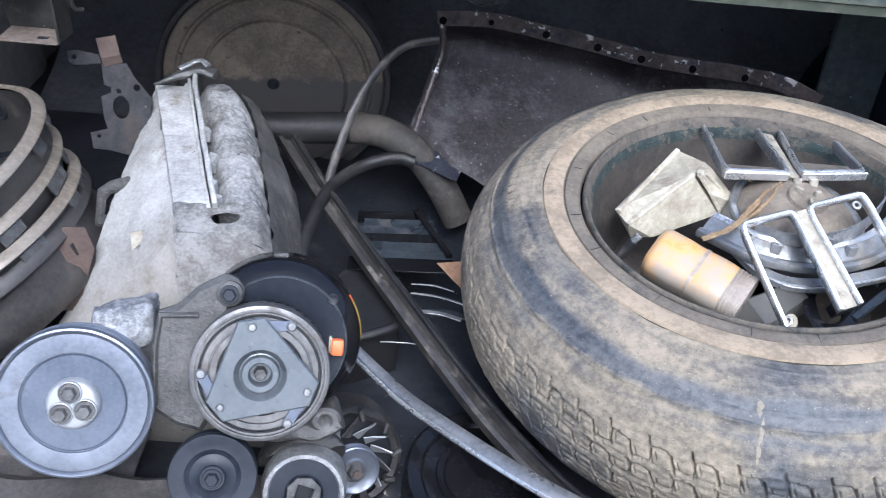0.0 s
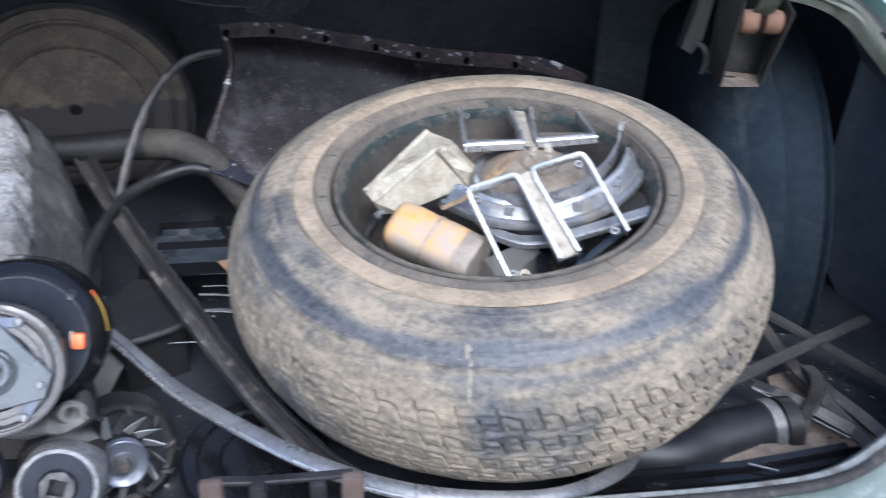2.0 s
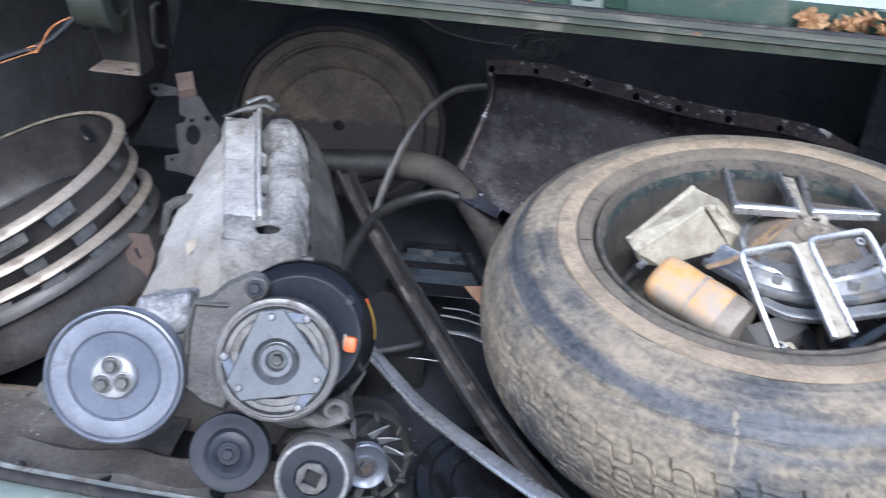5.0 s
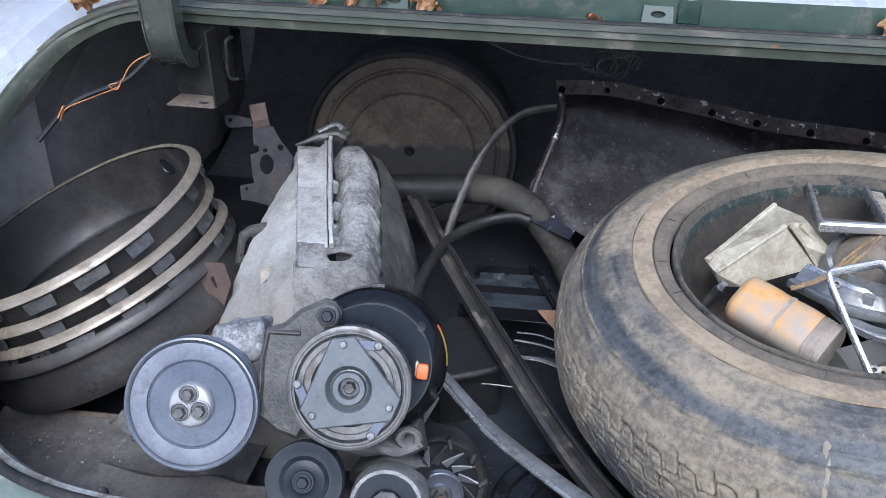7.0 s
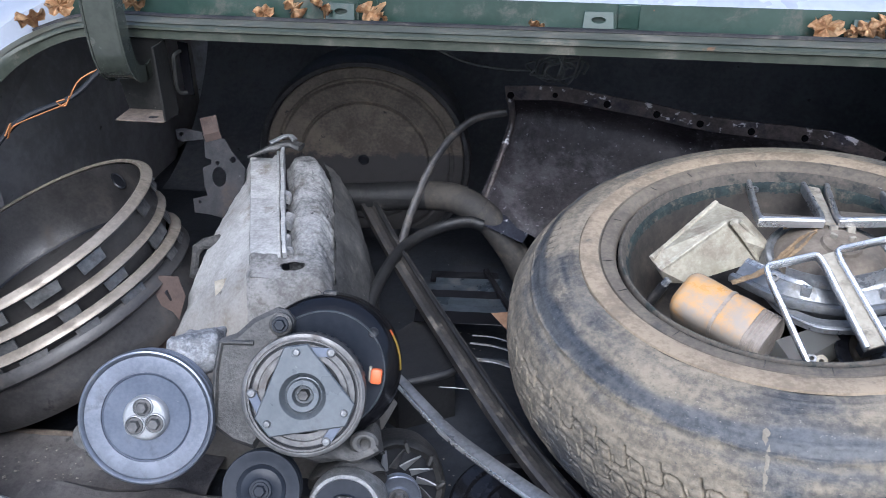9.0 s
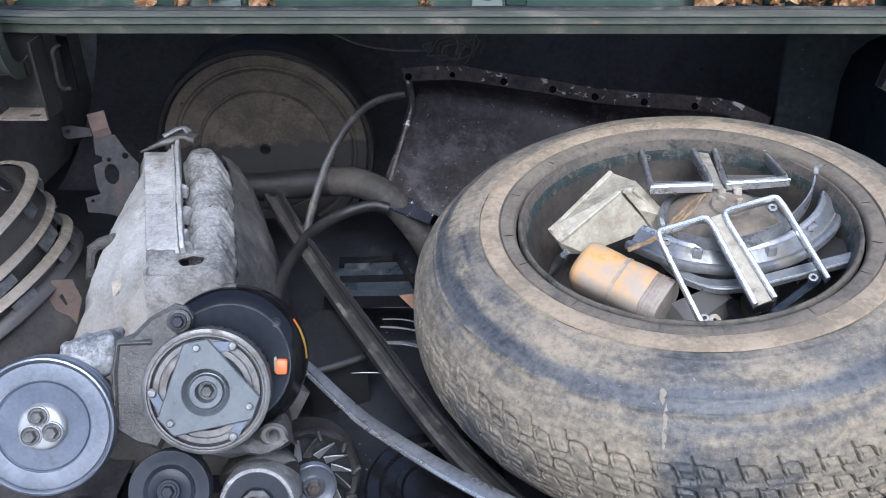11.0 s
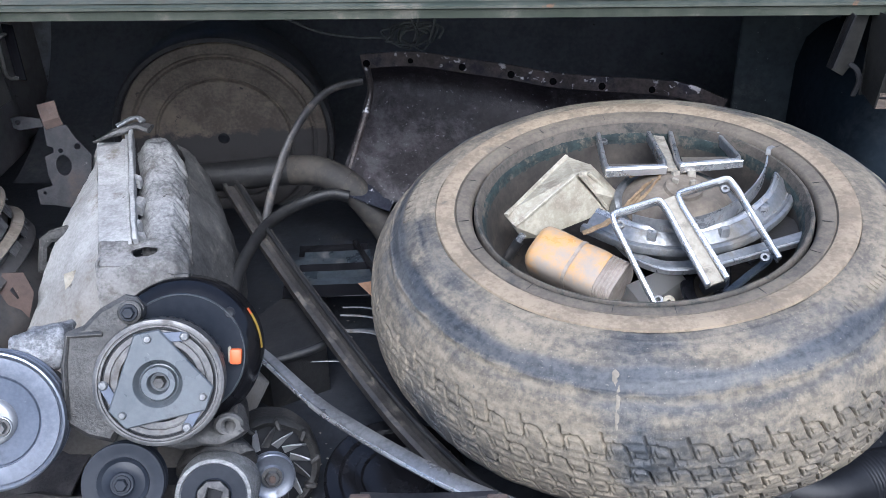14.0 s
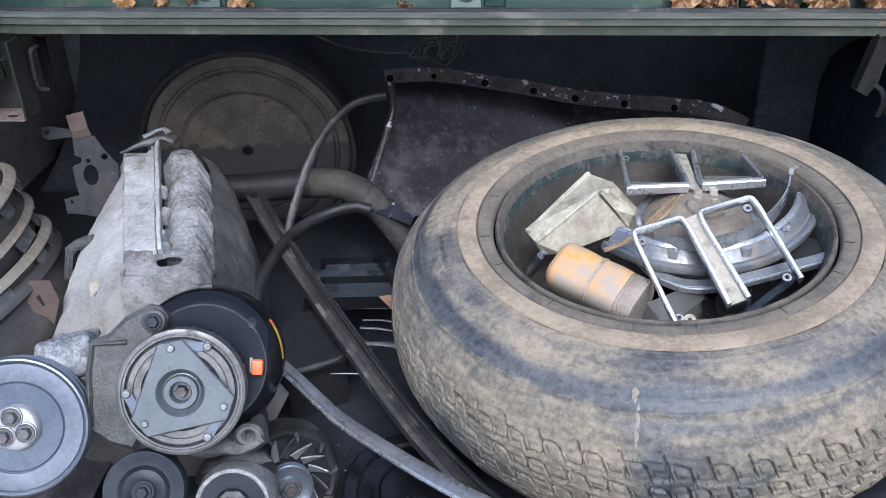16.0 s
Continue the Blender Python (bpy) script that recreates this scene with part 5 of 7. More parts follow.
def alternator():
    ob = thing("alternator", "small alternator with a finned fan and a grey pulley", "alternator", at=axis((-0.017, 0.622, 0.074), (0.27, -0.86, 0.43)))
    part("pulley", lathe([(0.012, 0.0), (0.014, -0.003), (0.022, -0.003), (0.026, 0.0), (0.0275, -0.001), (0.0275, -0.004), (0.022, -0.008), (0.027, -0.013), (0.027, -0.015), (0.0, -0.016)], 56), "blue_steel", ob, "grey belt pulley")
    bolt(ob, Matrix.Translation((0, 0, -0.002)), 0.0095, 0.008, 0.0125, "steel", "nut")
    part("shaft", lathe([(0.0, 0.009), (0.004, 0.009), (0.004, 0.0)], 12), "red_rust", ob)
    for k in range(14):
        a = 2 * math.pi * k / 14
        p, q = Vector((0.026 * math.cos(a), 0.026 * math.sin(a), -0.036)), Vector((0.049 * math.cos(a - 0.30), 0.049 * math.sin(a - 0.30), -0.028))
        part("fan_blade", sweep([p, p.lerp(q, 0.5) + Vector((0, 0, -0.002)), q], [(-0.0058, -0.0009), (0.0058, -0.0009), (0.0058, 0.0009), (-0.0058, 0.0009)], twist=(30, 68)), "hub_alu" if k % 4 else "steel", ob)
    part("fan_plate", lathe([(0.0, -0.046), (0.054, -0.046), (0.056, -0.050)], 56), "black", ob)
    part("end_frame", rough(lathe([(0.050, -0.034), (0.056, -0.030), (0.060, -0.034), (0.062, -0.044), (0.062, -0.085), (0.052, -0.095), (0.0, -0.095)], 64), 0.0016, 60), "grime", ob, "dark finned casing")
    for k in range(10):
        a = 36 * k + 8
        part("vent_rib", moved(box(0.014, 0.006, 0.016, 0.0015, 1), Matrix.Rotation(radians(a), 4, "Z") @ Matrix.Translation((0.054, 0, -0.034)) @ Matrix.Rotation(0.5, 4, "Z")), "grime", ob)
    part("ear", plate(ring_of(18, 0.012), 0.014, [ring_of(12, 0.0045)], 0.001), "grime", ob, "", Matrix.Translation((-0.040, 0.052, -0.03)))
    return ob


alternator()

# bracket that carries the compressor and the belts
mount = thing("engine_bracket", "dirty cast bracket holding compressor and pulleys together", "bracket")
part("web", lumpy([(-0.20, 0.64, 0.26), (-0.155, 0.675, 0.275), (-0.07, 0.69, 0.19), (-0.03, 0.62, 0.13), (-0.11, 0.60, 0.13), (-0.20, 0.61, 0.17), (-0.2, 0.70, 0.24), (-0.14, 0.72, 0.22), (-0.05, 0.70, 0.12), (-0.18, 0.68, 0.13)], 0.004, 40), "grime", mount)
ARM = axis((-0.147, 0.650, 0.293), AX)
part("arm", plate([(-0.006, 0.018), (0.006, 0.015), (0.014, 0.005), (0.012, -0.008), (0.002, -0.016), (0.0, -0.10), (-0.02, -0.14), (-0.046, -0.133), (-0.068, -0.118), (-0.07, -0.056), (-0.066, -0.021), (-0.048, -0.0135), (-0.031, 0.004)], 0.018, (), 0.005), "cast", mount, "flat cast arm", ARM.copy())
part("arm_rib", sweep([(-0.028, -0.022, 0.0), (-0.063, -0.024, 0.0), (-0.067, -0.056, 0.0), (-0.065, -0.112, 0.0)], flat_section(0.006, 0.026, 0.4)), "cast", mount, "", ARM.copy())
part("arm_boss", lathe([(0.0, 0.013), (0.010, 0.013), (0.0125, 0.011), (0.0135, 0.0), (0.0135, -0.008)], 28), "cast", mount, "", ARM.copy())
bolt(mount, ARM @ Matrix.Translation((0, 0, 0.014)), 0.0066, 0.006, 0.0092, "dark_blue")
part("lower_arm", rough(sweep(spline([(-0.15, 0.612, 0.160), (-0.10, 0.604, 0.160), (-0.06, 0.606, 0.164), (-0.035, 0.612, 0.176)], 8), round_section(0.020, 14, 0.6)), 0.004, 45), "cast", mount)
EAR = axis((-0.048, 0.600, 0.178), AX)
part("ear", plate([(0.016 * math.cos(a / 9 * math.pi), 0.013 * math.sin(a / 9 * math.pi)) for a in range(18)], 0.014, [ring_of(14, 0.005)], 0.003), "cast", mount, "round cast ear with a bolt hole", EAR)
# whitened casing
case = thing("engine_casing", "tall dusty whitened casing with a ribbed spine and torn hole", "casing")


def grid_patch(rows, deep, wobble=0.0025):
    """A skin through rows of points with its thickness downwards."""
    bm = bmesh.new()
    fine = [spline(r, 8) for r in rows]
    cols = [spline(c, 8) for c in zip(*fine)]
    top = [[bm.verts.new(p + noise.noise_vector(p * 35) * wobble + noise.noise_vector(p * 140) * wobble * 0.35) for p in c] for c in cols]
    low = [[bm.verts.new(v.co + Vector((0, 0.004, -deep))) for v in c] for c in top]
    n, k = len(top), len(top[0])
    for i in range(n - 1):
        for j in range(k - 1):
            bm.faces.new((top[i][j], top[i + 1][j], top[i + 1][j + 1], top[i][j + 1]))
            bm.faces.new((low[i][j], low[i][j + 1], low[i + 1][j + 1], low[i + 1][j]))
    for i in range(n - 1):
        for j in (0, k - 1):
            bm.faces.new((top[i][j], top[i + 1][j], low[i + 1][j], low[i][j]))
    for j in range(k - 1):
        for i in (0, n - 1):
            bm.faces.new((top[i][j], top[i][j + 1], low[i][j + 1], low[i][j]))
    return bm


def along(y, line):
    """The x on a line of (y, x) pairs that runs from the foot to the top."""
    return float(np.interp(y, [p[0] for p in line], [p[1] for p in line]))


SPINE_X = [(0.76, -0.180), (0.816, -0.200), (0.954, -0.2465), (1.115, -0.298), (1.15, -0.310)]
FACE_X = [(0.76, -0.232), (0.809, -0.2474), (0.979, -0.3062), (1.112, -0.353)]
EDGE_X = [(0.76, -0.128), (0.800, -0.135), (0.838, -0.1444), (0.896, -0.160), (0.952, -0.1778), (1.015, -0.1905), (1.101, -0.219), (1.139, -0.240)]


def level(y):
    return 0.262 + (y - 0.81) * 0.075


def step(x, lo, hi):
    t = min(max((x - lo) / (hi - lo), 0.0), 1.0)
    return t * t * (3 - 2 * t)


def panel(y, f):
    """The flat pressed panel left of the spine: f across, with a fold near its top and a soft swell at its foot."""
    x = along(y, FACE_X) + (along(y, SPINE_X) - 0.006 - along(y, FACE_X)) * f
    z = level(y) + 0.0025 * step(y, 0.984, 0.976) - 0.0022 * step(y, 1.094, 1.099) + 0.0035 * step(y, 0.838, 0.815) - 0.004 * step(f, 0.04, 0.0)
    p = Vector((x, y, z))
    return p + noise.noise_vector(p * 22) * 0.0014 + noise.noise_vector(p * 90) * 0.0006


def lump(y, f):
    """The cast half right of the spine, scalloped between its tabs and broken along its outer edge."""
    x0, x1 = along(y, SPINE_X) + 0.005, along(y, EDGE_X)
    p = Vector((x0 + (x1 - x0) * f, y, 0.0))
    ragged = 0.010 * noise.noise(Vector((y * 55, 2.0, 0.0))) + 0.006 * noise.noise(Vector((y * 170, 5.0, 0.0)))
    p.x += ragged * step(f, 0.6, 1.0)
    u = p.x - x0
    scallop = 0.72 + 0.28 * math.cos(2 * math.pi * (y - 0.995) / 0.057)
    facet = 0.004 * abs(noise.noise(Vector((p.x * 45, y * 38, 7.0)))) + 0.0025 * abs(noise.noise(Vector((p.x * 110, y * 90, 3.0))))
    valley = -(0.012 + 0.010 * (1 - scallop)) * math.exp(-((u / 0.011) ** 2)) * step(y, 0.83, 0.86)
    swell = 0.007 * math.sin(math.pi * min(f * 1.1, 1.0)) * 0.9
    brow = -0.030 * step(f, 0.72, 1.05) ** 1.5 - 0.012 * step(y, 0.835, 0.79) * f - 0.012 * step(y, 1.09, 1.14)
    p.z = level(y) - 0.002 + valley + swell + brow - facet + 0.0030 * step(y, 0.838, 0.815)
    return p + noise.noise_vector(p * 26) * 0.0022 + noise.noise_vector(p * 75) * 0.0016 + noise.noise_vector(p * 190) * 0.0009


HOLE = Vector((-0.1907, 0.8155, 0.0))


def in_hole(p):
    a = math.atan2(p.y - HOLE.y, p.x - HOLE.x)
    return math.hypot((p.x - HOLE.x) / 0.0150, (p.y - HOLE.y) / 0.0115) / (1 + 0.10 * math.sin(2 * a + 1) + 0.07 * math.sin(5 * a))


def skin(shape, y0, y1, n, k, deep, hole=False):
    """A sheet from a shape of y and of the share across, with turned-down edges."""
    bm = bmesh.new()
    rows = [[bm.verts.new(shape(y0 + (y1 - y0) * i / n, j / k)) for j in range(k + 1)] for i in range(n + 1)]
    if hole:
        for r in rows:
            for v in r:
                e = in_hole(v.co)
                if 0.70 < e < 1.30:
                    v.co.x, v.co.y = HOLE.x + (v.co.x - HOLE.x) / e, HOLE.y + (v.co.y - HOLE.y) / e
    for a, b in zip(rows, rows[1:]):
        for j in range(k):
            q = (a[j], a[j + 1], b[j + 1], b[j])
            if not hole or in_hole(sum((v.co for v in q), Vector()) / 4) > 0.97:
                bm.faces.new(q)
    rim = [r[0] for r in rows] + rows[n][1:] + [r[k] for r in rows[::-1]][1:] + rows[0][::-1][1:-1]
    foot = [bm.verts.new(v.co + Vector((0, 0.003, -deep))) for v in rim]
    for i in range(len(rim)):
        j = (i + 1) % len(rim)
        bm.faces.new((rim[i], rim[j], foot[j], foot[i]))
    if hole:
        lip = [e for e in bm.edges if len(e.link_faces) == 1 and in_hole((e.verts[0].co + e.verts[1].co) / 2) < 1.1]
        got = bmesh.ops.extrude_edge_only(bm, edges=lip)
        bmesh.ops.translate(bm, vec=(0, 0.004, -0.003), verts=[v for v in got["geom"] if isinstance(v, bmesh.types.BMVert)])
    bmesh.ops.delete(bm, geom=[v for v in bm.verts if not v.link_faces], context="VERTS")
    return bm


def whole(y, f):
    """Panel and lump as one foot below the end of the spine, where the torn hole is."""
    x0, x1 = along(y, FACE_X), along(y, EDGE_X)
    x = x0 + (x1 - x0) * f
    p = Vector((x, y, level(y) + 0.0035 - 0.026 * step(f, 0.80, 1.05) ** 1.5 - 0.005 * step(f, 0.05, 0.0) - 0.010 * step(y, 0.800, 0.786) * step(f, 0.2, 0.6)))
    return p + noise.noise_vector(p * 26) * 0.0020 * (0.4 + f) + noise.noise_vector(p * 90) * 0.0012


part("spine_face", skin(panel, 1.112, 0.8405, 110, 30, 0.012), "case", case, "pale chalky pressed panel", sharp=30)
part("cast_side", skin(lump, 1.140, 0.8405, 150, 60, 0.05), "case_lump", case, "lumpy pale cast side with a chipped edge", sharp=60)
part("foot_panel", skin(whole, 0.8400, 0.786, 56, 110, 0.012, True), "case_lump", case, "dusty lower panel with a torn hole", sharp=45)
rail = [Vector((along(y, SPINE_X), y, level(y) + h)) for y, h in ((1.113, 0.009), (1.06, 0.0065), (1.0, 0.0055), (0.94, 0.0055), (0.88, 0.005), (0.845, 0.004), (0.835, 0.001))]
part("spine", rough(sweep(spline(rail, 8), flat_section(0.0062, 0.022, 0.2)), 0.0018, 60), "case", case, "raised edge along the spine")
part("spine_seam", rough(sweep(spline([p + Vector((-0.0075, 0, -0.004)) for p in rail], 8), flat_section(0.0045, 0.013, 0.25)), 0.0008, 70), "case", case)
for y, w, d, h in ((1.092, 0.016, 0.022, 0.006), (0.993, 0.009, 0.013, 0.005), (0.932, 0.011, 0.024, 0.003), (0.878, 0.005, 0.014, 0.004), (0.858, 0.009, 0.008, 0.000)):
    x, z = along(y, SPINE_X) + 0.002 - 0.018 * (y > 1.08), level(y) + h
    part("tab", rough(hull([(x + a * w, y + b * d / 2, z + c - 0.003 * a) for a in (0, 0.8, 1) for b in (-1, 1) for c in ((0.003, -0.012) if a < 1 else (-0.001, -0.012))]), 0.0008, 80), "case", case, "", None, 25)
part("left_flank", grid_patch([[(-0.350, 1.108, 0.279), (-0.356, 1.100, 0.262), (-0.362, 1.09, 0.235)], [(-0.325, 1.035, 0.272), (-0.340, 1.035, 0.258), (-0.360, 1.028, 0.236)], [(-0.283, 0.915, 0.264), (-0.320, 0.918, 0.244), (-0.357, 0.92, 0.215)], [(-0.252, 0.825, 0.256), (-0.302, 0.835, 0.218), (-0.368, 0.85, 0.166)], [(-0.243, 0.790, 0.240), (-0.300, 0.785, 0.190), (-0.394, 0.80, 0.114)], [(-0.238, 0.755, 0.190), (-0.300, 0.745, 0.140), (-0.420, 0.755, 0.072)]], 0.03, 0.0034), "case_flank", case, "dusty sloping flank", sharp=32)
part("front_face", grid_patch([[(-0.243, 0.789, 0.262), (-0.19, 0.788, 0.263), (-0.135, 0.788, 0.246)], [(-0.240, 0.776, 0.256), (-0.188, 0.776, 0.256), (-0.13, 0.779, 0.238)], [(-0.232, 0.752, 0.226), (-0.18, 0.750, 0.222), (-0.115, 0.757, 0.21)], [(-0.225, 0.725, 0.165), (-0.17, 0.722, 0.16), (-0.10, 0.727, 0.15)]], 0.02, 0.0022), "case_lump", case, "", sharp=32)
part("right_flank", grid_patch([[(-0.236, 1.136, 0.268), (-0.205, 1.142, 0.225), (-0.19, 1.15, 0.15)], [(-0.205, 1.065, 0.262), (-0.178, 1.088, 0.206), (-0.165, 1.10, 0.13)], [(-0.172, 0.952, 0.250), (-0.142, 1.00, 0.178), (-0.132, 1.03, 0.10)], [(-0.148, 0.868, 0.236), (-0.120, 0.90, 0.150), (-0.112, 0.93, 0.07)], [(-0.130, 0.790, 0.232), (-0.098, 0.80, 0.150), (-0.085, 0.82, 0.06)]], 0.02, 0.0045), "case_shaded_dirty", case, "shaded dirty flank", sharp=40)
part("pressing", sweep(spline([(-0.236, 0.816, 0.2645), (-0.2425, 0.802, 0.2635), (-0.240, 0.786, 0.262), (-0.231, 0.764, 0.240), (-0.222, 0.740, 0.20)], 6), flat_section(0.004, 0.004, 0.35)), "case_lump", case, "pressed bead round the foot")
scrap = thing("bent_scrap", "dusty folded strip of grey metal on top of the casing", "metal scrap")
part("strip", rough(sweep(spline([(-0.346, 1.086, 0.294), (-0.326, 1.102, 0.299), (-0.304, 1.116, 0.303), (-0.284, 1.122, 0.305), (-0.266, 1.117, 0.303)], 8), flat_section(0.020, 0.009, 0.4), twist=(-20, 12), size=lambda f: 0.35 + 0.65 * min(1.0, f * 2.2)), 0.0022, 60), "cast", scrap)
part("curl", rough(sweep(spline([(-0.316, 1.112, 0.309), (-0.300, 1.124, 0.315), (-0.288, 1.128, 0.316), (-0.278, 1.122, 0.312)], 6), flat_section(0.010, 0.004, 0.35)), 0.0014, 90), "alu", scrap)
# Lug shares the casing's colour; the darker tone here is its shade.
part("lug", plate([(-0.026, -0.030), (0.018, -0.026), (0.026, 0.030), (0.010, 0.038), (-0.012, 0.030), (-0.026, 0.018)], 0.014, [[(-0.015, -0.014), (0.015, -0.010), (0.017, 0.018), (-0.010, 0.014), (-0.015, 0.006)]], 0.004), "case_shaded_dirty", case, "square-holed lug", axis((-0.352, 0.915, 0.205), (0.15, -0.80, 0.58)))
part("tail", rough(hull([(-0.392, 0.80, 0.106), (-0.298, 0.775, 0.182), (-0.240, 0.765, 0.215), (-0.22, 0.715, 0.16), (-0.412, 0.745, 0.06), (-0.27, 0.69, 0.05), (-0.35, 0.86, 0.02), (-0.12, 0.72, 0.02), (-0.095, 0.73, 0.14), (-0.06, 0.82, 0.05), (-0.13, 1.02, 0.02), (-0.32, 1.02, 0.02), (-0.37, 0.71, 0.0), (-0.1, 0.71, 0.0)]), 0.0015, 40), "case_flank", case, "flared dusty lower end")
part("torn_plate", rough(moved(plate([(-0.022, 0.034), (0.020, 0.040), (0.024, 0.010), (0.012, -0.052), (0.004, -0.046), (-0.016, 0.004)], 0.004, (), 0.001), axis((-0.289, 0.806, 0.2045), (-0.35, -0.6, 0.72))), 0.004, 45), "dusty_tan", case, "yellowed torn plate lying on the flank", None, 30)

# ---- sheet metal, hoses and strips round the wheel ----
liner = thing("fender_liner", "dark scabby steel fender liner with a scraped bolt flange", "fender liner")
LT = spline([(0.040, 1.325, 0.346), (0.129, 1.31, 0.355), (0.212, 1.295, 0.348), (0.292, 1.28, 0.341), (0.359, 1.268, 0.332), (0.439, 1.255, 0.329), (0.518, 1.24, 0.329), (0.577, 1.225, 0.325), (0.63, 1.205, 0.308)], 5)


def liner_skin():
    bm = bmesh.new()
    rows = []
    for i, p in enumerate(LT):
        f = i / (len(LT) - 1)
        k = min(1.0, f / 0.3)
        left = spline([p + Vector((0.0, -0.004, -0.018)), p + Vector((0.008 * (1 - f), 0.016, -0.06)), p + Vector((-0.012 * (1 - f), -0.02, -0.12)), p + Vector((-0.030 * (1 - f), -0.075 - 0.025 * k, -0.165 - 0.035 * k)), p + Vector((-0.040 * (1 - f), -0.11 - 0.05 * k, -0.19 - 0.06 * k))], 4)
        rows.append([bm.verts.new(v + noise.noise_vector(v * 9) * 0.004) for v in left])
    for a, b in zip(rows, rows[1:]):
        for j in range(len(a) - 1):
            bm.faces.new((a[j], b[j], b[j + 1], a[j + 1]))
    bmesh.ops.solidify(bm, geom=bm.faces[:], thickness=0.002)
    return bm


part("skin", liner_skin(), "rust", liner)
top_flange = part("flange", sweep([p + Vector((0, -0.006, -0.008)) for p in LT], [(-0.002, -0.013), (0.002, -0.013), (0.002, 0.013), (-0.002, 0.013)], twist=(8, 8)), "rust_edge", liner, "scraped bolt flange along the top")
edge = spline([(0.048, 1.318, 0.332), (0.052, 1.325, 0.28), (0.036, 1.295, 0.225), (0.012, 1.225, 0.155)], 6)
part("side_flange", rough(sweep(edge, flat_section(0.013, 0.011, 0.3), (1, 0, 0)), 0.0012, 60), "rust_edge", liner)
part("foot", sweep([(-0.008, 1.210, 0.162), (0.045, 1.195, 0.150), (0.095, 1.18, 0.137)], flat_section(0.036, 0.004), (0, -0.5, 1)), "foot", liner, "blue-black bolted foot")
for p, r in (((0.049, 1.3125, 0.336), 0.0055), ((0.212, 1.2845, 0.338), 0.0055), ((0.293, 1.2695, 0.330), 0.0055), ((0.362, 1.2575, 0.322), 0.0055), ((0.441, 1.2445, 0.318), 0.0055), ((0.52, 1.2295, 0.317), 0.005), ((0.125, 1.301, 0.344), 0.004)):
    part("bolt_hole", lathe([(0.0, 0.0), (r, 0.0), (r + 0.0006, -0.001)], 16), "hole", top_flange, "", axis(p, (0.05, -1, 0.2)))
part("bolt_hole", lathe([(0.0, 0.0), (0.0055, 0.0), (0.007, 0.001), (0.008, 0.0)], 16), "black", liner, "", axis((0.002, 1.204, 0.1645), (0.0, -0.5, 1)))

cover = thing("drum_cover", "large round dusty brown cover with pressed rings and darker lower half", "round cover", at=axis((-0.240, 1.41, 0.151), (0.10, -0.99, -0.06)) @ Matrix.Diagonal((0.965, 0.965, 1, 1)))
part("dish", lathe([(0.0, 0.004), (0.124, 0.004), (0.128, 0.003), (0.1305, -0.004), (0.1335, -0.004), (0.136, 0.000), (0.166, 0.003), (0.171, 0.001), (0.174, -0.006), (0.178, -0.006), (0.182, -0.001), (0.196, -0.001), (0.200, -0.003), (0.203, -0.010)], 120), "disc", cover)
part("rolled_edge", lathe([(0.201, -0.008), (0.206, 0.002), (0.213, 0.002), (0.2165, -0.004), (0.2165, -0.030), (0.210, -0.032), (0.205, -0.012)], 120, True), "cover_edge", cover, "dark scraped rolled edge")
part("centre_hole", lathe([(0.0, 0.0), (0.0055, 0.0), (0.0080, 0.0012), (0.0115, 0.0)], 20), "black", cover, "", Matrix.Translation((-0.002, 0.008, 0.0045)))
part("barrel", lathe([(0.208, -0.030), (0.204, -0.045), (0.204, -0.12), (0.0, -0.12)], 96), "cover_edge", cover)

hose = thing("radiator_hose", "thick dusty brown bent rubber hose", "hose")
HOSE = spline([(-0.30, 1.235, 0.155), (-0.20, 1.24, 0.160), (-0.10, 1.235, 0.172), (-0.045, 1.228, 0.176), (-0.010, 1.220, 0.168), (0.022, 1.212, 0.150), (0.048, 1.206, 0.122), (0.075, 1.198, 0.085), (0.10, 1.19, 0.04)], 8)
part("straight_run", sweep(HOSE[:19], round_section(0.0255, 20), (0, 1, 0.2), caps=False), "rubber", hose, "dark straight run of the hose")
part("elbow", sweep(HOSE[18:38], round_section(0.0258, 20), (0, 1, 0.2), caps=False), "hose", hose, "tan dusty elbow")
part("lower_run", sweep(HOSE[37:], round_section(0.0255, 20), (0, 1, 0.2), caps=False), "hose", hose)

loop = thing("rubber_tube", "thin grey rubber cord arching over the parts", "rubber strip")
part("cord", sweep(spline([(0.045, 1.27, 0.321), (-0.005, 1.25, 0.314), (-0.041, 1.22, 0.290), (-0.071, 1.18, 0.249), (-0.092, 1.14, 0.198), (-0.106, 1.11, 0.151), (-0.112, 1.09, 0.11)], 7), round_section(0.0070, 12, 0.6), (0.3, -1, 0)), "trim", loop)
loop2 = thing("rubber_tube", "black ribbed rubber hose curving down behind the compressor", "rubber strip")
part("cord", sweep(spline([(0.02, 1.18, 0.150), (-0.012, 1.178, 0.156), (-0.063, 1.155, 0.148), (-0.100, 1.10, 0.145), (-0.116, 1.02, 0.143), (-0.122, 0.95, 0.135), (-0.12, 0.90, 0.115), (-0.118, 0.87, 0.06)], 7), round_section(0.0105, 12, 0.85), (0.3, -1, 0)), "rubber", loop2)

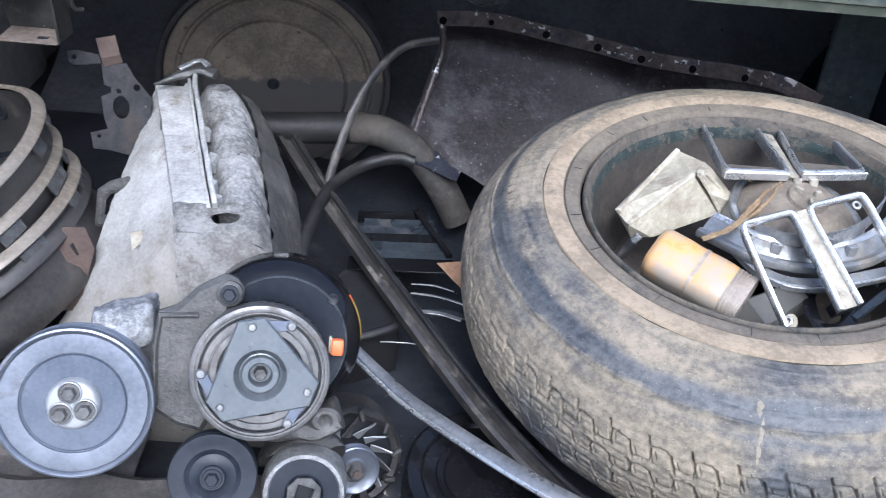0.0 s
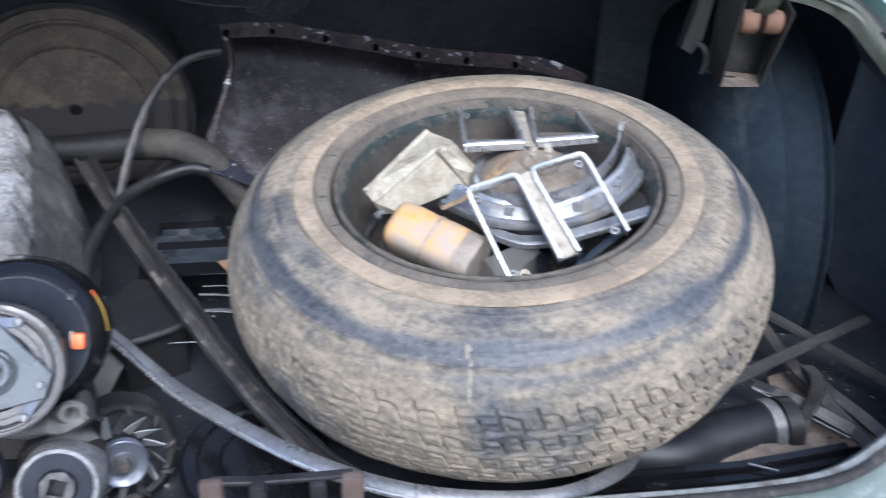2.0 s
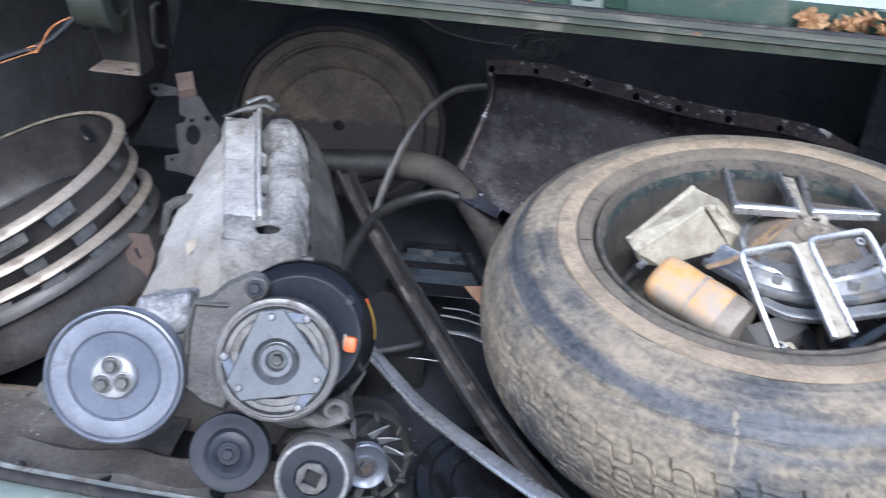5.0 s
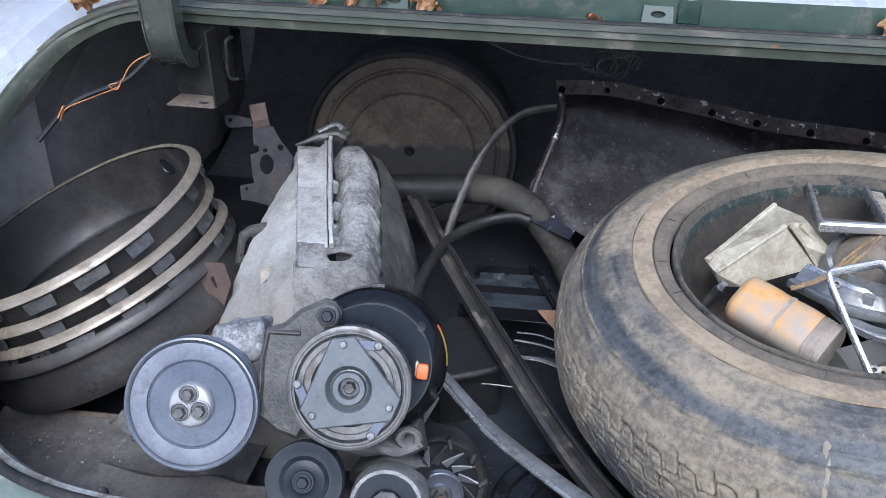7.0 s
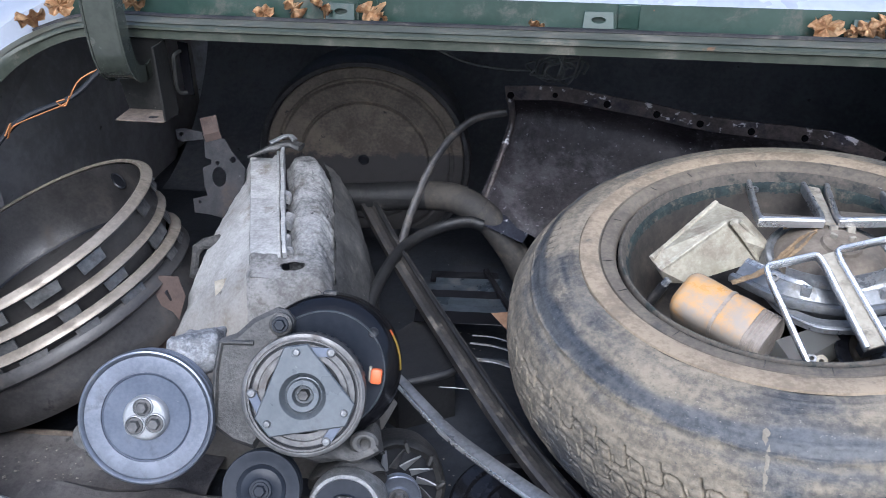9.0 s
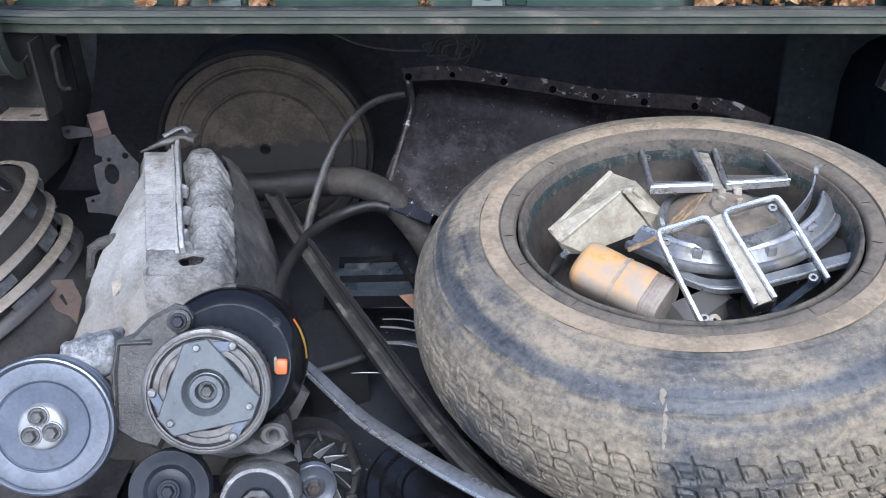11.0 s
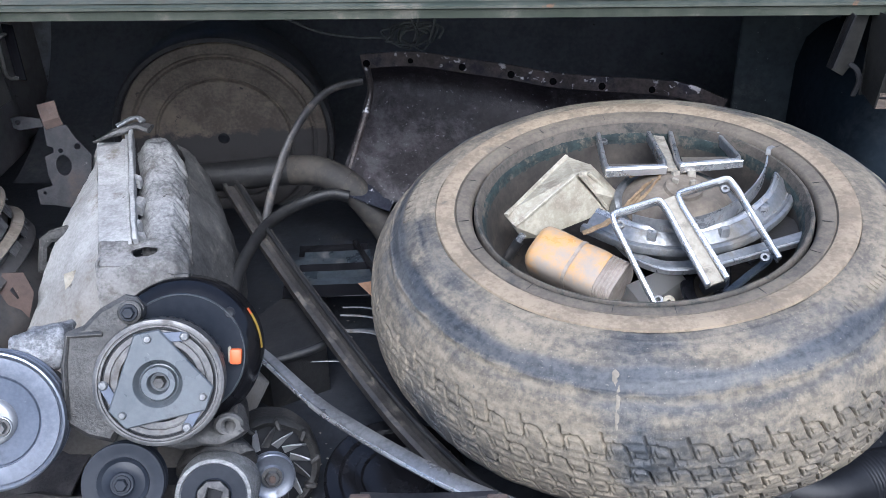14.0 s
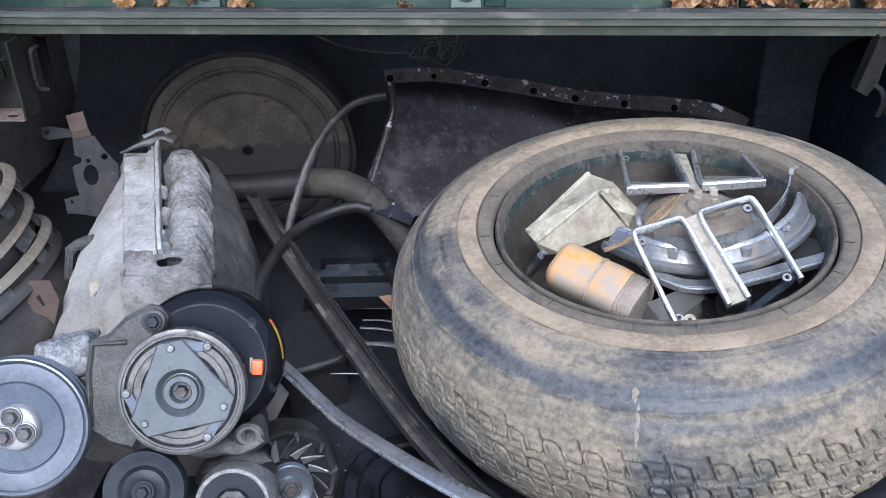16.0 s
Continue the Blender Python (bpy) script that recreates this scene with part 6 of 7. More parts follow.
channel = thing("window_channel", "long grimy brown rubber window channel lying aslant", "rubber channel")
CH = spline([(-0.20, 1.245, 0.155), (-0.10, 1.065, 0.135), (0.025, 0.857, 0.115), (0.125, 0.705, 0.095), (0.20, 0.605, 0.09), (0.235, 0.56, 0.10)], 7)
part("body", sweep(CH, [(-0.014, -0.008), (0.014, -0.008), (0.015, 0.006), (0.009, 0.008), (0.007, 0.001), (-0.002, 0.0), (-0.004, 0.007), (-0.015, 0.006)]), "trim", channel)
part("bead", sweep([p + Vector((0.006, 0.004, 0.010)) for p in CH], round_section(0.004, 8)), "rubber", channel)

strip = thing("chrome_strip", "long dull chrome trim strip curving round under the tyre", "trim strip")
ST = spline([(-0.095, 0.85, 0.108), (-0.045, 0.80, 0.105), (0.0, 0.752, 0.10), (0.047, 0.703, 0.10), (0.157, 0.598, 0.12), (0.235, 0.548, 0.122), (0.31, 0.515, 0.126), (0.39, 0.50, 0.128), (0.46, 0.505, 0.125), (0.53, 0.545, 0.108), (0.565, 0.585, 0.095)], 7)
part("face", sweep(ST, [(-0.0075, -0.003), (0.0075, -0.003), (0.008, 0.001), (0.0055, 0.0025), (-0.0055, 0.0025), (-0.008, 0.001)], (0.25, -0.5, 1), size=lambda f: 0.62 + 0.42 * min(1.0, f * 2.2)), "strip_face", strip, "dull grey face of the strip")
part("edge", sweep([p + Vector((-0.006, -0.006, -0.0035)) for p in ST], flat_section(0.005, 0.007, 0.4), (0.25, -0.5, 1)), "chrome", strip, "bright chrome edge")

latch = thing("latch_plate", "rusty steel latch frame with two upright posts on the sill", "latch")
for x in (0.105, 0.238):
    part("post", moved(box(0.022, 0.012, 0.075, 0.004, 2), Matrix.Translation((x, 0.487, 0.152))), "red_rust", latch, "rust-topped post")
for x in (0.148, 0.205):
    part("post", moved(box(0.016, 0.012, 0.060, 0.003, 2), Matrix.Translation((x, 0.489, 0.150))), "brk", latch)
part("bridge", sweep([(0.105, 0.492, 0.184), (0.145, 0.497, 0.176), (0.20, 0.497, 0.178), (0.238, 0.492, 0.186)], flat_section(0.010, 0.006)), "brk", latch)

# trim rings


def trim_ring(name, at, label, tall, seed):
    rnd = random.Random(seed)
    ob = thing(name, label, "trim ring", "stacked wheel trim rings", at=at)
    lip = part("lip", lathe([(0.187, -0.001), (0.189, 0.0018), (0.192, 0.0020), (0.1975, -0.0025), (0.2012, -0.0060), (0.2018, -0.0080), (0.2000, -0.0090), (0.190, -0.004)], 160, True), "ring_lip", ob, "scuffed bright rolled lip")
    part("fold", lathe([(0.2002, -0.0088), (0.1975, -0.0105), (0.1945, -0.0125), (0.1925, -0.0135)], 144), "ring", lip)
    body = part("band", lathe([(0.193, -0.0115), (0.191, -0.018), (0.188, -0.03), (0.1865, -tall), (0.183, -tall - 0.004), (0.181, -tall), (0.1835, -0.02), (0.186, -0.003)], 144, True), "dark_ring", ob, "dull band")
    a = 0.1
    while a < 6.2:
        w, d = rnd.uniform(0.022, 0.050), rnd.uniform(0.008, 0.016)
        part("spring_clip", rough(hull([(0.1955, -w / 2, -0.012), (0.1955, w / 2, -0.012), (0.1970, w / 2 * 0.9, -0.013 - d), (0.1970, -w / 2 * 0.95, -0.014 - d), (0.193, -w / 2, -0.012), (0.193, w / 2, -0.012), (0.1945, w / 2 * 0.9, -0.013 - d), (0.1945, -w / 2 * 0.95, -0.014 - d)]), 0.001, 60), "ring", body, "", Matrix.Rotation(a, 4, "Z"))
        a += w / 0.19 + rnd.uniform(0.04, 0.30)
    return ob


RN = (-0.363, -0.115, 0.925)
trim_ring("trim_ring", axis((-0.607, 0.866, 0.249), RN), "wide pale steel wheel trim ring on top of the stack", 0.05, 1)
trim_ring("trim_ring", axis((-0.597, 0.868, 0.207), (-0.35, -0.09, 0.93)), "tarnished wheel trim ring in the middle of the stack", 0.035, 2)
trim_ring("trim_ring", axis((-0.578, 0.866, 0.172), (-0.38, -0.04, 0.92)), "tarnished wheel trim ring low in the stack", 0.03, 3)
base = thing("steel_wheel", "dark dusty steel wheel under the trim rings", "wheel", at=axis((-0.570, 0.868, 0.132), (-0.38, -0.04, 0.92)))
part("flange", lathe([(0.199, 0.022), (0.206, 0.016), (0.208, 0.006), (0.204, 0.002), (0.199, 0.0)], 112), "dark_ring", base, "rolled wheel flange")
part("barrel", lathe([(0.199, 0.0), (0.2, -0.02), (0.205, -0.035), (0.206, -0.050), (0.200, -0.06), (0.17, -0.02), (0.16, 0.0)], 112), "dark_ring", base, "grimy barrel")
part("wheel_disc", lathe([(0.16, 0.0), (0.12, 0.012), (0.05, 0.0), (0.03, -0.005)], 96), "dark_ring", base)
tag = part("riveted_tag", moved(box(0.034, 0.016, 0.002, 0.0006, 1), axis((0.2065, -0.026, -0.012), (1, -0.12, 0.0), (0, 1, 0))), "brk", base, "small riveted brown tag")
for d in (-0.009, 0.009):
    part("rivet", lathe([(0, 0.002), (0.002, 0.0015), (0.0026, 0)], 10), "ring_lip", tag, "", axis((0.2065, -0.026, -0.012), (1, -0.12, 0.0), (0, 1, 0)) @ Matrix.Translation((d, 0, 0.001)))
dish = thing("hub_cap", "dull grey deep-dished wheel cover inside the rings", "hub cap", at=axis((-0.607, 0.866, 0.249), RN))
part("wall", lathe([(0.1835, -0.006), (0.182, -0.02), (0.179, -0.06), (0.172, -0.085), (0.168, -0.09)], 112), "dark_ring", dish, "smooth dusty inner wall")
part("groove", lathe([(0.168, -0.09), (0.165, -0.098), (0.160, -0.096)], 112), "black", dish)
part("floor_disc", lathe([(0.160, -0.096), (0.15, -0.088), (0.10, -0.085), (0.05, -0.08), (0.0, -0.08)], 96), "dark_ring", dish, "sunken dusty middle")
part("wall_hole", lathe([(0.0, -0.0015), (0.012, -0.001), (0.0135, 0.0012), (0.0155, 0.0)], 24), "black", dish, "round hole with a rolled edge", axis((0.0550, 0.1705, -0.030), (-0.307, -0.951, 0.05)))
flag = thing("rust_scrap", "flaking red-brown rusty scrap hanging behind the rings", "scrap metal")
part("sheet", rough(moved(plate([(-0.022, -0.05), (0.012, -0.055), (0.03, 0.02), (0.022, 0.05), (-0.006, 0.052), (-0.018, 0.01)], 0.004), axis((-0.385, 0.815, 0.175), (0.5, -0.8, 0.3))), 0.004, 50), "red_rust", flag)

# slotted bracket on the left
BK = axis((-0.385, 1.058, 0.271), (0.25, -0.85, 0.45), (1, 0.3, 0)) @ Matrix.Diagonal((0.98, 0.98, 1, 1))
brk = thing("slotted_bracket", "worn grey slotted metal bracket standing in the corner", "bracket", at=BK)
part("plate", plate([(-0.0197, 0.0598), (0.013, 0.059), (0.0227, 0.0383), (0.0421, 0.010), (0.0379, -0.0147), (0.0232, -0.0427), (0.0053, -0.0687), (-0.0201, -0.060), (-0.0429, -0.0556), (-0.0439, -0.033), (-0.0211, -0.0293), (-0.0244, -0.0136), (-0.0249, 0.0153), (-0.0115, 0.0202), (-0.011, 0.0271), (-0.0197, 0.031)], 0.003, [ring_of(20, 0.0105, 0.0, -0.001, 0.0155), ring_of(12, 0.0045, 0.0233, 0.025), ring_of(10, 0.003, -0.001, 0.0214), ring_of(8, 0.002, -0.0331, -0.0389)], 0.0006), "brk", brk)
part("tab", sweep([(-0.004, 0.058, 0.001), (-0.006, 0.068, 0.008), (-0.010, 0.0945, 0.004)], flat_section(0.026, 0.003), (0, 0, 1)), "red_rust", brk, "brown upper tab")
part("ear", plate([(-0.0625, 0.0782), (-0.0506, 0.0798), (-0.0215, 0.0725), (-0.0186, 0.0597), (-0.0535, 0.0583), (-0.0609, 0.0633)], 0.003, [ring_of(10, 0.003, -0.0536, 0.0703)], 0.0006), "brk", brk)

# stack of slats and dark parts in the middle
grille = thing("grille_slats", "stack of blue-grey metal grille slats", "grille")
for k in range(7):
    y, z = 1.128 - 0.0255 * k, 0.074 + 0.0035 * k
    part("slat", sweep([(-0.062 + 0.012 * (k % 2), y, z), (0.0, y + 0.002, z + 0.001), (0.052 + 0.006 * k, y + 0.006, z + 0.002)], flat_section(0.024, 0.003), (0.02, -0.30 + 0.10 * (k % 3), 1)), "slat" if k % 3 else "black_gloss", grille)
part("end_rail", sweep([(0.030, 1.145, 0.082), (0.082, 1.005, 0.098)], flat_section(0.010, 0.008)), "black_gloss", grille)
for a, b, w in (((0.030, 0.926, 0.088), (0.105, 0.906, 0.090), 0.004), ((0.040, 0.890, 0.086), (0.10, 0.878, 0.086), 0.007), ((0.030, 0.957, 0.080), (0.09, 0.944, 0.082), 0.003), ((-0.030, 0.850, 0.060), (0.075, 0.849, 0.060), 0.0018), ((0.05, 0.905, 0.075), (0.11, 0.893, 0.078), 0.010)):
    t = thing("thin_trim", "narrow bright trim strip among the dark parts", "trim strip", "narrow trims")
    part("blade", sweep(spline([a, tuple((p + q) / 2 + 0.002 for p, q in zip(a, b)), b], 4), flat_section(w, 0.002)), "silver" if w < 0.009 else "slat", t)
card = thing("cardboard_scrap", "torn brown cardboard scrap beside the tyre", "cardboard")
part("sheet", rough(moved(plate([(-0.018, 0.014), (0.022, -0.022), (0.034, 0.01), (0.02, 0.018)], 0.002), axis((0.078, 0.90, 0.145), (-0.2, -0.6, 0.75))), 0.002, 40), "card", card)
bin_ = thing("plastic_tray", "black plastic tray under the grille slats", "tray")
part("top", rough(hull([(-0.092, 0.935, 0.080), (-0.055, 0.990, 0.084), (0.002, 0.948, 0.088), (0.016, 0.862, 0.086), (-0.058, 0.822, 0.084), (-0.10, 0.85, 0.080), (-0.09, 0.94, 0.0), (0.0, 0.95, 0.0), (0.016, 0.862, 0.0), (-0.058, 0.822, 0.0), (-0.10, 0.85, 0.0)]), 0.002, 30), "tray", bin_)
part("edge", sweep(spline([(-0.100, 0.822, 0.084), (-0.058, 0.818, 0.088), (-0.018, 0.832, 0.090), (0.017, 0.858, 0.090), (0.012, 0.90, 0.088)], 6), round_section(0.0065, 10)), "tray", bin_, "rolled edge")
lid = thing("plastic_pot", "round glossy black plastic pot on the trunk floor", "pot", at=axis((0.125, 0.655, 0.04), (0.05, -0.15, 1)))
part("top", lathe([(0.0, 0.0), (0.04, 0.0), (0.043, 0.003), (0.05, 0.003), (0.052, 0.0), (0.066, 0.0)], 64), "black_gloss", lid)
part("raised_rim", lathe([(0.066, 0.0), (0.07, 0.004), (0.084, 0.004), (0.088, 0.0)], 64), "black_gloss", lid)
part("side", lathe([(0.088, 0.0), (0.088, -0.04), (0.0, -0.04)], 64), "black", lid)
beam = thing("frame_beam", "brown greasy steel beam under the pulleys", "beam")
part("box_beam", rough(rough(sweep([(-0.46 + 0.02 * k, 0.556 + 0.0012 * k, 0.050 + 0.004 * math.sin(k * 0.9)) for k in range(22)], flat_section(0.066, 0.062, 0.2)), 0.006, 22), 0.002, 90), "beam", beam, "", None, 30)
part("upper_lug", rough(hull([(-0.40, 0.60, 0.09), (-0.34, 0.59, 0.10), (-0.335, 0.60, 0.125), (-0.37, 0.61, 0.13), (-0.41, 0.615, 0.10), (-0.40, 0.63, 0.06), (-0.33, 0.63, 0.06)]), 0.004, 40), "beam", beam, "rough bolted lug")
for x, y, z, r in ((-0.17, 0.548, 0.082, 0.007), (-0.30, 0.543, 0.083, 0.004), (-0.40, 0.538, 0.083, 0.005)):
    part("hole", lathe([(0.0, 0.0), (r, 0.0), (r + 0.002, 0.0012), (r + 0.003, -0.001)], 14), "black", beam, "", axis((x, y, z), (0, -0.35, 1)))
bolt(beam, axis((-0.385, 0.60, 0.121), (0, -0.5, 0.85)), 0.006, 0.006, 0.008, "cast")
floor_rag = thing("floor_sheet", "brown-grey dirty steel sheet with a turned edge", "steel sheet")
bmf = bmesh.new()
bmesh.ops.create_grid(bmf, x_segments=60, y_segments=30, size=0.5)
for v in bmf.verts:
    u, w = v.co.x, v.co.y
    v.co = Vector((-0.455 + u * 0.38, 0.615 + w * 0.165 + 0.02 * u, 0.040 + 0.006 * max(0.0, (w - 0.44) * 16) + 0.004 * noise.noise(Vector((u * 5, w * 4, 2))) + 0.0015 * noise.noise(Vector((u * 30, w * 16, 5)))))
bmesh.ops.solidify(bmf, geom=bmf.faces[:], thickness=0.003)
part("sheet", bmf, "beam", floor_rag)
part("turned_edge", rough(sweep([(-0.640 + 0.02 * k, 0.690 + 0.0011 * k, 0.046) for k in range(18)], round_section(0.004, 8)), 0.0012, 60), "earth", floor_rag, "worn turned edge")

# right of the tyre
hose2 = thing("inlet_hose", "black ribbed rubber hose with a steel clamp", "hose")
HP = spline([(0.56, 0.62, 0.06), (0.63, 0.615, 0.055), (0.69, 0.635, 0.056), (0.765, 0.652, 0.056), (0.80, 0.655, 0.056)], 40)
part("pipe", sweep(HP, round_section(0.034, 24), size=lambda f: 1.0 + (0.012 * math.sin(f * 330) if 0.40 < f < 0.66 else 0)), "black", hose2)
part("clamp", sweep([(0.757, 0.651, 0.056), (0.772, 0.653, 0.056)], round_section(0.037, 32)), "silver", hose2, "bright steel hose clamp")
part("cuff", sweep([(0.777, 0.653, 0.056), (0.797, 0.6545, 0.056)], round_section(0.0375, 32)), "rubber", hose2)
RIBS = [(0.6 * a, 0.7 * b) for a, b in [(-0.012, -0.006), (0.012, -0.006), (0.012, 0.003), (0.009, 0.007), (0.006, 0.003), (0.003, 0.007), (0.0, 0.003), (-0.003, 0.007), (-0.006, 0.003), (-0.009, 0.007), (-0.012, 0.003)]]
for a, b, lab in (((0.735, 0.722, 0.070), (1.019, 0.863, 0.06), "weathered grey ribbed rubber bar leaning across the floor"), ((0.862, 0.905, 0.055), (1.013, 0.722, 0.035), "dark grimy ribbed rubber bar crossing another")):
    w = thing("ribbed_bar", lab, "bar", "loose bars")
    part("stick", rough(sweep([Vector(a).lerp(Vector(b), k / 8) for k in range(9)], RIBS), 0.0015, 30), "wood", w)
rail = thing("floor_rail", "long black rubber-edged rail along the sill", "rail")
part("bar", sweep([(0.50, 0.566, 0.055), (0.70, 0.572, 0.058), (0.845, 0.592, 0.06)], [(-0.016, -0.02), (0.016, -0.02), (0.016, 0.004), (0.012, 0.010), (0.004, 0.010), (0.002, 0.003), (-0.002, 0.003), (-0.005, 0.012), (-0.013, 0.014), (-0.016, 0.010)]), "black_gloss", rail)
part("dirt_shelf", rough(sweep([(0.50 + 0.03 * k, 0.592 + 0.0025 * k, 0.054 + 0.004 * math.sin(k)) for k in range(12)], flat_section(0.042, 0.014)), 0.005, 40), "earth", rail, "brown dirt caked behind the rail")
for pts in ([(0.882, 0.770, 0.05), (0.876, 0.735, 0.058), (0.851, 0.694, 0.062), (0.82, 0.66, 0.06), (0.796, 0.635, 0.055)], [(0.865, 0.883, 0.04), (0.866, 0.82, 0.04), (0.875, 0.764, 0.04), (0.895, 0.70, 0.03), (0.915, 0.645, 0.02)], [(0.90, 0.80, 0.02), (0.905, 0.74, 0.03), (0.935, 0.68, 0.025), (0.95, 0.64, 0.02)], [(0.79, 0.745, 0.045), (0.84, 0.715, 0.04), (0.90, 0.665, 0.03)]):
    t = thing("rubber_offcut", "curled grey rubber offcut on the floor", "rubber strip", "rubber offcuts")
    part("strip", sweep(spline(pts, 6), flat_section(0.018, 0.006), twist=(0, 50)), "trim", t)
for a, b in (((0.785, 0.779, 0.05), (0.805, 0.770, 0.05)), ((0.782, 0.729, 0.052), (0.888, 0.651, 0.03)), ((0.705, 0.577, 0.075), (0.736, 0.564, 0.075))):
    t = thing("bright_rod", "short bright metal rod in the grit", "rod", "bright rods")
    part("rod", sweep([a, b], round_section(0.0018, 8)), "silver", t)
pan = thing("rusty_plate", "brown dirt-covered perforated sheet on the floor", "plate")
part("sheet", rough(plate([(-0.07, -0.06), (0.06, -0.065), (0.085, -0.03), (0.05, 0.05), (0.0, 0.085), (-0.03, 0.075), (-0.05, 0.0)], 0.004, [ring_of(8, 0.0025, -0.045 + 0.016 * k, -0.045 - 0.001 * k) for k in range(6)]), 0.002, 30), "earth", pan, "", Matrix.Translation((0.87, 0.715, 0.014)))
# Added out of sight so that the tyre does not float.
mat = thing("support_block", "unseen block added to hold up the tyre", "rubber mat")
part("fold", rough(lathe([(0.0, 0.0), (0.20, 0.0), (0.21, 0.01), (0.205, 0.05), (0.19, 0.098), (0.0, 0.105)], 40), 0.006, 12), "rubber", mat, "", Matrix.Translation((0.45, 0.87, 0.0)))

def grit(name, label, spots, count, seed):
    """Loose crumbs and flakes strewn over patches of the floor. spots: middle, reach and height of each patch."""
    rnd = random.Random(seed)
    bm = bmesh.new()
    for _ in range(count):
        x, y, rx, ry, z = rnd.choice(spots)
        c = Vector((x + rnd.gauss(0, rx), y + rnd.gauss(0, ry), z))
        r = 0.0012 + 0.0022 * rnd.random() ** 3
        ring = [bm.verts.new(c + Vector((r * rnd.uniform(0.5, 1.3) * math.cos(a), r * rnd.uniform(0.5, 1.3) * math.sin(a), rnd.uniform(0, 0.4) * r))) for a in (0.0, 1.57, 3.14, 4.71)]
        top = bm.verts.new(c + Vector((0, 0, r * rnd.uniform(0.6, 1.1))))
        for k in range(4):
            bm.faces.new((ring[k], ring[(k + 1) % 4], top))
        bm.faces.new(ring[::-1])
    return tagged(part(name, bm, "grit", None, "", None, 0), label, "grit", kind="stuff")


grit("floor_grit", "pale crumbs and flakes strewn on the trunk floor", [(0.92, 0.80, 0.08, 0.08, 0.001), (0.85, 0.70, 0.06, 0.04, 0.018), (-0.02, 0.72, 0.06, 0.06, 0.001), (0.05, 0.66, 0.06, 0.05, 0.001), (-0.5, 0.64, 0.07, 0.03, 0.044), (-0.03, 1.05, 0.06, 0.06, 0.001), (-0.34, 1.15, 0.06, 0.06, 0.001)], 520, 5)

# ---- hinges, wires and leaves ----


def hinge(x, z):
    """A gooseneck arm on a folded bracket. x, z: the middle and the foot of the bracket."""
    ob = thing("gooseneck_hinge", "green gooseneck lid hinge on a folded steel bracket", "hinge", "trunk lid hinges")
    part("bracket", plate([(-0.040, 0.0), (0.034, 0.0), (0.031, 0.110), (-0.060, 0.110), (-0.052, 0.075)], 0.003), "hinge_dark", ob, "dark folded bracket", axis((x, 1.032, z), (0, -1, 0.0), (1, 0, 0)))
    part("ledge", box(0.074, 0.046, 0.003, 0.0008, 1, (x - 0.003, 1.009, z + 0.0015)), "earth", ob, "dusty bracket ledge")
    part("flange", hull([(x + 0.034, 1.032, z), (x + 0.034, 0.988, z + 0.002), (x + 0.030, 0.995, z + 0.108), (x + 0.030, 1.032, z + 0.108), (x + 0.037, 1.032, z), (x + 0.037, 0.988, z + 0.002), (x + 0.033, 0.995, z + 0.108), (x + 0.033, 1.032, z + 0.108)]), "hinge_dark", ob)
    part("slot", box(0.012, 0.006, 0.0008, 0, 1, (x + 0.012, 1.0, z + 0.0034)), "black", ob)
    arm = spline([(x, 1.04, 0.455), (x, 1.01, 0.446), (x, 0.985, 0.452), (x, 0.970, 0.475), (x, 0.964, 0.52), (x, 0.966, 0.575), (x, 0.985, 0.64), (x, 1.03, 0.71)], 6)
    shift = -0.018
    part("arm", sweep([p + Vector((shift, 0, 0)) for p in arm], flat_section(0.044, 0.005), (0, -1, 0.0)), "arm_green", ob, "curved green hinge arm")
    for d in (-0.0235, 0.0235):
        part("arm_web", sweep([p + Vector((shift + d, 0.008, 0.003)) for p in arm], flat_section(0.003, 0.024), (0, -1, 0.0)), "arm_green", ob)
    return ob


hinge(-0.458, 0.384)


def sheet(points, shift, thick=0.0025):
    """A flat sheet with straight edges, thickened one way."""
    d = Vector(shift).normalized() * thick
    return hull([Vector(p) for p in points] + [Vector(p) + d for p in points])


right = thing("gooseneck_hinge", "dark folded lid hinge bracket with rusty spring rollers", "hinge", "trunk lid hinges")
part("cheek", sheet([(0.748, 1.03, 0.50), (0.765, 0.985, 0.50), (0.758, 0.985, 0.382), (0.758, 1.03, 0.388)], (1, 0, 0)), "hinge_dark", right)
part("cheek", sheet([(0.838, 1.03, 0.50), (0.838, 0.985, 0.485), (0.815, 0.985, 0.382), (0.836, 1.03, 0.380)], (1, 0, 0)), "hinge_dark", right)
ledge = part("ledge", sheet([(0.760, 0.985, 0.381), (0.8145, 0.985, 0.381), (0.8355, 1.03, 0.379), (0.761, 1.03, 0.386)], (0, 0, 1)), "earth", right, "dusty folded ledge")
part("slot", box(0.014, 0.005, 0.0008, 0, 1, (0.781, 1.008, 0.3872)), "black", ledge)
part("back", sheet([(0.758, 1.034, 0.382), (0.836, 1.034, 0.380), (0.838, 1.034, 0.50), (0.75, 1.034, 0.50)], (0, 1, 0)), "hinge_dark", right)
for x in (0.786, 0.820):
    part("roller", lathe([(0.0, 0.013), (0.010, 0.013), (0.0155, 0.010), (0.017, 0.0), (0.0155, -0.010), (0.010, -0.013), (0.0, -0.013)], 28), "roller", right, "orange-brown rusty roller", axis((x, 1.002, 0.468), (1, -0.25, 0)))
part("arm", sweep(spline([(0.80, 1.01, 0.47), (0.80, 0.985, 0.50), (0.80, 0.975, 0.55), (0.80, 0.985, 0.62), (0.80, 1.03, 0.70)], 5), flat_section(0.028, 0.005), (0, -1, 0)), "lip", right, "dark green lid arm")
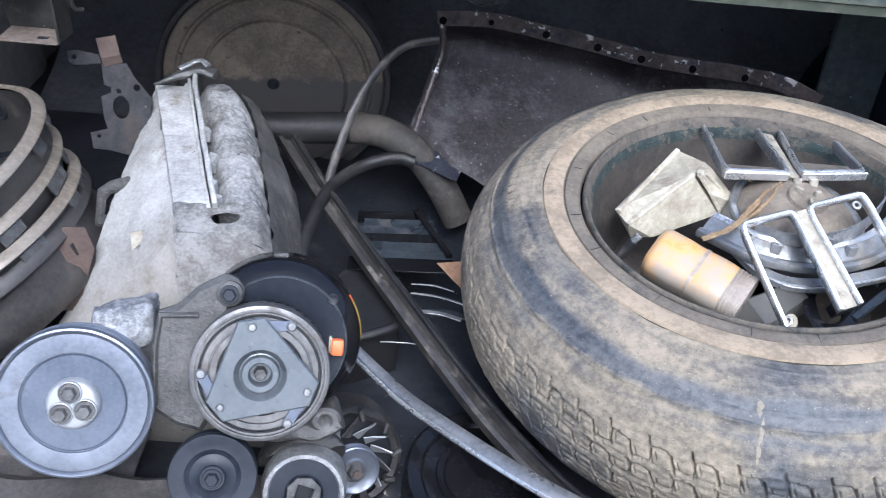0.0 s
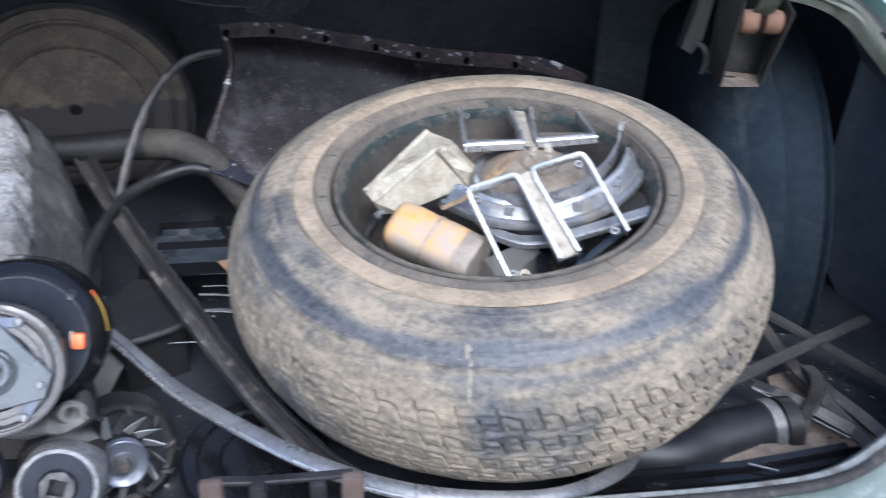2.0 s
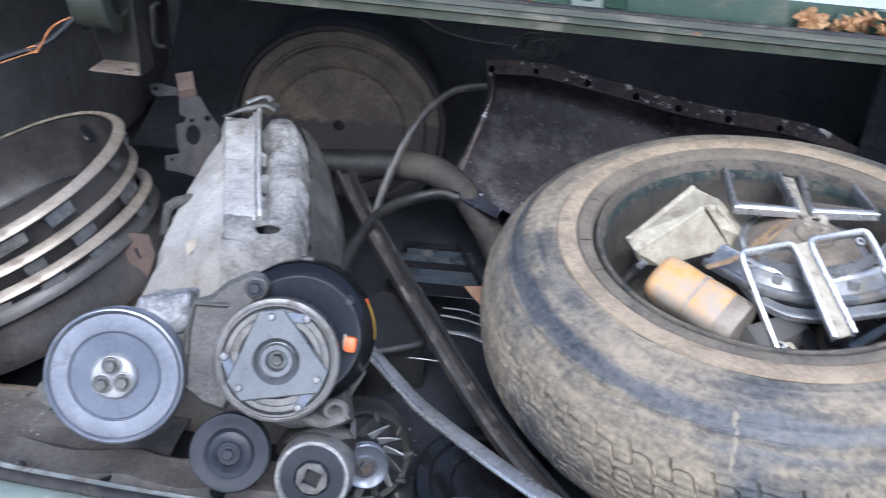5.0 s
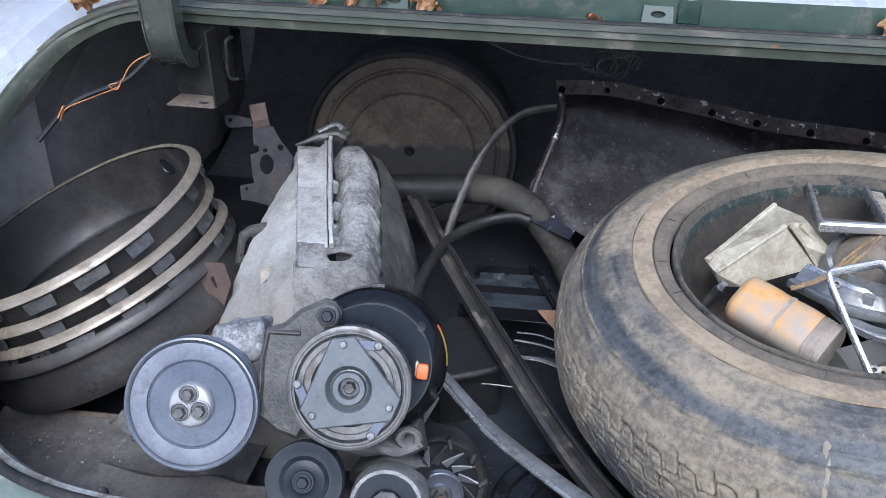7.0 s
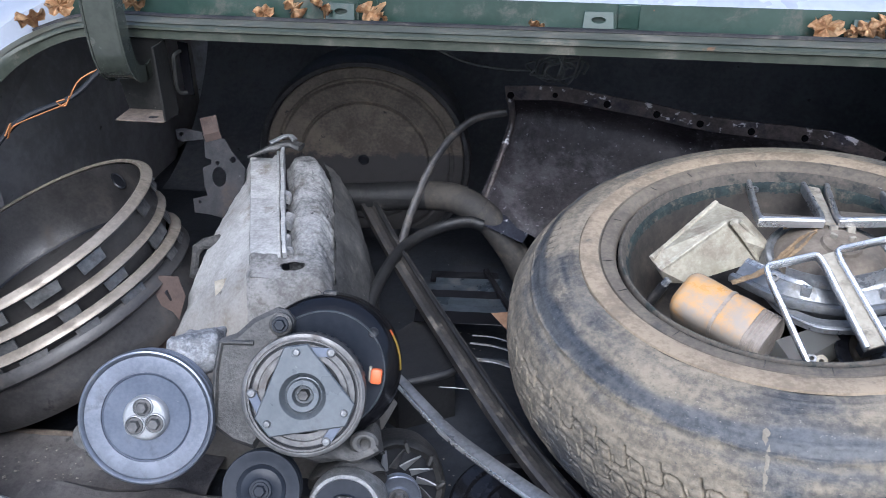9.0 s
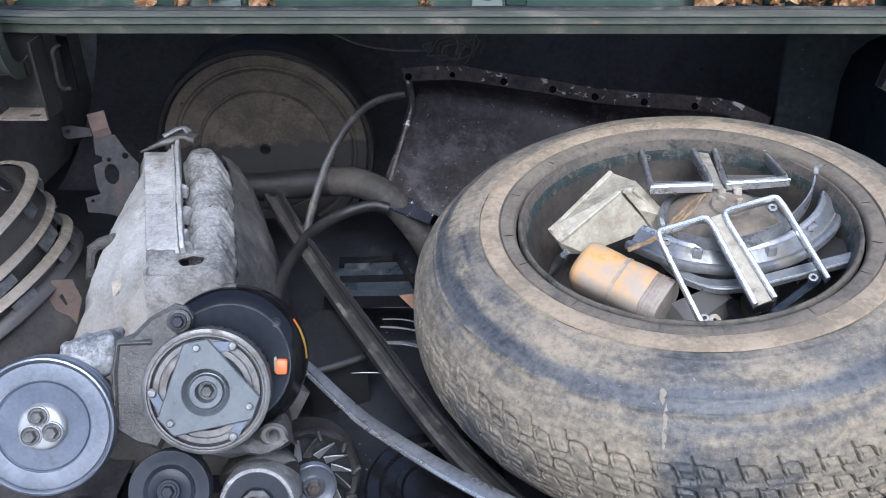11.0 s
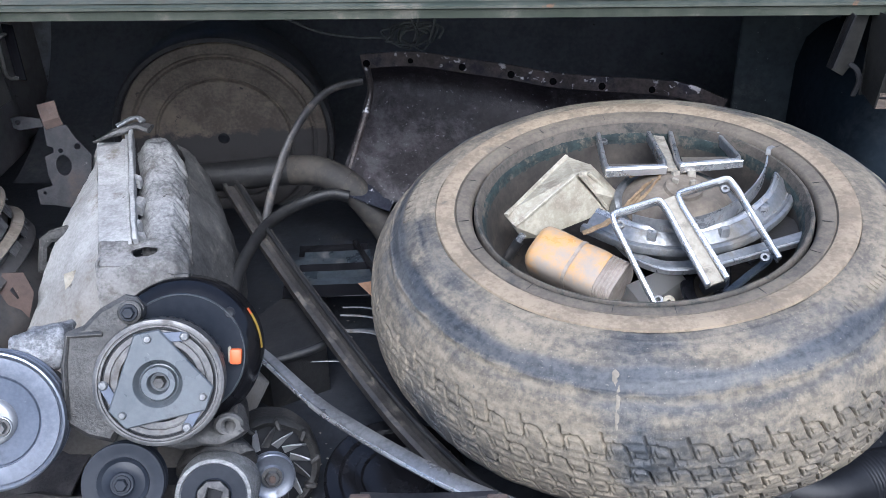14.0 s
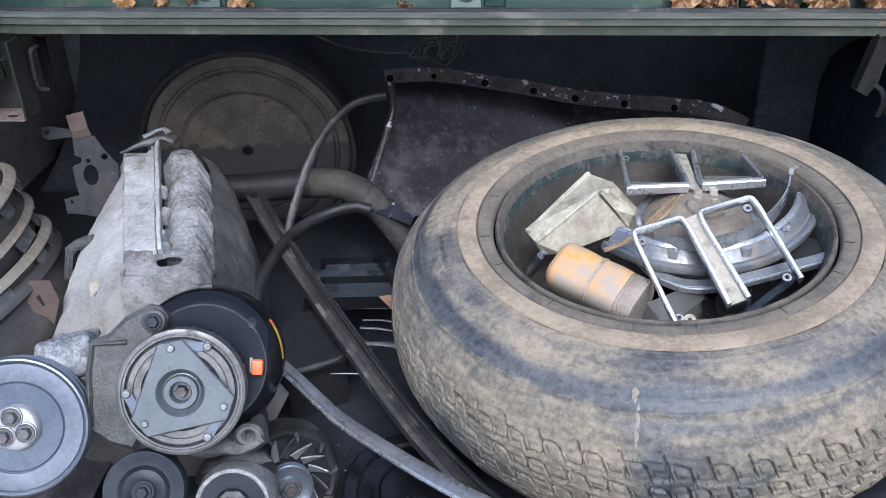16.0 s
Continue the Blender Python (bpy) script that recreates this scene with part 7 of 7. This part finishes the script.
side = thing("lid_catch", "bent dark steel lid catch beside the hinge", "catch")
part("blade", sheet([(0.703, 1.03, 0.424), (0.716, 1.03, 0.50), (0.744, 1.03, 0.50), (0.738, 1.03, 0.43), (0.727, 1.03, 0.411)], (0, 1, 0)), "hinge_dark", side)
part("fold", sheet([(0.703, 1.028, 0.424), (0.716, 1.028, 0.50), (0.713, 1.005, 0.50), (0.700, 1.005, 0.43)], (1, 0, 0)), "brk", side)
part("hook", sweep(spline([(0.728, 1.02, 0.432), (0.738, 1.015, 0.424), (0.744, 1.015, 0.408), (0.742, 1.018, 0.387)], 5), flat_section(0.007, 0.004), (0, -1, 0)), "brk", side, "worn bright hook")
hasp = thing("lash_loop", "small worn steel loop screwed to the inner panel", "steel loop")
part("loop", sweep(spline([(-0.408, 1.04, 0.475), (-0.414, 1.03, 0.47), (-0.415, 1.028, 0.45), (-0.416, 1.028, 0.425), (-0.414, 1.032, 0.415), (-0.408, 1.04, 0.412)], 5), round_section(0.0030, 8)), "hinge_dark", hasp)
part("plate", plate([(-0.008, -0.036), (0.006, -0.038), (0.007, 0.040), (-0.008, 0.042)], 0.003, (), 0.001), "hole", hasp, "", axis((-0.405, 1.045, 0.445), (0, -1, 0)))
loom = thing("wire_loom", "taped wire loom with loose orange wires under the rim", "wires")
part("taped_loom", sweep(spline([(-0.485, 1.01, 0.48), (-0.51, 0.985, 0.455), (-0.545, 0.965, 0.425), (-0.60, 0.92, 0.405), (-0.64, 0.88, 0.36)], 6), round_section(0.004, 8)), "black", loom, "frayed taped loom")
for pts in ([(-0.48, 1.005, 0.47), (-0.53, 0.975, 0.45), (-0.55, 0.958, 0.42), (-0.575, 0.94, 0.41), (-0.605, 0.91, 0.40), (-0.612, 0.90, 0.385), (-0.606, 0.905, 0.405), (-0.612, 0.895, 0.39)], [(-0.545, 0.96, 0.428), (-0.552, 0.955, 0.415), (-0.56, 0.95, 0.422), (-0.55, 0.955, 0.425)]):
    part("orange_wire", sweep(spline(pts, 5), round_section(0.0011, 6)), "copper", loom, "thin orange wire")
tangle = thing("wire_tangle", "tangle of thin grey wires hanging under the deck", "wires")
random.seed(4)
for k in range(7):
    a = random.uniform(0, 6.28)
    c = Vector((0.125 + 0.02 * random.uniform(-1, 1), 1.42, 0.352))
    pts = [c + Vector((0.045 * math.cos(a + t * 0.9) * (0.5 + 0.5 * random.random()), 0.02 * math.sin(t), 0.014 * math.sin(a + t * 0.9) + 0.004 * random.uniform(-1, 1))) for t in range(7)]
    if k < 3:
        pts.append(c + Vector((-0.02 + 0.03 * k, 0.0, 0.09)))
    part("wire", sweep(spline(pts, 5), round_section(0.0022, 6), (0, 1, 0)), "wire", tangle)
part("wire", sweep(spline([(0.09, 1.43, 0.345), (0.02, 1.44, 0.342), (-0.05, 1.45, 0.35), (-0.11, 1.45, 0.375)], 5), round_section(0.0025, 6)), "wire", tangle)

random.seed(9)


def leaf_thing(p, size, turn):
    ob = thing("dead_leaf", "curled dry orange-brown leaf in the gutter", "leaf", "dead leaves in the gutter")
    n = 28
    outline = []
    size *= 0.84
    bm = bmesh.new()
    for i in range(n):
        a = 2 * math.pi * i / n
        r = size * (0.86 + 0.14 * abs(math.sin(2.5 * a + turn)) + 0.07 * random.uniform(-1, 1))
        outline.append((r * math.cos(a), 0.75 * r * math.sin(a)))
    c = bm.verts.new((0, 0, 0.1 * size))
    mid = [bm.verts.new((x * 0.55, y * 0.55, size * (0.20 * math.sin(4 * i + turn) + 0.10 + 0.10 * random.uniform(-1, 1)))) for i, (x, y) in enumerate(outline)]
    rim = [bm.verts.new((x, y, size * (0.30 * math.sin(1.3 * i + turn) + 0.14 * random.uniform(-1, 1) + 0.35 * (x / size) ** 2))) for i, (x, y) in enumerate(outline)]
    for i in range(n):
        j = (i + 1) % n
        bm.faces.new((c, mid[i], mid[j]))
        bm.faces.new((mid[i], rim[i], rim[j], mid[j]))
    bmesh.ops.solidify(bm, geom=bm.faces[:], thickness=0.0006)
    part("blade", bm, "leaf", ob, "", Matrix.Translation(p) @ Matrix.Rotation(turn, 4, "Z") @ Matrix.Rotation(radians(50), 4, "X"), 60)
    return ob


for x, y, z, s, t in ((-0.293, 1.085, 0.522, 0.019, 0.3), (-0.25, 1.088, 0.528, 0.026, 1.4), (-0.21, 1.088, 0.532, 0.026, 2.2), (-0.139, 1.086, 0.527, 0.026, 0.9), (-0.12, 1.084, 0.522, 0.014, 2.0), (0.096, 1.082, 0.518, 0.015, 2.6), (0.474, 1.086, 0.526, 0.028, 0.2), (-0.494, 1.086, 0.527, 0.022, 3.1), (-0.594, 1.06, 0.528, 0.026, 0.7), (-0.63, 1.04, 0.512, 0.026, 4.0), (0.503, 1.084, 0.518, 0.016, 1.7), (0.568, 1.084, 0.519, 0.020, 1.1), (0.618, 1.086, 0.518, 0.018, 2.4), (0.687, 1.086, 0.522, 0.026, 5.0), (0.736, 1.086, 0.524, 0.028, 0.1), (0.90, 1.05, 0.535, 0.03, 2.1)):
    leaf_thing((x, y, z), s, t)
for k in range(16):
    leaf_thing((random.uniform(0.50, 0.90), 1.082 + random.uniform(-0.006, 0.004), 0.528 + random.uniform(-0.003, 0.008)), random.uniform(0.016, 0.026), random.uniform(0, 6))
for x in (-0.182, 0.181, 0.531):
    c = thing("gutter_clip", "small green steel clip with a slot in the gutter", "clip", "gutter clips")
    part("plate", plate([(-0.022, -0.012), (0.022, -0.012), (0.02, 0.012), (-0.02, 0.012)], 0.004, [ring_of(12, 0.009, 0, 0, 0.0035)], 0.001), "green", c, "", axis((x, 1.094, 0.525), (0, -1, 0.4)))
    part("tab", box(0.03, 0.006, 0.034, 0.002, 1, (x + 0.040, 1.1, 0.530)), "green", c)
